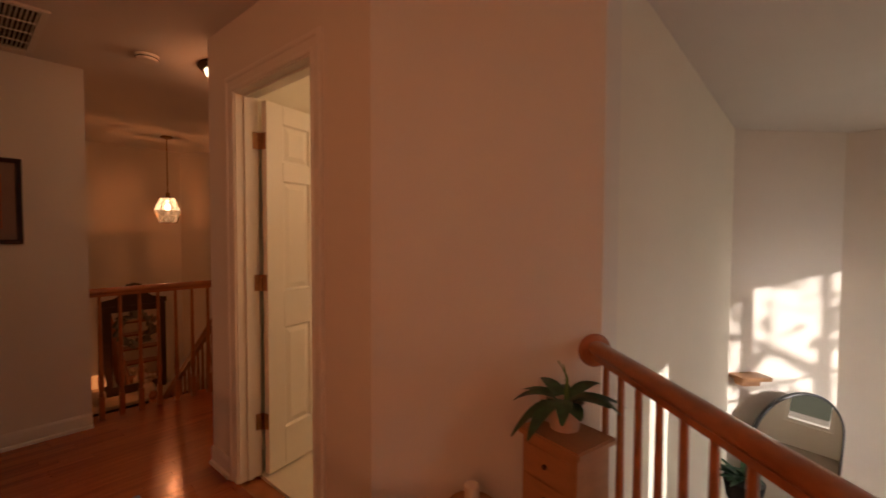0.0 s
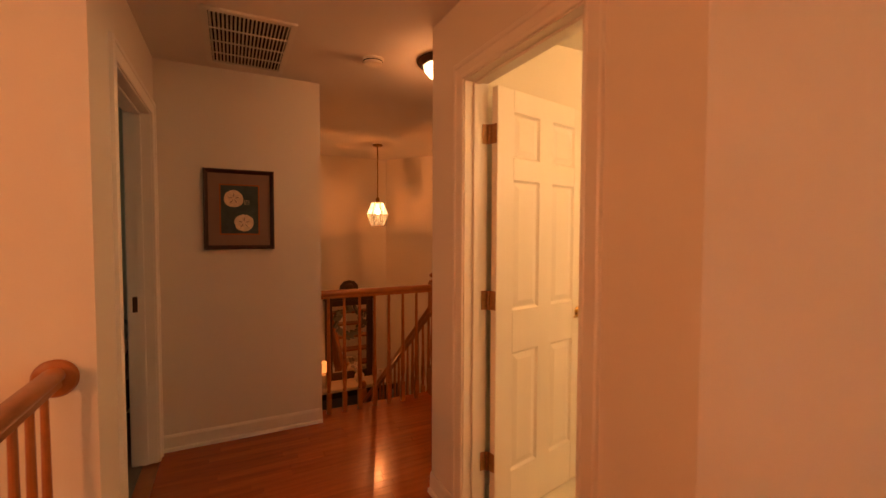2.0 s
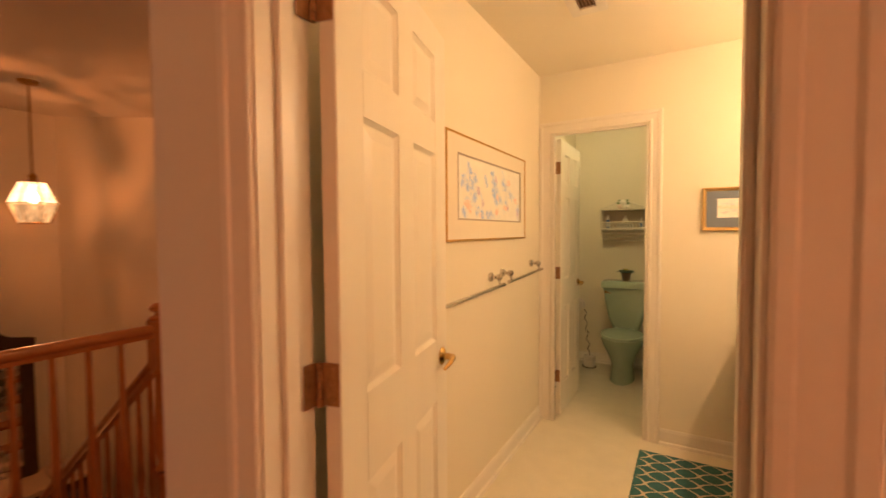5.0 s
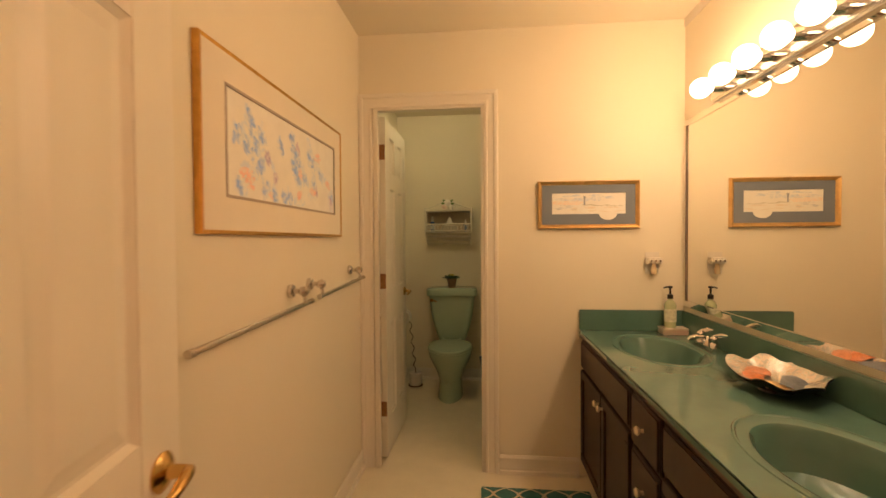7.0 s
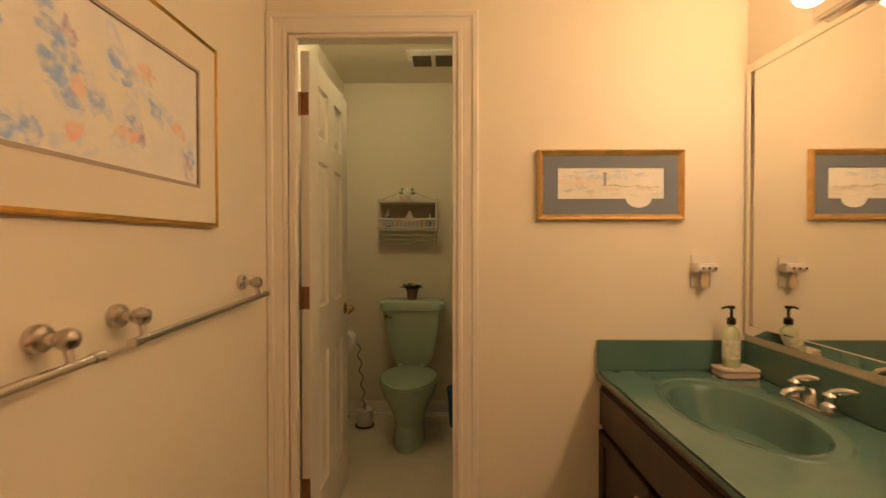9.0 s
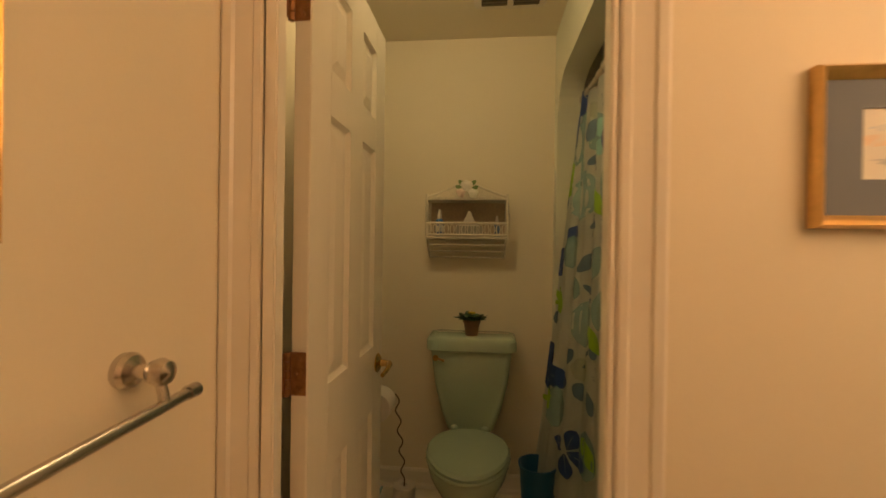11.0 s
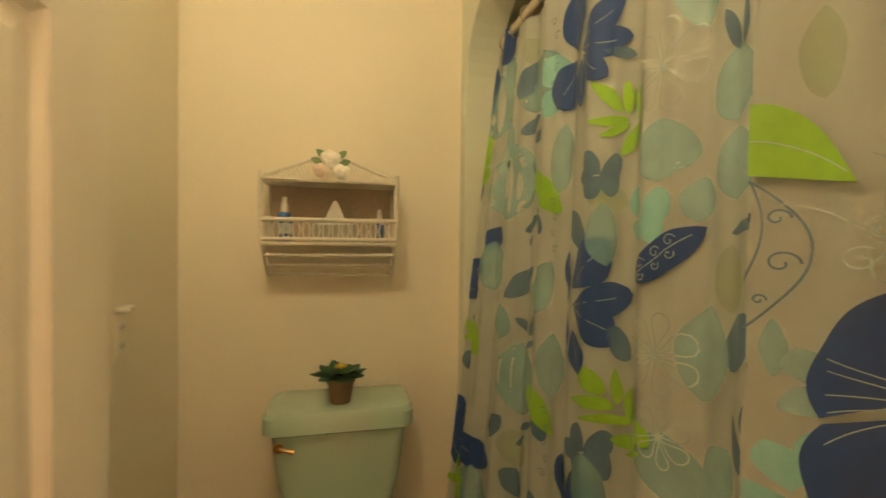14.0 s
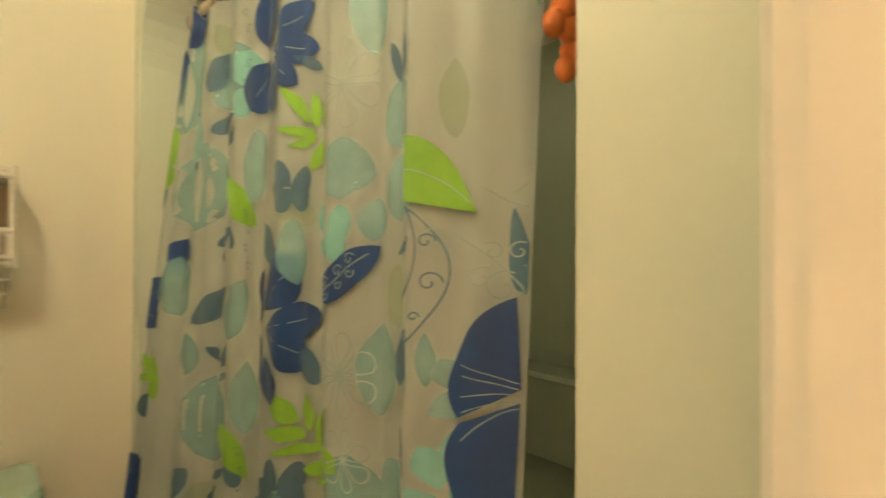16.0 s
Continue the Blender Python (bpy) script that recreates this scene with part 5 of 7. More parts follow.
bm = bmesh.new()
box(bm, -SW, SW, -SD, -0.002, -0.012, 0.0, 0.004)
part("lower_board", bm, M_WICKER, ws)
bm = bmesh.new()
box(bm, -SW - 0.006, SW + 0.006, -SD - 0.006, -0.002, 0.184, 0.198, 0.005)
part("upper_board", bm, M_WICKER, ws)
bm = bmesh.new()
box(bm, -SW, SW, -0.008, -0.002, 0.0, 0.184)
part("back_panel", bm, shade("wicker_back", (0.52, 0.42, 0.32), 0.7, vary=0.15, scale=80, grain=250, bump=0.4), ws)
for s in (-1, 1):
    wick("post", [(s * SW, -SD + 0.006, -0.015), (s * SW, -SD + 0.006, 0.215)], 0.007)
    wick("post", [(s * SW, -0.012, -0.015), (s * SW, -0.012, 0.215)], 0.007)
    wick("bracket", [(s * (SW - 0.005), -SD + 0.01, -0.012), (s * (SW - 0.008), -0.085, -0.075), (s * (SW - 0.01), -0.06, -0.105), (s * (SW - 0.01), -0.012, -0.110)], 0.006)
    wick("side_rail", [(s * SW, -SD + 0.006, 0.065), (s * SW, -0.012, 0.065)], 0.006)
for y, z in ((-0.120, -0.042), (-0.090, -0.076), (-0.060, -0.108)):
    wick("towel_rod", [(-SW + 0.006, y, z), (SW - 0.006, y, z)], 0.0048)
wick("front_rail", [(-SW, -SD + 0.004, 0.068), (SW, -SD + 0.004, 0.068)], 0.007)
wick("front_rail", [(-SW, -SD + 0.004, 0.008), (SW, -SD + 0.004, 0.008)], 0.006)
for k in range(14):
    x = -SW + 0.015 + k * (2 * SW - 0.03) / 13
    pts = [(x + 0.011 * math.sin(a * math.pi / 4), -SD + 0.004, 0.036 - 0.027 * math.cos(a * math.pi / 4)) for a in range(9)]
    wick("spindle_loop", pts, 0.0028)
def crest(f):
    return 0.203 + 0.080 * (1 - abs(2 * f - 1)) ** 1.15


arc = [(-SW + 2 * SW * k / 12, -SD + 0.02, crest(k / 12)) for k in range(13)]
wick("crest_rail", arc, 0.006)
for k in range(1, 34):
    f = k / 34
    x = -SW + 2 * SW * f
    wick("crest_spoke", [(x * 0.75, -SD + 0.02, 0.198), (x, -SD + 0.02, crest(f))], 0.0026)
M_ROSE = shade("cream_rose", (0.88, 0.84, 0.76), 0.6, vary=0.12, scale=50)
for (x, z, r), mat in (((0.0, 0.258, 0.033), M_ROSE), ((-0.030, 0.222, 0.026), shade("blush_rose", (0.84, 0.68, 0.58), 0.6)), ((0.032, 0.220, 0.028), M_ROSE)):
    bm = bmesh.new()
    for q in range(11):
        a, k = q * 2.4, 0.25 + 0.75 * q / 10
        ball(bm, x + r * 0.62 * k * math.cos(a), -SD - 0.004 - 0.012 * (1 - k), z + r * 0.62 * k * math.sin(a), r * 0.42, r * 0.22, r * 0.42, 8)
    tagged(part("rose", bm, mat, ws, "moulded cream rose"), kind="stuff")
for x, z, a in ((-0.045, 0.255, 2.8), (0.045, 0.252, 0.35), (-0.030, 0.272, 2.4), (0.035, 0.272, 0.7)):
    bm = bmesh.new()
    leaf_blade(bm, (x * 0.6, -SD - 0.004, z - 0.01), (math.cos(a), 0, math.sin(a)), (0, -1, 0), 0.034, 0.011, 0.0)
    part("rose_leaf", bm, shade("sage_leaf", (0.16, 0.26, 0.10), 0.6), ws, "green moulded leaf")

spray = thing("spray_bottle", "small blue spray bottle with a white cap", "bottle", (-1.215, TY1 - 0.085, 1.37))
bm = bmesh.new()
lathe(bm, [(0.0, 0), (0.021, 0), (0.022, 0.07), (0.020, 0.085), (0.013, 0.093), (0.0, 0.093)], None, 18)
part("body", bm, shade("blue_bottle", (0.03, 0.14, 0.42), 0.25, coat=0.4), spray)
bm = bmesh.new()
lathe(bm, [(0.0225, 0.025), (0.0225, 0.058)], None, 18)
part("label", bm, shade("pale_label", (0.55, 0.60, 0.62), 0.6, vary=0.3, scale=90), spray)
bm = bmesh.new()
lathe(bm, [(0.0, 0.093), (0.012, 0.093), (0.011, 0.118), (0.008, 0.124), (0.008, 0.142), (0.0, 0.143)], None, 14)
part("cap", bm, M_PLASTIC, spray)
tissue = thing("tissue_stack", "folded white tissues in the wicker shelf", "tissues", (-1.060, TY1 - 0.08, 1.37))
bm = bmesh.new()
box(bm, -0.07, 0.07, -0.045, 0.045, 0, 0.055, 0.004)
part("box", bm, shade("grey_carton", (0.50, 0.48, 0.42), 0.7), tissue)
bm = bmesh.new()
loft(bm, [([(-0.055, -0.012), (0.055, -0.016), (0.050, 0.012), (-0.052, 0.014)], 0, 0, 0.0555), ([(-0.032, -0.01), (0.026, -0.012), (0.024, 0.01), (-0.028, 0.012)], 0.004, 0, 0.082), ([(-0.005, -0.004), (0.005, -0.004), (0.004, 0.004), (-0.004, 0.004)], 0.002, 0.003, 0.135)])
part("tissue", bm, shade("tissue", (0.78, 0.74, 0.66), 0.9), tissue)
tube = thing("lotion_bottle", "small white and blue lotion bottle", "bottle", (-0.915, TY1 - 0.09, 1.37))
bm = bmesh.new()
lathe(bm, [(0.0, 0), (0.015, 0), (0.016, 0.06), (0.010, 0.072), (0.008, 0.076), (0.0, 0.076)], None, 16)
part("body", bm, shade("lotion_blue", (0.10, 0.20, 0.42), 0.3, vary=0.4, scale=50), tube)
bm = bmesh.new()
lathe(bm, [(0.0, 0.076), (0.009, 0.076), (0.006, 0.108), (0.0, 0.110)], None, 12)
part("cap", bm, M_PLASTIC, tube)

# paper holders and bin
M_TISSUE = shade("toilet_paper", (0.78, 0.73, 0.66), 0.95, vary=0.04, scale=30, grain=300, bump=0.3)


def paper_roll(bm, m, r=0.056, core=0.020, w=0.10):
    lathe(bm, [(core, -w / 2), (r - 0.003, -w / 2), (r, -w / 2 + 0.003), (r, w / 2 - 0.003), (r - 0.003, w / 2), (core, w / 2), (core, -w / 2)], m, 28)


holder = thing("paper_holder", "brass toilet paper holder with a white roll", "paper holder", (TLX, 5.70, 0.70))
bm = bmesh.new()
paper_roll(bm, Matrix.Translation((0.175, 0, 0)) @ pose(0, 0, 0, 90, 0, 0))
part("paper_roll", bm, M_TISSUE, holder, "white toilet paper roll")
bm = bmesh.new()
for s in (-1, 1):
    lathe(bm, [(0.0, 0), (0.020, 0), (0.018, 0.008), (0.008, 0.012), (0.008, 0.16), (0.012, 0.18), (0.0, 0.185)], Matrix.Translation((0, s * 0.062, 0)) @ pose(0, 0, 0, 0, 90, 0), 14)
cyl(bm, (0.175, -0.062, 0), (0.175, 0.062, 0), 0.008)
part("bracket", bm, M_BRASS, holder)
stand = thing("paper_stand", "wire stand with a spare paper roll on the floor", "paper stand", (-1.360, 6.17, 0))
bm = bmesh.new()
pts = [(0.062 * math.cos(a * math.pi / 10), 0.062 * math.sin(a * math.pi / 10), 0.012) for a in range(21)]
sweep(bm, pts, 0.004, 8)
sweep(bm, [(-0.062, 0, 0.012), (0, 0, 0.008), (0.062, 0, 0.012)], 0.003, 8)
sweep(bm, [(0.012 * math.sin(k * 0.9) * min(1, max(0, (k - 8) / 4)) - 0.0015 * max(0, k - 8), 0, 0.01 + 0.0145 * k) for k in range(40)], 0.0035, 8)
part("wire", bm, M_BRONZE, stand)
bm = bmesh.new()
paper_roll(bm, Matrix.Translation((0, 0, 0.07)), 0.055, 0.018, 0.105)
part("paper_roll", bm, M_TISSUE, stand, "white spare paper roll")
waste = thing("waste_bin", "small blue plastic waste bin", "waste bin", (-0.700, 6.20, 0))
M_BIN = shade("blue_plastic", (0.015, 0.12, 0.26), 0.3, vary=0.15, scale=12, coat=0.2)
bm = bmesh.new()
lathe(bm, [(0.0, 0.004), (0.074, 0.0), (0.090, 0.245), (0.096, 0.248), (0.096, 0.258), (0.088, 0.258), (0.084, 0.245), (0.070, 0.012), (0.0, 0.012)], None, 32)
part("body", bm, M_BIN, waste)

# exhaust fan, unseen lamp, outlet
fan = thing("exhaust_vent", "white bathroom exhaust vent with two dark grilles", "vent", (-0.875, 5.965, BC))
bm = bmesh.new()
loft(bm, [(rrect(0.165, 0.125, 0.03), 0, 0, 0.0), (rrect(0.165, 0.125, 0.03), 0, 0, -0.006), (rrect(0.150, 0.110, 0.03), 0, 0, -0.018)])
part("cover", bm, M_PLASTIC, fan)
for s in (-1, 1):
    # Dark plate painted for the shadow behind the louvres.
    bm = bmesh.new()
    box(bm, s * 0.072 - 0.058, s * 0.072 + 0.058, -0.080, 0.080, -0.0195, -0.0185)
    part("grille", bm, shade("grille_shadow", (0.06, 0.05, 0.04), 0.8), fan)
    # Louvres darker than the white cover.
    for k in range(8):
        bm = bmesh.new()
        box(bm, s * 0.072 - 0.058, s * 0.072 + 0.058, -0.075 + 0.02 * k, -0.067 + 0.02 * k, -0.022, -0.0197)
        part("louvre", bm, shade("dark_louvre", (0.16, 0.13, 0.09), 0.7) if k == 0 and s == -1 else bpy.data.materials["dark_louvre"], fan)
# Fixture never in view, added to carry the assumed toilet room light.
tlamp = thing("ceiling_light", "unseen round ceiling light assumed above the toilet room door", "ceiling light", (-1.20, 5.30, BC))
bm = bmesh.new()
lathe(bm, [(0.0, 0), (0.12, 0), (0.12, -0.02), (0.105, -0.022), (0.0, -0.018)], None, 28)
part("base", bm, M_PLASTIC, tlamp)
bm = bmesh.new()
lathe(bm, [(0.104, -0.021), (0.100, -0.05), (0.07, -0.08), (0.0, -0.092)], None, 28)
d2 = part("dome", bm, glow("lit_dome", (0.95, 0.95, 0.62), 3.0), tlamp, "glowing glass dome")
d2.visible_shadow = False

# tub
M_TUB = shade("green_tub", (0.50, 0.56, 0.44), 0.2, vary=0.04, coat=0.4, bump=0.0)
tub = thing("bathtub", "pale green bathtub with moulded surround", "bathtub")
bm = bmesh.new()
UX0, UX1, UY0, UY1 = TRX + 0.118, 0.300, FY1 + 0.025, TY1 - 0.002
box(bm, UX0, UX0 + 0.07, UY0, UY1, 0, 0.40, 0.012)
box(bm, UX1 - 0.08, UX1, UY0, UY1, 0, 0.40, 0.012)
box(bm, UX0 + 0.07, UX1 - 0.08, UY0, UY0 + 0.10, 0, 0.40, 0.012)
box(bm, UX0 + 0.07, UX1 - 0.08, UY1 - 0.10, UY1, 0, 0.40, 0.012)
box(bm, UX0 + 0.06, UX1 - 0.07, UY0 + 0.09, UY1 - 0.09, 0.02, 0.08)
part("basin", bm, M_TUB, tub)
for a in ((UX1 - 0.014, UX1 - 0.001, UY0 + 0.0145, UY1 - 0.0145), (UX0, UX1 - 0.001, UY0, UY0 + 0.014), (UX0, UX1 - 0.001, UY1 - 0.014, UY1)):
    bm = bmesh.new()
    box(bm, *a, 0.401, 2.05, 0.003)
    part("surround_panel", bm, M_TUB, tub, "pale green surround panel")
bm = bmesh.new()
loft(bm, [(rrect(0.050, 0.30, 0.045), UX1 - 0.062, 5.52, 0.80), (rrect(0.056, 0.32, 0.050), UX1 - 0.066, 5.52, 0.84), (rrect(0.058, 0.325, 0.052), UX1 - 0.068, 5.52, 1.02), (rrect(0.062, 0.335, 0.055), UX1 - 0.072, 5.52, 1.035), (rrect(0.060, 0.330, 0.055), UX1 - 0.070, 5.52, 1.05)])
part("soap_ledge", bm, M_TUB, tub, "moulded soap ledge")

# outlet on the wall beside the toilet
wo = thing("wall_outlet", "cream outlet plate with a small white plug", "outlet", (TLX, 6.02, 1.138))
bm = bmesh.new()
box(bm, 0.0, 0.005, -0.036, 0.036, -0.060, 0.060, 0.002)
part("plate", bm, M_BATHWALL, wo)
for dz in (-0.022, 0.022):
    bm = bmesh.new()
    box(bm, 0.005, 0.0075, -0.015, 0.015, dz - 0.014, dz + 0.014, 0.001)
    part("socket", bm, M_PLASTIC, wo)
    for dy in (-0.006, 0.006):
        bm = bmesh.new()
        box(bm, 0.0074, 0.0078, dy - 0.0012, dy + 0.0012, dz - 0.005, dz + 0.006)
        part("slot", bm, M_DARK, wo)
bm = bmesh.new()
box(bm, 0.0, 0.030, -0.018, 0.018, 0.061, 0.074, 0.003)
part("plug_top", bm, M_PLASTIC, wo, "small white plug-in cap")


# ---- shower curtain ----
CY_A, CZ_T, CZ_B, FOLD = 6.305, 2.035, 0.14, 5.285


def hem(z):
    """The free end of the curtain, which leans a little."""
    return 5.150 + 0.020 * (1.4 - z)


def drape(y, z):
    """Where the curtain hangs, across the room."""
    s = (CY_A - y) / 1.02
    if y > FOLD:
        ph = 2 * math.pi * (6.2 * s + 0.35 * math.sin(5.0 * s))
        x = -0.495 + 0.013 * math.sin(ph + 0.25 * math.sin(1.7 * z)) + 0.004 * math.sin(2.7 * ph + 1 + z)
        k = min(1.0, max(0.0, (y - FOLD) / 0.016))
        x = x * k + (1 - k) * (-0.541)
    else:
        u = (FOLD - y) / 0.130
        x = -0.540 + 0.088 * u + 0.005 * math.sin(u * 5.6 + 0.4) + 0.002 * math.sin(u * 15.7 + z)
    lean = max(0.0, (y - 5.90) / 0.40)
    return x - (CZ_T - z) * (0.012 + 0.105 * lean) + 0.004 * math.sin(3.1 * z + 9 * y)


curtain = thing("shower_curtain", "translucent shower curtain printed with blue and lime flowers", "shower curtain")
M_FILM = bpy.data.materials.new("translucent_vinyl")
M_FILM.use_nodes = True
fn, fk = M_FILM.node_tree.nodes, M_FILM.node_tree.links
fb = fn["Principled BSDF"]
fb.inputs["Base Color"].default_value = (0.655, 0.685, 0.63, 1)
fb.inputs["Roughness"].default_value = 0.32
tl, tr, m1, m2 = fn.new("ShaderNodeBsdfTranslucent"), fn.new("ShaderNodeBsdfTransparent"), fn.new("ShaderNodeMixShader"), fn.new("ShaderNodeMixShader")
tl.inputs[0].default_value = (0.60, 0.68, 0.60, 1)
m1.inputs[0].default_value = 0.35
m2.inputs[0].default_value = 0.26
nz, nr = fn.new("ShaderNodeTexNoise"), fn.new("ShaderNodeMapRange")
nz.inputs["Scale"].default_value = 9
nr.inputs["To Min"].default_value, nr.inputs["To Max"].default_value = 0.10, 0.26
fk.new(nz.outputs[0], nr.inputs["Value"])
fk.new(nr.outputs[0], m2.inputs[0])
fk.new(fb.outputs[0], m1.inputs[1])
fk.new(tl.outputs[0], m1.inputs[2])
fk.new(m1.outputs[0], m2.inputs[1])
fk.new(tr.outputs[0], m2.inputs[2])
fk.new(m2.outputs[0], fn["Material Output"].inputs[0])
bm = bmesh.new()
NYC, NZC = 300, 26
grid = []
for i in range(NYC + 1):
    column = []
    for j in range(NZC + 1):
        z = CZ_B + (CZ_T - CZ_B) * j / NZC
        y = CY_A + (hem(z) - CY_A) * i / NYC
        column.append(bm.verts.new((drape(y, z), y, z)))
    grid.append(column)
for i in range(NYC):
    for j in range(NZC):
        bm.faces.new((grid[i][j], grid[i + 1][j], grid[i + 1][j + 1], grid[i][j + 1]))
part("curtain_sheet", bm, M_FILM, curtain)


def ink(name, color, cover=1.0, rough=0.4):
    m = shade(name, color, rough, vary=0.18, scale=14, grain=80)
    m.node_tree.nodes["Principled BSDF"].inputs["Alpha"].default_value = cover
    return m


NAVY, LIME, SLATE = ink("navy_print", (0.022, 0.062, 0.22), 0.94), ink("lime_print", (0.26, 0.50, 0.03), 0.93), ink("slate_print", (0.10, 0.19, 0.29), 0.72)
AQUA, MIST, BRIGHT = ink("aqua_print", (0.34, 0.62, 0.60), 0.42), ink("mist_print", (0.34, 0.54, 0.53), 0.66), ink("bright_aqua_print", (0.32, 0.68, 0.64), 0.66)
PALE, LIMEPALE, KITE = ink("pale_print", (0.66, 0.80, 0.76), 0.6), ink("pale_lime_print", (0.34, 0.52, 0.08), 0.18), ink("blue_grey_print", (0.10, 0.22, 0.34), 0.66)
LAYER = [0.0]


def hold(y, z, flat):
    """Keeps a printed point on its own side of the fold."""
    return min(FOLD - 0.001, max(hem(z) + 0.001, y)) if flat else min(CY_A, max(FOLD + 0.002, y))


def petal(bm, y, z, ang, length, width, shape=0.75, nx=14, ny=8, off=0.0):
    """One printed petal that follows the folds; ang in degrees from +z towards the viewer's right (-y)."""
    a = radians(ang)
    dy, dz = -math.sin(a), math.cos(a)
    rows = []
    for i in range(nx + 1):
        s = i / nx
        w = width * math.sin(math.pi * s ** shape) ** 0.65 if 0 < s < 1 else 0.0006
        w *= 1 + 0.05 * math.sin(9 * s + 40 * y)
        row = []
        for j in range(ny + 1):
            q = (j / ny - 0.5) * 2 * w
            yy, zz = y + dy * length * s - dz * q, z + dz * length * s + dy * q
            yy = hold(yy, zz, y < FOLD)
            row.append(bm.verts.new((drape(yy, zz) - 0.0012 - LAYER[0] - off, yy, zz)))
        rows.append(row)
    for p, r in zip(rows, rows[1:]):
        for j in range(ny):
            bm.faces.new((p[j], p[j + 1], r[j + 1], r[j]))


def stroke(bm, pts, w=0.003):
    prev = None
    for k, (y, z) in enumerate(pts):
        n = pts[min(k + 1, len(pts) - 1)]
        b = pts[max(k - 1, 0)]
        t = Vector((n[0] - b[0], n[1] - b[1])).normalized() if n != b else Vector((1, 0))
        o = Vector((-t.y, t.x)) * w / 2
        cur = []
        for s in (-1, 1):
            yy = hold(y + s * o.x, z, pts[0][0] < FOLD)
            cur.append(bm.verts.new((drape(yy, z + s * o.y) - 0.0016 - LAYER[0], yy, z + s * o.y)))
        if prev:
            bm.faces.new((prev[0], prev[1], cur[1], cur[0]))
        prev = cur


def motif(name, mat, fill, label=""):
    LAYER[0] += 0.00004
    bm = bmesh.new()
    fill(bm)
    return part(name, bm, mat, curtain, label)


def printed(name, mat, shape, petals, veins=0):
    """Petals of (y, z, turn, length, half width) in one ink, with pale veins where asked."""
    if name == "printed_flower":
        motif(name, mat, lambda b: [petal(b, *p, shape, off=0.00003 * i) for i, p in enumerate(petals)])
    else:
        for p in petals:
            motif(name, mat, lambda b: petal(b, *p, shape))
    for y, z, ang, length, width in petals if veins else ():
        a = radians(ang)
        for side in range(-(veins // 2), veins // 2 + 1):
            motif("petal_vein", PALE, lambda b: stroke(b, [(y - math.sin(a) * length * s - math.cos(a) * width * 0.5 * side * math.sin(3 * s), z + math.cos(a) * length * s - math.sin(a) * width * 0.5 * side * math.sin(3 * s)) for s in (0.04, 0.15, 0.3, 0.45, 0.6, 0.72)], 0.0016))


def curl(y, z, r, turn, mat, w=0.003, flip=1):
    motif("printed_scroll", mat, lambda b: stroke(b, [(y - flip * r * (1 - k / 26) * math.cos(turn + k * 0.32), z + r * (1 - k / 26) * math.sin(turn + k * 0.32)) for k in range(22)], w))


# pale grounds first, then slate and lime, the navy blooms on top
printed("printed_ground", MIST, 0.9, [(5.477, 1.480, 2, 0.104, 0.064), (5.416, 1.411, 8, 0.069, 0.026)])
printed("printed_ground", MIST, 0.9, [(5.345, 1.546, -2, 0.105, 0.047), (5.342, 1.438, 1, 0.101, 0.045)])
printed("printed_ground", AQUA, 0.9, [(6.086, 1.443, -4, 0.243, 0.127), (6.191, 1.713, -10, 0.292, 0.145), (5.920, 1.745, -22, 0.162, 0.095)])
printed("printed_ground", AQUA, 0.9, [(6.003, 0.878, -1, 0.208, 0.088), (5.452, 0.958, -2, 0.110, 0.069), (5.946, 1.184, 28, 0.162, 0.047)])
printed("printed_ground", AQUA, 0.9, [(5.262, 1.223, -2, 0.068, 0.012), (5.380, 1.000, 22, 0.101, 0.038), (6.103, 1.074, 0, 0.120, 0.055)])
printed("printed_leaf", LIMEPALE, 0.9, [(5.347, 1.282, -2, 0.095, 0.034), (5.629, 1.441, 9, 0.051, 0.053), (5.993, 0.730, -17, 0.104, 0.062), (5.233, 1.539, -1, 0.103, 0.018), (6.037, 1.910, 57, 0.063, 0.052)])
printed("printed_petal", MIST, 1.3, [(5.228, 1.218, -24, 0.045, 0.018), (5.223, 1.188, -41, 0.035, 0.025)])
printed("printed_petal", BRIGHT, 1.3, [(5.243, 1.096, -26, 0.057, 0.021), (5.239, 1.104, 10, 0.070, 0.013), (5.248, 1.087, -117, 0.067, 0.024), (5.234, 1.087, 56, 0.031, 0.018)])
printed("printed_flower", BRIGHT, 1.2, [(5.509, 1.429, 68, 0.065, 0.029), (5.512, 1.424, 128, 0.057, 0.027), (5.520, 1.425, -41, 0.066, 0.027), (5.525, 1.420, -153, 0.040, 0.029)])
printed("printed_petal", BRIGHT, 1.0, [(5.891, 1.780, 16, 0.082, 0.065), (5.935, 1.734, 84, 0.109, 0.034)])
printed("printed_flower", SLATE, 1.3, [(5.653, 1.519, -42, 0.070, 0.022), (5.653, 1.519, 72, 0.062, 0.027), (5.653, 1.519, 130, 0.063, 0.026), (5.653, 1.515, -138, 0.054, 0.025), (5.664, 1.520, -91, 0.056, 0.016)])
printed("printed_leaf", SLATE, 0.9, [(5.680, 1.366, -51, 0.135, 0.032), (6.074, 1.211, 50, 0.151, 0.030), (5.343, 1.643, -23, 0.073, 0.011), (5.327, 1.640, 3, 0.064, 0.011)])
printed("printed_leaf", SLATE, 0.9, [(5.344, 1.203, 22, 0.093, 0.025), (5.308, 1.080, -20, 0.072, 0.011), (5.307, 1.132, 3, 0.042, 0.006), (5.350, 1.392, 74, 0.079, 0.008)])
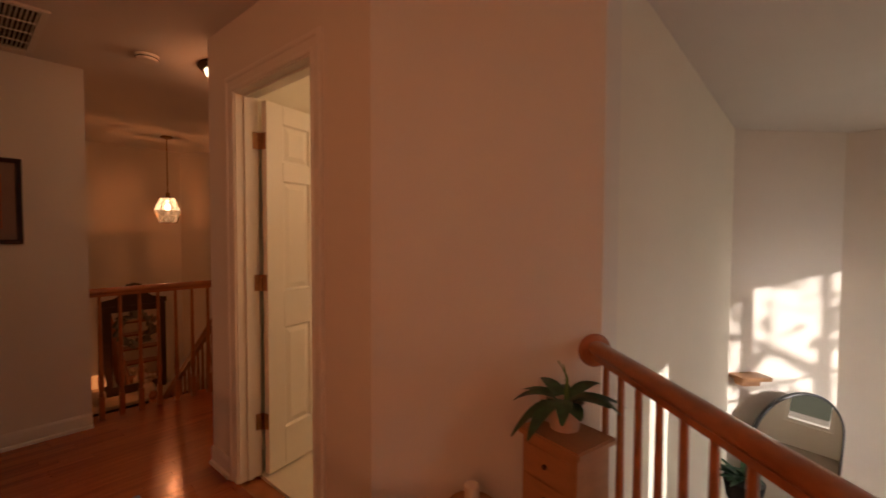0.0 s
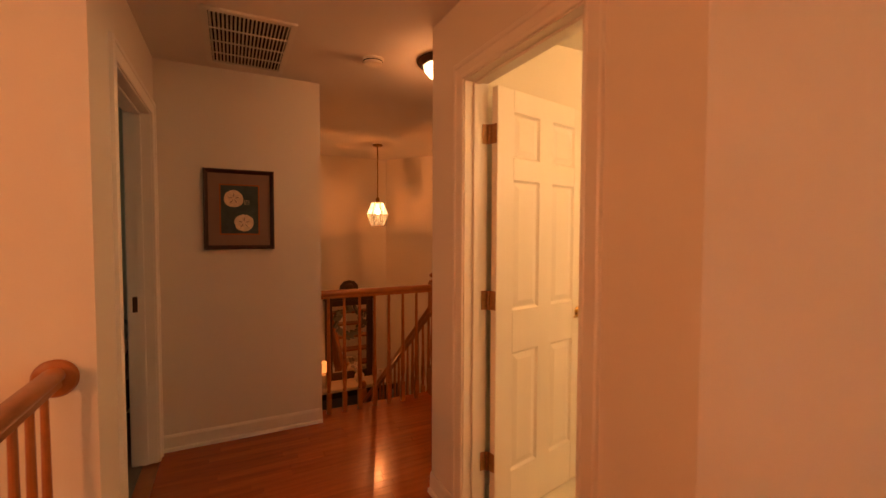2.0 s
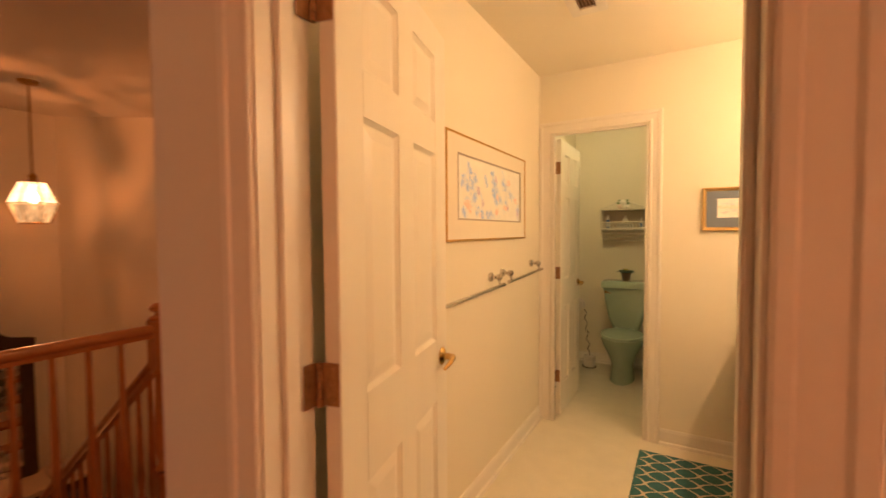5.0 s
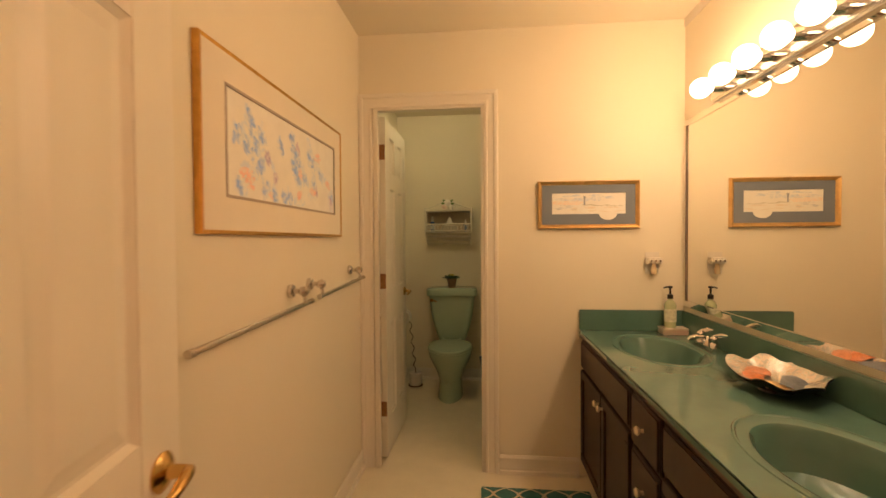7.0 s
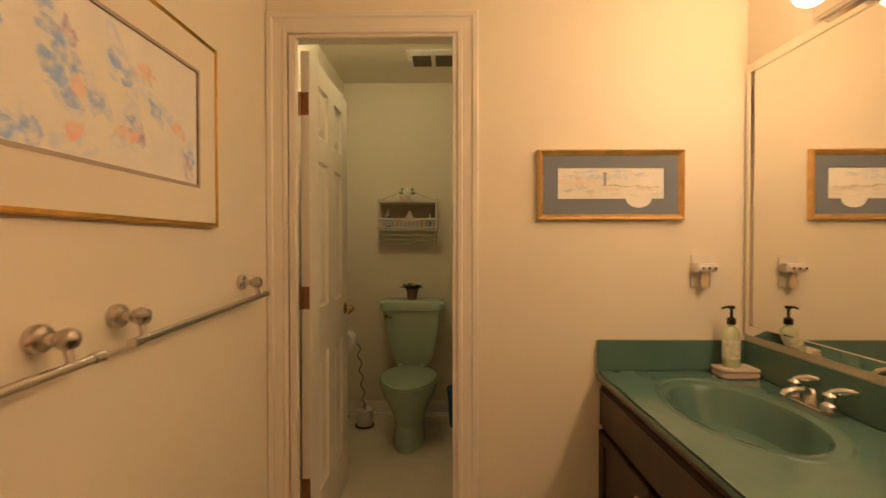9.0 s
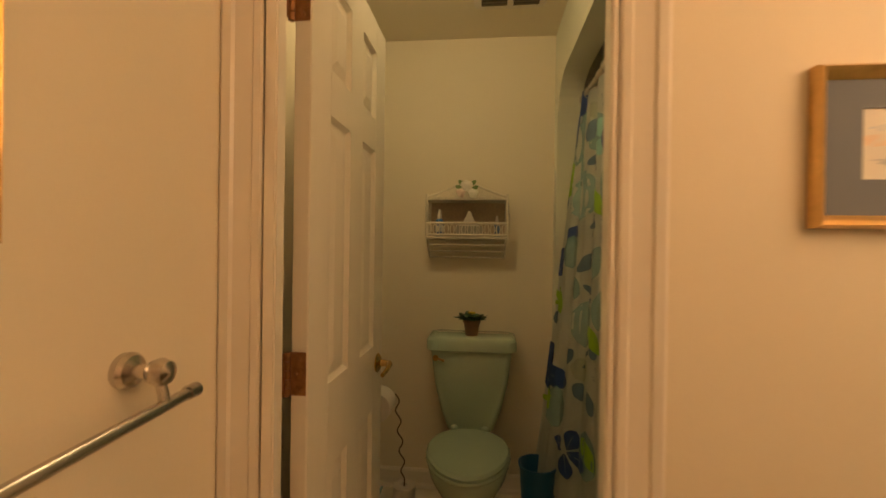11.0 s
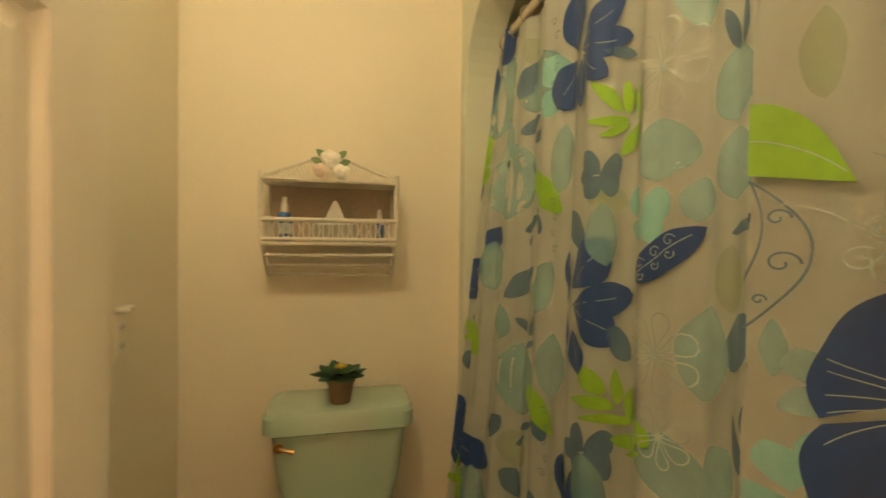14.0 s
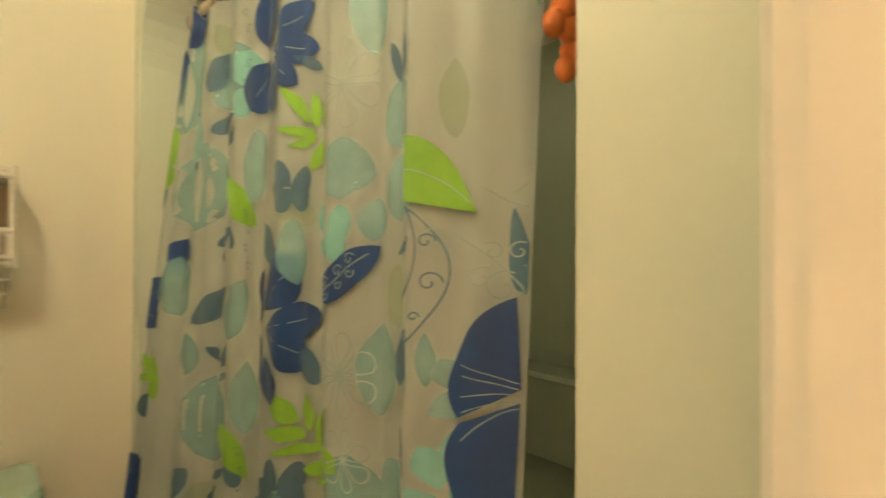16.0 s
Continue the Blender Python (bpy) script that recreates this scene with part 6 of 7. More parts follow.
printed("printed_flower", SLATE, 1.3, [(5.673, 0.932, -53, 0.062, 0.034), (5.673, 0.932, 48, 0.091, 0.022), (5.673, 0.927, 94, 0.065, 0.034), (5.673, 0.924, -146, 0.069, 0.030), (5.685, 0.927, -107, 0.079, 0.022)])
printed("printed_leaflet", SLATE, 0.8, [(5.963, 1.116, 27, 0.089, 0.013), (5.955, 1.120, 52, 0.039, 0.007), (5.996, 1.077, 67, 0.080, 0.009), (5.981, 1.123, -57, 0.058, 0.014), (5.921, 0.885, 49, 0.072, 0.012), (6.000, 0.839, 59, 0.099, 0.010), (6.009, 0.788, 46, 0.071, 0.009), (5.881, 0.856, -17, 0.069, 0.024)])
printed("printed_leaflet", SLATE, 0.8, [(6.018, 1.408, 60, 0.090, 0.016), (5.999, 1.367, 29, 0.037, 0.014), (5.905, 1.399, -30, 0.089, 0.018), (5.993, 1.662, 72, 0.080, 0.016), (6.041, 1.697, 68, 0.091, 0.021), (6.062, 1.803, 35, 0.112, 0.038)])
printed("printed_leaf", SLATE, 0.9, [(6.010, 0.642, 4, 0.080, 0.047), (5.768, 0.774, -18, 0.099, 0.015), (6.332, 1.794, 0, 0.233, 0.056), (6.328, 1.502, -12, 0.106, 0.048), (6.271, 0.935, -3, 0.066, 0.034)])
printed("printed_leaf", KITE, 0.55, [(5.154, 1.343, -7, 0.106, 0.013)])
printed("printed_leaflet", LIME, 0.8, [(5.597, 1.635, -45, 0.117, 0.014), (5.576, 1.623, -11, 0.068, 0.015), (5.531, 1.600, -18, 0.072, 0.018), (5.578, 1.611, -77, 0.116, 0.010), (5.577, 1.602, -91, 0.081, 0.011), (5.537, 1.594, -127, 0.077, 0.018)])
printed("printed_leaf", LIME, 0.8, [(5.976, 1.569, 129, 0.186, 0.038), (5.955, 0.981, 129, 0.149, 0.037)])
printed("printed_leaflet", LIME, 0.8, [(6.297, 1.637, -10, 0.125, 0.048), (6.282, 1.586, -50, 0.093, 0.038), (6.369, 1.649, 68, 0.075, 0.040)])
printed("printed_leaflet", LIME, 0.8, [(6.204, 0.998, -18, 0.137, 0.028), (6.237, 1.050, -97, 0.097, 0.011), (6.261, 1.060, -51, 0.075, 0.018)])
printed("printed_leaflet", LIME, 0.8, [(5.629, 1.072, -65, 0.103, 0.023), (5.592, 1.063, -7, 0.069, 0.021), (5.551, 1.040, 1, 0.070, 0.021), (5.600, 1.055, -102, 0.132, 0.014), (5.548, 1.047, -109, 0.153, 0.010), (5.510, 1.023, -111, 0.110, 0.014), (5.498, 1.015, -120, 0.076, 0.006), (5.483, 1.031, -49, 0.057, 0.019)])
printed("printed_flower", NAVY, 1.3, [(5.762, 1.817, -15, 0.177, 0.058), (5.737, 1.820, 75, 0.150, 0.038), (5.742, 1.816, 106, 0.174, 0.029), (5.778, 1.813, -139, 0.128, 0.064), (5.743, 1.794, 174, 0.113, 0.028), (5.736, 1.799, 131, 0.125, 0.026)], 1)
printed("printed_petal", SLATE, 1.2, [(5.652, 1.775, 118, 0.100, 0.011)])
printed("printed_flower", NAVY, 1.3, [(5.758, 1.234, -18, 0.129, 0.034), (5.763, 1.224, -171, 0.112, 0.029), (5.736, 1.275, 47, 0.158, 0.048), (5.730, 1.237, 76, 0.187, 0.034), (5.727, 1.232, 108, 0.141, 0.045), (5.730, 1.180, 157, 0.096, 0.034)], 1)
printed("printed_petal", SLATE, 1.0, [(5.629, 1.201, 116, 0.086, 0.031)])
printed("printed_leaf", NAVY, 0.9, [(5.531, 1.311, 55, 0.160, 0.030)])
printed("printed_flower", NAVY, 1.2, [(6.378, 1.280, 8, 0.116, 0.055), (6.390, 1.255, 77, 0.189, 0.041), (6.378, 1.229, 101, 0.150, 0.036)], 1)
printed("printed_flower", NAVY, 1.2, [(6.333, 0.712, 24, 0.138, 0.070), (6.327, 0.700, 95, 0.219, 0.051), (6.316, 0.681, 132, 0.099, 0.036)], 1)
printed("printed_leaf", NAVY, 0.9, [(6.190, 1.350, 29, 0.088, 0.035), (6.251, 1.999, 64, 0.113, 0.067), (6.323, 1.873, -2, 0.150, 0.043)])


def lobe(b, a0, a1, r0, r1, swell, y0, z0):
    """A broad printed lobe that fans out from one point of the flat end."""
    rim = []
    for k in range(25):
        t = k / 24
        a, r = radians(a0 + (a1 - a0) * t), (r0 + (r1 - r0) * t) * (1 + swell * math.sin(math.pi * t) + 0.025 * math.sin(9 * t))
        rim.append([b.verts.new((drape(yy, zz) - 0.0014 - LAYER[0], yy, zz)) for yy, zz in [(hold(y0 - math.sin(a) * r * q / 6, z0 + math.cos(a) * r * q / 6, True), z0 + math.cos(a) * r * q / 6) for q in range(1, 7)]])
    hub = b.verts.new((drape(y0, z0) - 0.0014 - LAYER[0], y0, z0))
    for p, r in zip(rim, rim[1:]):
        b.faces.new((hub, p[0], r[0]))
        for q in range(5):
            b.faces.new((p[q], p[q + 1], r[q + 1], r[q]))


motif("printed_flower", NAVY, lambda b: lobe(b, -121, -3, 0.080, 0.110, -0.15, 5.156, 1.229))
motif("printed_flower", NAVY, lambda b: lobe(b, -115, -178, 0.072, 0.205, 0.0, 5.157, 1.213))
for z0, z1, n in ((1.236, 1.256, 9), (1.229, 1.242, 8), (1.222, 1.212, 9), (1.214, 1.190, 7), (1.206, 1.150, 8)):
    motif("petal_vein", PALE, lambda b: stroke(b, [(5.158 + 0.070 * k / n, z0 + (z1 - z0) * (k / n) ** 1.4 + 0.003 * math.sin(3 * k / n)) for k in range(n)], 0.0013))

# the lower part, down to the tub
printed("printed_ground", AQUA, 0.9, [(5.93, 0.33, 5, 0.22, 0.075), (5.46, 0.62, -5, 0.20, 0.070), (5.35, 0.36, 8, 0.22, 0.060), (6.18, 0.45, 0, 0.20, 0.070), (5.22, 0.70, 0, 0.30, 0.055)])
printed("printed_leaflet", LIME, 0.8, [(5.60, 0.66, -60, 0.11, 0.026), (5.57, 0.64, -10, 0.08, 0.026), (5.53, 0.61, 5, 0.08, 0.026), (5.57, 0.62, -100, 0.13, 0.017), (5.49, 0.60, -110, 0.11, 0.018)])
printed("printed_leaflet", LIME, 0.8, [(6.22, 0.52, -18, 0.14, 0.032), (6.24, 0.56, -95, 0.09, 0.014), (5.96, 0.50, 130, 0.15, 0.042)])
printed("printed_flower", NAVY, 1.3, [(5.76, 0.74, -18, 0.13, 0.042), (5.76, 0.73, -170, 0.11, 0.036), (5.74, 0.77, 48, 0.15, 0.055), (5.73, 0.73, 76, 0.17, 0.042), (5.73, 0.73, 110, 0.14, 0.052)], 1)
printed("printed_flower", NAVY, 1.3, [(6.05, 0.40, 20, 0.11, 0.036), (6.05, 0.39, 95, 0.13, 0.040), (6.06, 0.38, 170, 0.11, 0.034), (6.07, 0.39, -80, 0.10, 0.034)], 1)
printed("printed_flower", NAVY, 1.3, [(5.46, 0.46, -30, 0.12, 0.036), (5.45, 0.46, 50, 0.13, 0.040), (5.45, 0.45, 130, 0.12, 0.040), (5.46, 0.45, -140, 0.11, 0.036)], 1)
printed("printed_leaf", SLATE, 0.9, [(5.36, 0.62, 30, 0.13, 0.036), (5.88, 0.62, -15, 0.10, 0.024), (6.12, 0.78, 40, 0.10, 0.030)])
printed("printed_ground", AQUA, 0.9, [(6.16, 1.22, -4, 0.16, 0.060), (5.86, 0.98, 6, 0.17, 0.050), (5.63, 1.33, -6, 0.13, 0.040), (5.84, 1.50, 4, 0.17, 0.045), (5.40, 1.14, 8, 0.15, 0.045), (5.66, 0.78, -5, 0.15, 0.050), (6.12, 1.60, 6, 0.16, 0.050), (5.40, 1.70, -8, 0.15, 0.035)])
# pale outlined blooms
for y, z, size in ((5.465, 1.665, 0.075), (5.47, 1.195, 0.070), (5.46, 1.06, 0.05)):
    for k in range(7):
        a = k * 2 * math.pi / 7 + 0.2
        motif("printed_line_petal", PALE, lambda b: stroke(b, [(y - size * s * math.sin(a + 0.34 * math.sin(2 * math.pi * s0)), z + size * s * math.cos(a + 0.34 * math.sin(2 * math.pi * s0))) for s0 in [q / 12 for q in range(13)] for s in (math.sin(math.pi * s0),)], 0.0022))
for k in range(16):
    a = k * math.pi / 8
    motif("printed_stamen", PALE, lambda b: stroke(b, [(5.47 - 0.045 * s * math.sin(a), 1.19 + 0.028 * s * math.cos(a)) for s in (0.15, 0.5, 1.0)], 0.0014))
# swirls inside the navy leaf and down the folds
for d in (0.035, 0.07, 0.105):
    curl(5.531 - 0.82 * d, 1.311 + 0.57 * d + 0.012, 0.011, 0.5, PALE, 0.0016)
    curl(5.531 - 0.82 * d, 1.311 + 0.57 * d - 0.010, 0.009, 2.5, PALE, 0.0016, -1)
motif("petal_vein", PALE, lambda b: stroke(b, [(5.531 - 0.131 * k / 8, 1.311 + 0.092 * k / 8) for k in range(8)], 0.0016))
for y, z in ((5.86, 1.40), (5.87, 0.86), (5.87, 1.86)):
    for k in range(5):
        curl(y - 0.012 * (k % 2), z - 0.040 * k + 0.08, 0.012, 0.4, SLATE, 0.0018, 1 if k % 2 else -1)
# half leaf and scrolls of the flat end
def half_leaf(b):
    prev = None
    for k in range(17):
        s = k / 16
        y = FOLD - 0.001 - 0.083 * s
        top, low = 1.544 - 0.100 * s ** 2.1, 1.459 - 0.016 * s
        cur = [b.verts.new((drape(y, z) - 0.0014 - LAYER[0], y, z)) for z in [low + (top - low) * q / 5 for q in range(6)]]
        if prev:
            for q in range(5):
                b.faces.new((prev[q], prev[q + 1], cur[q + 1], cur[q]))
        prev = cur


motif("printed_leaf", LIME, half_leaf)
motif("petal_vein", PALE, lambda b: stroke(b, [(5.283 - 0.075 * k / 10, 1.500 - 0.045 * (k / 10) ** 1.6) for k in range(11)], 0.0014))
motif("printed_scroll", SLATE, lambda b: stroke(b, [(5.283 - 0.050 * math.sin(math.pi * (k / 20) ** 0.9), 1.452 - 0.175 * k / 20) for k in range(21)], 0.0026))
motif("printed_scroll", SLATE, lambda b: stroke(b, [(5.281 - 0.010 * math.sin(5 * k / 20), 1.450 - 0.165 * k / 20) for k in range(21)], 0.0022))
for y, z, r in ((5.259, 1.408, 0.011), (5.255, 1.356, 0.015), (5.272, 1.312, 0.007)):
    curl(y, z, r, 0.0, SLATE, 0.0024)
for y, z, r, f in ((5.174, 1.351, 0.022, 1), (5.145, 1.366, 0.014, -1), (5.196, 1.362, 0.015, 1), (5.185, 1.395, 0.012, -1), (5.158, 1.396, 0.012, 1)):
    curl(y, z, r, 1.0, PALE, 0.0018, f)
motif("printed_stem", PALE, lambda b: stroke(b, [(5.262 - 0.125 * k / 14, 1.424 - 0.095 * (k / 14) ** 1.9) for k in range(15)], 0.0018))
motif("printed_stem", PALE, lambda b: stroke(b, [(5.192 - 0.062 * k / 10, 1.472 - 0.022 * math.sin(k / 10 * 2.2)) for k in range(11)], 0.0018))
motif("printed_stem", PALE, lambda b: stroke(b, [(5.165 - 0.026 * k / 8, 1.466 + 0.030 * (k / 8) ** 1.5) for k in range(9)], 0.0014))

rod = thing("curtain_rod", "ivory shower curtain rod across the tub alcove", "curtain rod")
bm = bmesh.new()
cyl(bm, (-0.497, A0, 2.065), (-0.497, A1, 2.065), 0.0125, seg=16)
for y, s in ((A0, 1), (A1, -1)):
    cyl(bm, (-0.497, y, 2.065), (-0.497, y + s * 0.012, 2.065), 0.024, seg=20)
part("rod", bm, shade("ivory_enamel", (0.66, 0.58, 0.44), 0.35), rod)
for k in range(12):
    y = CY_A - 0.05 - k * 0.100
    if y > 5.10:
        bm = bmesh.new()
        pts = [(drape(y, 2.03) * 0.4 - 0.497 * 0.6 + 0.021 * math.sin(a * math.pi / 6), y, 2.058 + 0.026 * math.cos(a * math.pi / 6)) for a in range(13)]
        sweep(bm, pts, 0.0022, 6)
        part("curtain_ring", bm, M_CHROME, rod, "thin metal curtain ring")

toy = thing("hanging_bath_toy", "green and orange soft toy hanging from the rod", "bath toy", (-0.492, 5.085, -0.022))
bm = bmesh.new()
cyl(bm, (0, 0, 1.80), (-0.005, 0, 2.077), 0.002, seg=6)
part("string", bm, M_PLASTIC, toy)
rng = random.Random(9)
bm = bmesh.new()
for k in range(14):
    a = k * 2.4
    leaf_blade(bm, (0, 0, 1.79), (0.5 * math.cos(a), 0.5 * math.sin(a), -0.8), (math.cos(a + 1.5), math.sin(a + 1.5), 0.2), 0.09, 0.02, 0.01)
ball(bm, 0, 0, 1.74, 0.035, 0.035, 0.06, 12)
part("green_tuft", bm, shade("green_felt", (0.06, 0.26, 0.03), 0.8, vary=0.3, scale=40), toy)
M_ORANGE = shade("orange_felt", (0.62, 0.17, 0.02), 0.7, vary=0.2, scale=40)
for dx, z0 in ((0.0, 1.612), (-0.022, 1.650)):
    bm = bmesh.new()
    for k in range(6):
        ball(bm, dx + 0.006 * math.sin(2.3 * k + dx * 50), 0.004 * math.cos(1.9 * k), z0 + 0.018 * k, 0.012 + 0.003 * (k % 3), 0.012 + 0.002 * (k % 2), 0.015, 10)
    tagged(part("orange_fringe", bm, M_ORANGE, toy, "knobbly orange felt fringe"), kind="stuff")

# ---- hall and landing things ----
M_PINE = shade("honey_pine", (0.42, 0.20, 0.075), 0.4, vary=0.2, scale=6, grain=60, axis=(1, 1, 5), coat=0.2)
chest = thing("small_chest", "small honey pine chest of drawers by the railing", "chest", (0.345, 2.560, 0), -14)
bm = bmesh.new()
box(bm, 0.012, 0.225, 0.012, 0.175, 0.03, 0.665, 0.003)
for x in (0.02, 0.19):
    for y in (0.02, 0.145):
        box(bm, x, x + 0.03, y, y + 0.03, 0, 0.03)
part("body", bm, M_PINE, chest)
bm = bmesh.new()
box(bm, 0, 0.240, 0, 0.190, 0.666, 0.690, 0.005)
part("top", bm, M_PINE, chest)
for k in range(6):
    z = 0.045 + k * 0.102
    bm = bmesh.new()
    box(bm, 0.022, 0.215, 0.004, 0.012, z, z + 0.094, 0.003)
    dr = part("drawer", bm, M_PINE, chest)
    bm = bmesh.new()
    ball(bm, 0.118, -0.004, z + 0.047, 0.008, 0.009, 0.008, 10)
    part("knob", bm, M_BRONZE, dr, "small dark knob")
pot = thing("potted_orchid", "broad-leaved green plant in a pale pot on the chest", "potted plant", (0.47, 2.645, 0.69))
bm = bmesh.new()
lathe(bm, [(0.0, 0), (0.045, 0), (0.058, 0.075), (0.062, 0.078), (0.062, 0.09), (0.055, 0.09), (0.052, 0.078), (0.0, 0.074)], None, 24)
part("pot", bm, shade("pale_ceramic", (0.62, 0.44, 0.32), 0.4, vary=0.1, coat=0.2), pot)
rng = random.Random(2)
for k in range(13):
    a = k * 2.399 + 0.3
    up = 0.9 - 0.05 * k
    bm = bmesh.new()
    leaf_blade(bm, (0, 0, 0.08), (math.cos(a), math.sin(a), max(0.15, up)), (0, 0, 1), rng.uniform(0.16, 0.23), 0.030, rng.uniform(0.05, 0.17), 8)
    part("leaf", bm, M_LEAF, pot)
for k in range(2):
    bm = bmesh.new()
    sweep(bm, [(0.01 * k, 0, 0.08), (0.0, 0.01 + 0.01 * k, 0.16), (-0.015 - 0.02 * k, 0.02, 0.20 + 0.01 * k)], [0.004, 0.003, 0.002], 6)
    part("stem", bm, shade("green_stem", (0.12, 0.22, 0.05), 0.6), pot)
cream_box = thing("trinket_box", "plain cream trinket box on the pine chest", "box", (0.372, 2.650, 0.690), -14)
bm = bmesh.new()
box(bm, 0, 0.085, 0, 0.070, 0, 0.075, 0.006)
part("body", bm, shade("cream_card", (0.66, 0.52, 0.42), 0.7, vary=0.08), cream_box)
bm = bmesh.new()
box(bm, -0.003, 0.088, -0.003, 0.073, 0.0755, 0.098, 0.005)
part("lid", bm, bpy.data.materials["cream_card"], cream_box)
candle = thing("pillar_candle", "cream pillar candle on a low wooden stool", "candle", (0.215, 2.485, 0.40))
bm = bmesh.new()
lathe(bm, [(0.0, 0), (0.026, 0), (0.026, 0.07), (0.020, 0.074), (0.0, 0.070)], None, 20)
part("wax", bm, shade("cream_wax", (0.72, 0.58, 0.42), 0.5), candle)
stool = thing("low_stool", "low pine stool beside the chest", "stool", (0.215, 2.485, 0))
bm = bmesh.new()
lathe(bm, [(0.0, 0.38), (0.085, 0.38), (0.09, 0.39), (0.085, 0.40), (0.0, 0.40)], None, 28)
part("seat", bm, M_PINE, stool)
for k in range(3):
    a = 2.1 * k
    bm = bmesh.new()
    cyl(bm, (0.085 * math.cos(a), 0.085 * math.sin(a), 0), (0.05 * math.cos(a), 0.05 * math.sin(a), 0.385), 0.012)
    part("leg", bm, M_PINE, stool)
hrug = thing("hall_mat", "grey blue woven mat on the oak floor", "mat", (-1.41, 1.20, 0), 0)
bm = bmesh.new()
box(bm, -0.04, 0.62, 0.10, 0.74, 0.001, 0.010, 0.003)
part("weave", bm, shade("grey_weave", (0.16, 0.16, 0.17), 0.95, vary=0.25, scale=60, grain=400, bump=0.4), hrug)

# dresser with a crested mirror in the foyer
dresser = thing("console_table", "pale topped dark console table in the foyer", "console table", (-5.395, 2.85, FOY))
bm = bmesh.new()
box(bm, 0, 0.44, -0.62, 0.62, 0.885, 0.925, 0.006)
part("top", bm, shade("pale_stone_top", (0.55, 0.42, 0.30), 0.35, vary=0.1, scale=9), dresser)
bm = bmesh.new()
box(bm, 0.01, 0.40, -0.58, 0.58, 0.80, 0.884)
part("apron", bm, M_DARK, dresser, "black apron under the top")
bm = bmesh.new()
box(bm, 0.02, 0.36, -0.50, 0.50, 0.10, 0.80, 0.004)
part("body", bm, shade("grey_painted_wood", (0.085, 0.075, 0.07), 0.6, vary=0.2, scale=5), dresser)
for y in (-0.58, 0.53):
    for x in (0.01, 0.35):
        bm = bmesh.new()
        box(bm, x, x + 0.05, y, y + 0.05, 0, 0.80, 0.004)
        part("leg", bm, M_DARK, dresser)
cm = thing("crested_mirror", "dark carved wooden mirror standing on the console table", "mirror", (-5.36, 2.84, FOY + 0.925))
M_CARVED = shade("carved_walnut", (0.055, 0.026, 0.014), 0.45, vary=0.3, scale=30, grain=90, bump=0.3)
bm = bmesh.new()
prism(bm, [(-0.33, 0), (0.33, 0), (0.33, 1.10), (0.35, 1.10), (0.35, 1.16), (0.20, 1.19), (0.13, 1.24), (0.12, 1.30), (0.07, 1.355), (0, 1.37), (-0.07, 1.355), (-0.12, 1.30), (-0.13, 1.24), (-0.20, 1.19), (-0.35, 1.16), (-0.35, 1.10), (-0.33, 1.10)], 0.0, 0.035, EAST.copy())
part("frame", bm, M_CARVED, cm)
bm = bmesh.new()
box(bm, 0.036, 0.040, -0.24, 0.24, 0.10, 1.02)
part("glass", bm, M_MIRROR, cm)
for a in ((-0.33, -0.24, 0.0, 1.10), (0.24, 0.33, 0.0, 1.10), (-0.24, 0.24, 0.0, 0.10), (-0.24, 0.24, 1.02, 1.10)):
    bm = bmesh.new()
    box(bm, 0.0355, 0.060, *a, 0.008)
    part("moulding", bm, M_CARVED, cm)
bm = bmesh.new()
ball(bm, 0.05, 0, 1.28, 0.025, 0.055, 0.05, 14)
part("crest_boss", bm, M_CARVED, cm)
wreath = thing("mirror_wreath", "pale leafy wreath hung over the carved mirror", "wreath", (-5.285, 2.84, FOY + 1.72))
rng = random.Random(8)
bm = bmesh.new()
for k in range(70):
    a = rng.uniform(0, 2 * math.pi)
    r = 0.17 + rng.uniform(-0.035, 0.035)
    w = Vector((rng.uniform(0, 0.6), math.cos(a + 1.2 + rng.uniform(-0.6, 0.6)), math.sin(a + 1.2)))
    leaf_blade(bm, (rng.uniform(0, 0.02), r * math.cos(a), r * math.sin(a)), w, (1, 0, 0), 0.075, 0.016, 0.0, 4)
tagged(part("foliage", bm, shade("dusty_foliage", (0.20, 0.20, 0.16), 0.8, vary=0.3), wreath), kind="stuff")
tl2 = thing("table_lamp", "small lit lamp with an amber shade on the console", "table lamp", (-5.10, 2.42, FOY + 0.925))
bm = bmesh.new()
lathe(bm, [(0.0, 0), (0.05, 0), (0.045, 0.02), (0.07, 0.06), (0.075, 0.12), (0.05, 0.18), (0.015, 0.20), (0.012, 0.22), (0.0, 0.22)], None, 24)
part("base", bm, shade("cream_ceramic", (0.62, 0.50, 0.38), 0.3, coat=0.4), tl2)
bm = bmesh.new()
lathe(bm, [(0.080, 0.22), (0.060, 0.345)], None, 24)
sh = part("shade", bm, glow("amber_shade", (1.0, 0.32, 0.08), 1.2), tl2, "glowing amber lampshade")
sh.visible_shadow = False
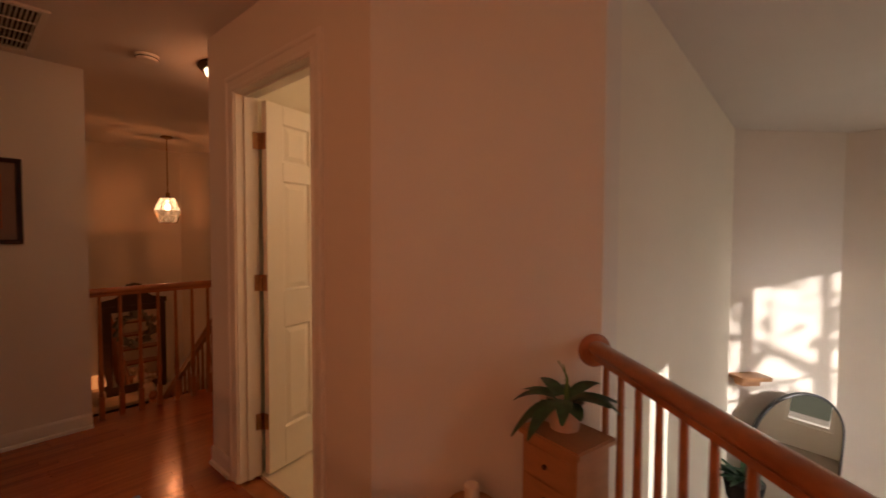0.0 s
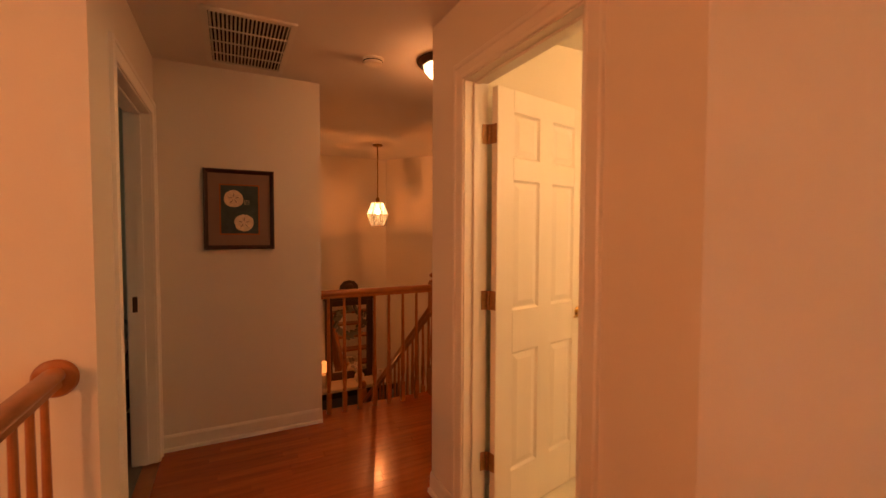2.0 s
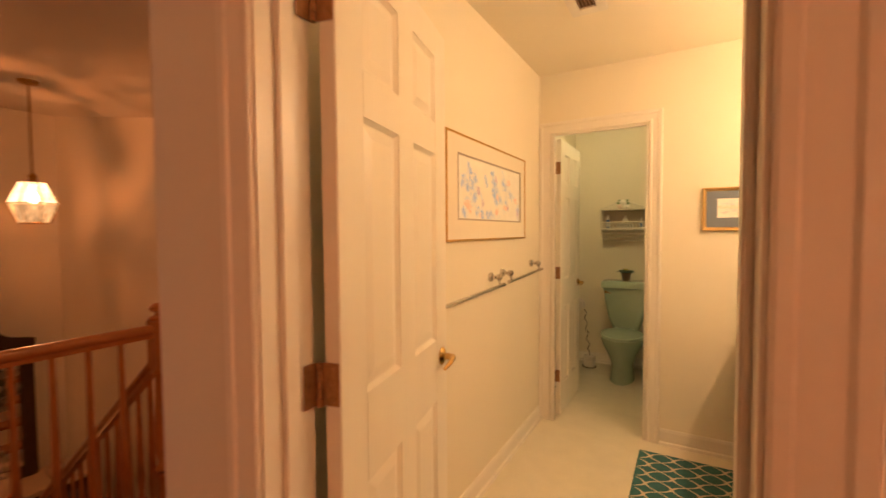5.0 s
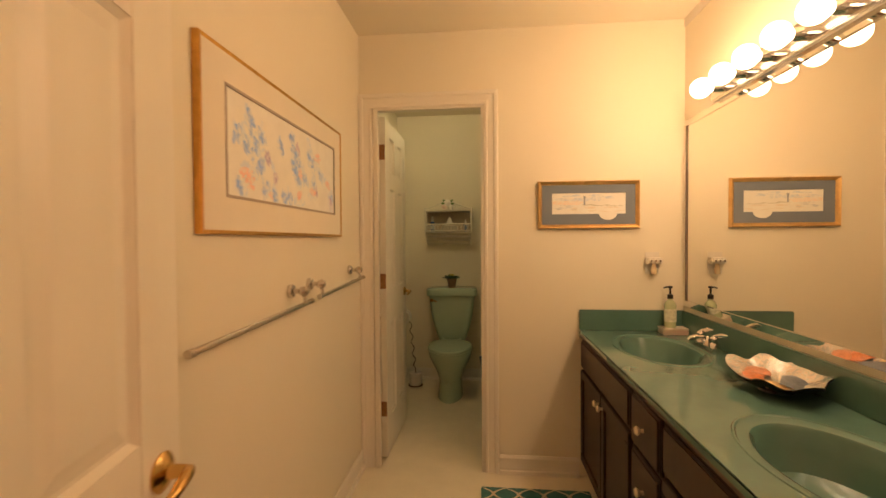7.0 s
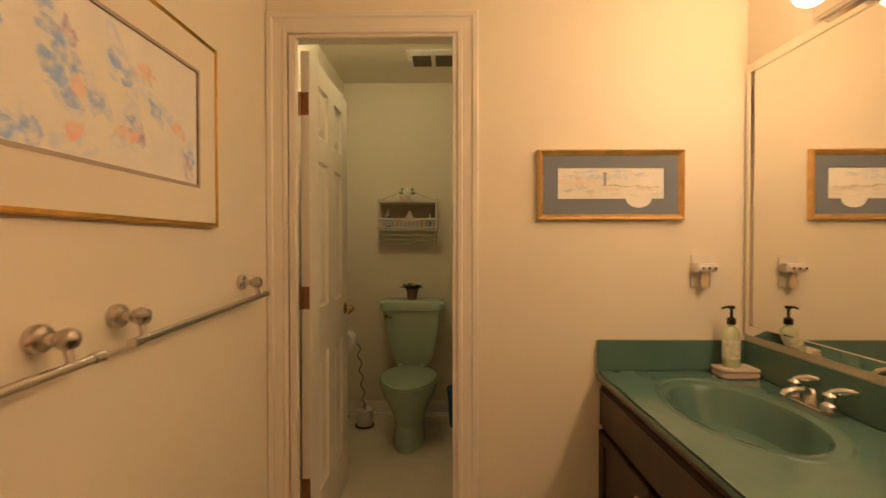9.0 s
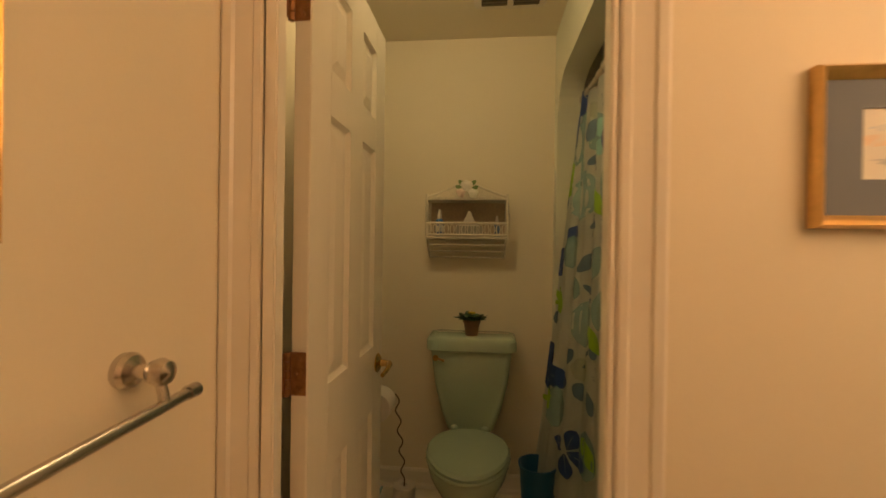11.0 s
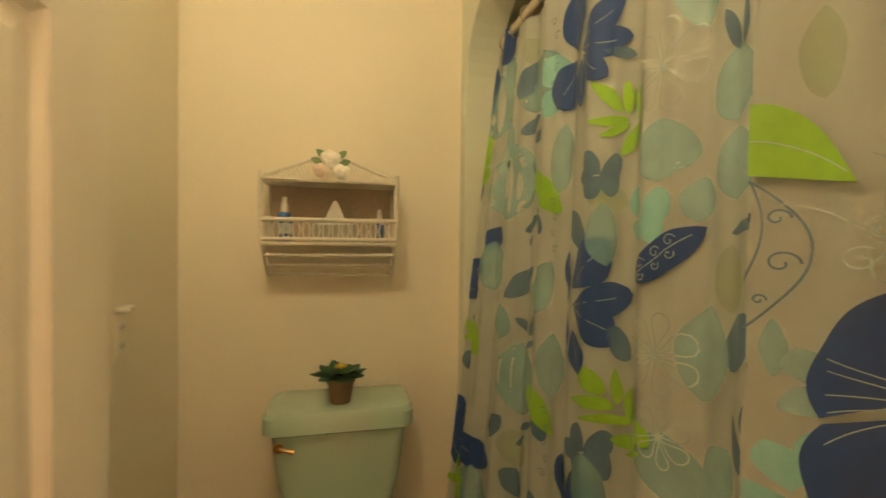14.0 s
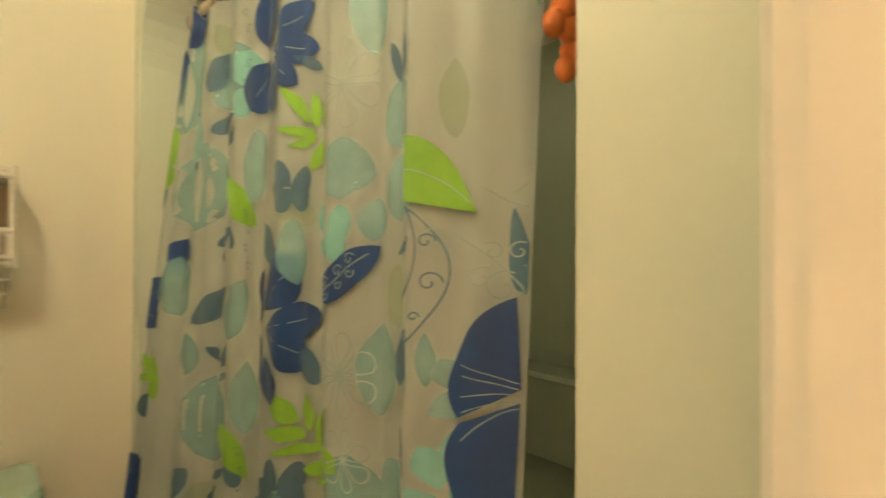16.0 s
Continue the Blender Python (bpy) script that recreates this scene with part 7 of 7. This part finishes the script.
for y, z, r, nm in ((2.92, 0.0, 0.07, "flower_bowl"), (3.22, 0.0, 0.055, "cream_vase")):
    o = thing(nm, "cream ceramic bowl with pale flowers" if r > 0.06 else "cream ceramic vase on the console", "bowl" if r > 0.06 else "vase", (-5.12, y, FOY + 0.925))
    bm = bmesh.new()
    lathe(bm, [(0.0, 0), (r * 0.6, 0), (r, r * 0.8), (r * 0.9, r * 1.5), (r * 0.5, r * 2.0), (r * 0.6, r * 2.3), (r * 0.5, r * 2.3), (0.0, r * 1.9)], None, 20)
    part("vessel", bm, bpy.data.materials["cream_ceramic"], o)
    if r > 0.06:
        bm = bmesh.new()
        for k in range(16):
            ball(bm, rng.uniform(-0.05, 0.05), rng.uniform(-0.09, 0.09), 0.17 + rng.uniform(0, 0.07), 0.026, seg=8)
        tagged(part("flowers", bm, shade("pale_petals", (0.55, 0.45, 0.36), 0.8), o), kind="stuff")

# bedroom beyond the left doorway
bed = thing("bed", "unmade bed with a green and white leafy cover", "bed", (-2.98, -0.22, 0))
bm = bmesh.new()
box(bm, -0.42, 0.62, -0.9, 0.95, 0.10, 0.42, 0.03)
part("base", bm, M_DARK, bed)
bm = bmesh.new()
box(bm, -0.42, 0.64, -0.9, 0.97, 0.42, 0.70, 0.07)
part("mattress", bm, bpy.data.materials["cream_ceramic"], bed)
M_QUILT = shade("leafy_quilt", (0.20, 0.24, 0.20), 0.9, vary=0.9, scale=9, grain=40, bump=0.4)
bm = bmesh.new()
g = [[bm.verts.new((-0.44 + 1.12 * i / 24, -0.92 + 1.93 * j / 36, 0.715 + 0.05 * noise.noise(Vector((i * 0.35, j * 0.35, 1))) - (0.30 if i == 24 or j == 36 else 0.10 if i == 23 or j == 35 else 0))) for j in range(37)] for i in range(25)]
for i in range(24):
    for j in range(36):
        bm.faces.new((g[i][j], g[i + 1][j], g[i + 1][j + 1], g[i][j + 1]))
part("quilt", bm, M_QUILT, bed)
bm = bmesh.new()
ball(bm, 0.0, 0.62, 0.93, 0.34, 0.24, 0.21, 20)
part("pillow", bm, M_QUILT, bed)
bm = bmesh.new()
box(bm, LX0 - 0.001, LX0 + 0.0015, 0.875, 0.925, 0.90, 0.99, 0.0005)
structure("strike_plate", bm, M_BRONZE, "bronze strike plate on the bedroom door jamb", "strike plate")

# ---- great room below the landing ----
am = thing("arched_mirror", "tall arched floor mirror leaning on the wall", "mirror", (0.945, 6.98, LOW), 45)
bm = bmesh.new()


def arch_out(w, h):
    return [(-w, 0)] + [(-w * math.cos(radians(a)), h - w + w * math.sin(radians(a))) for a in range(0, 181, 9)] + [(w, 0)]


LEANM = pose(0, 0, 0, 94, 0, 0)
prism(bm, arch_out(0.50, 2.37), -0.03, 0.0, LEANM)
part("back", bm, shade("black_frame", (0.02, 0.02, 0.02), 0.4), am)
bm = bmesh.new()
prism(bm, arch_out(0.485, 2.355), 0.002, 0.006, LEANM)
part("glass", bm, M_MIRROR, am)
bm = bmesh.new()
sweep(bm, [LEANM @ Vector((x, y, 0.0)) for x, y in arch_out(0.493, 2.362)], 0.014, 8)
part("frame", bm, bpy.data.materials["black_frame"], am)
sh2 = thing("wall_shelf", "small honey wood shelf on the sunlit wall", "shelf", (0.58, 6.72, -0.15), 45)
bm = bmesh.new()
box(bm, -0.16, 0.16, -0.20, 0.0, 0.0, 0.04, 0.006)
part("board", bm, M_PINE, sh2)
bm = bmesh.new()
box(bm, -0.10, 0.10, -0.12, 0.0, -0.07, -0.001, 0.006)
part("bracket", bm, M_PINE, sh2)
plant2 = thing("floor_plant", "dark leafy plant on a stand beside the mirror", "plant", (0.66, 6.20, LOW))
bm = bmesh.new()
cyl(bm, (0, 0, 0), (0, 0, 1.45), 0.03)
lathe(bm, [(0.0, 1.45), (0.14, 1.45), (0.17, 1.62), (0.0, 1.63)], None, 20)
part("stand", bm, M_DARK, plant2)
bm = bmesh.new()
for k in range(40):
    a = rng.uniform(0, 6.28)
    leaf_blade(bm, (0, 0, 1.62), (math.cos(a), math.sin(a), rng.uniform(0.2, 1.2)), (0, 0, 1), rng.uniform(0.15, 0.32), 0.03, rng.uniform(0.02, 0.12), 5)
tagged(part("foliage", bm, M_LEAF, plant2), kind="stuff")

M_PANE = clear("window_glass")
for i, (y0, y1, z0, z1) in enumerate(WIN):
    w = thing("window_%d" % (i + 1), "tall white framed window of the great room", "window")
    tagged(w, kind="structure")
    bm = bmesh.new()
    for a in ((y0, y0 + 0.05, z0, z1), (y1 - 0.05, y1, z0, z1), (y0 + 0.05, y1 - 0.05, z0, z0 + 0.05), (y0 + 0.05, y1 - 0.05, z1 - 0.05, z1)):
        box(bm, EX0 + 0.03, EX0 + 0.10, *a)
    zm = [z0 + (z1 - z0) * k / 3 for k in (1, 2)]
    for z in zm:
        box(bm, EX0 + 0.05, EX0 + 0.08, y0 + 0.05, y1 - 0.05, z - 0.012, z + 0.012)
    part("window_frame", bm, M_TRIM, w, smooth=False)
    bm = bmesh.new()
    box(bm, EX0 + 0.063, EX0 + 0.067, y0 + 0.05, y1 - 0.05, z0 + 0.05, z1 - 0.05)
    pn2 = part("pane", bm, M_PANE, w, smooth=False)
    pn2.visible_shadow = False

# Out-of-view window that fills the added north opening.
w = tagged(thing("window_5", "unseen wide window added to let daylight into the great room", "window"), kind="structure")
bm = bmesh.new()
for a in ((NWIN0, NWIN0 + 0.05, -1.6, 1.7), (NWIN1 - 0.05, NWIN1, -1.6, 1.7), (NWIN0 + 0.05, NWIN1 - 0.05, -1.6, -1.55), (NWIN0 + 0.05, NWIN1 - 0.05, 1.65, 1.7), (3.27, 3.33, -1.55, 1.65)):
    box(bm, a[0], a[1], 7.59, 7.66, a[2], a[3])
part("window_frame", bm, M_TRIM, w, smooth=False)
for x0, x1 in ((NWIN0 + 0.05, 3.27), (3.33, NWIN1 - 0.05)):
    bm = bmesh.new()
    box(bm, x0, x1, 7.62, 7.625, -1.55, 1.65)
    part("pane", bm, M_PANE, w, smooth=False).visible_shadow = False


def tree(x, y, h, seed):
    r = random.Random(seed)
    t = thing("tree", "leafy garden tree outside the windows", "tree", (x, y, LOW - 0.6))
    bm = bmesh.new()
    sweep(bm, [(0, 0, 0), (0.1, 0.05, h * 0.3), (0.0, 0.1, h * 0.65), (0.05, 0, h)], [0.16, 0.13, 0.08, 0.02], 8)
    for k in range(9):
        a, z = r.uniform(0, 6.28), h * r.uniform(0.35, 0.85)
        sweep(bm, [(0, 0, z), (0.6 * math.cos(a), 0.6 * math.sin(a), z + 0.35), (1.4 * math.cos(a), 1.4 * math.sin(a), z + 0.6)], [0.06, 0.04, 0.012], 6)
    part("trunk", bm, shade("bark", (0.09, 0.065, 0.045), 0.9, vary=0.4, scale=12), t)
    bm = bmesh.new()
    for k in range(1300):
        a, q = r.uniform(0, 6.28), r.uniform(0.25, 1) ** 0.6 * 1.9
        z = h * 0.35 + r.random() * h * 0.75
        leaf_blade(bm, (q * math.cos(a), q * math.sin(a), z), (r.uniform(-1, 1), r.uniform(-1, 1), r.uniform(-0.6, 0.6)), (0, 0, 1), 0.20, 0.06, 0.02, 3)
    tagged(part("crown", bm, shade("tree_leaf", (0.07, 0.10, 0.03), 0.7, vary=0.5, scale=3), t), kind="stuff")


tree(10.0, 4.7, 7.2, 1)
tree(14.0, -2.6, 5.6, 2)

# Pendant copy that is never in view, added to hold the stairwell lamp.
pend2 = copy_thing(pend, pose(1.5, -1.1, HC))
tagged(pend2, "unseen pendant copy added over the stairwell to light the landing")


# ---- oak strips of the hall floor ----
def strip_mesh(w, l):
    b = bmesh.new()
    box(b, 0, w, 0, l, -0.018, 0.0)
    es = [e for e in b.edges if all(v.co.z > -0.001 for v in e.verts)]
    bmesh.ops.bevel(b, geom=es, offset=0.0012, segments=1, affect="EDGES")
    return mesh_of("floor_strip", b, M_OAK)


floor = tagged(new("floor"), "glossy red oak strip floor of the hall", "floor", kind="structure")
SWID, SLEN = 0.0572, 0.62
LENGTHS = [strip_mesh(SWID - 0.0006, k) for k in (0.42, 0.58, 0.76, 0.94)]
LVAL = (0.42, 0.58, 0.76, 0.94)
rng = random.Random(21)
rest = bmesh.new()


def span(x):
    """The floor's run along y at x."""
    if x < -2.72:
        return 1.96, 3.92
    if x < -1.53:
        return 0.99, 3.92
    if x < -1.29:
        return 0.99, 2.31
    if x < -0.11:
        return 0.82, 2.31
    if x < 0.46:
        return 0.82, 2.31 + (x + 0.11)
    return 0.82, max(0.9, 2.85 - (x - 0.46))


count = 0
x = -2.79
while x < 2.3:
    lo, hi = span(x + (SWID if x > 0.46 else 0))
    y = lo - (0 if count else 0)
    first = True
    while y < hi - 0.02:
        k = rng.randrange(4)
        L = LVAL[k] * (rng.uniform(0.4, 1) if first else 1)
        first = False
        whole = abs(L - LVAL[k]) < 1e-6 and y + L < hi
        near = x < 0.25
        if near and whole and count < 300:
            o = new("floor_strip", LENGTHS[k])
            o.location = (x, y, 0)
            o.parent = floor
            count += 1
        else:
            e = min(hi, y + L)
            box(rest, x, x + SWID - 0.0006, y, e - 0.0005, -0.018, 0.0)
        y += L
    x += SWID
tagged(part("floor_strips_rest", rest, M_OAK, floor, smooth=False), kind="stuff")
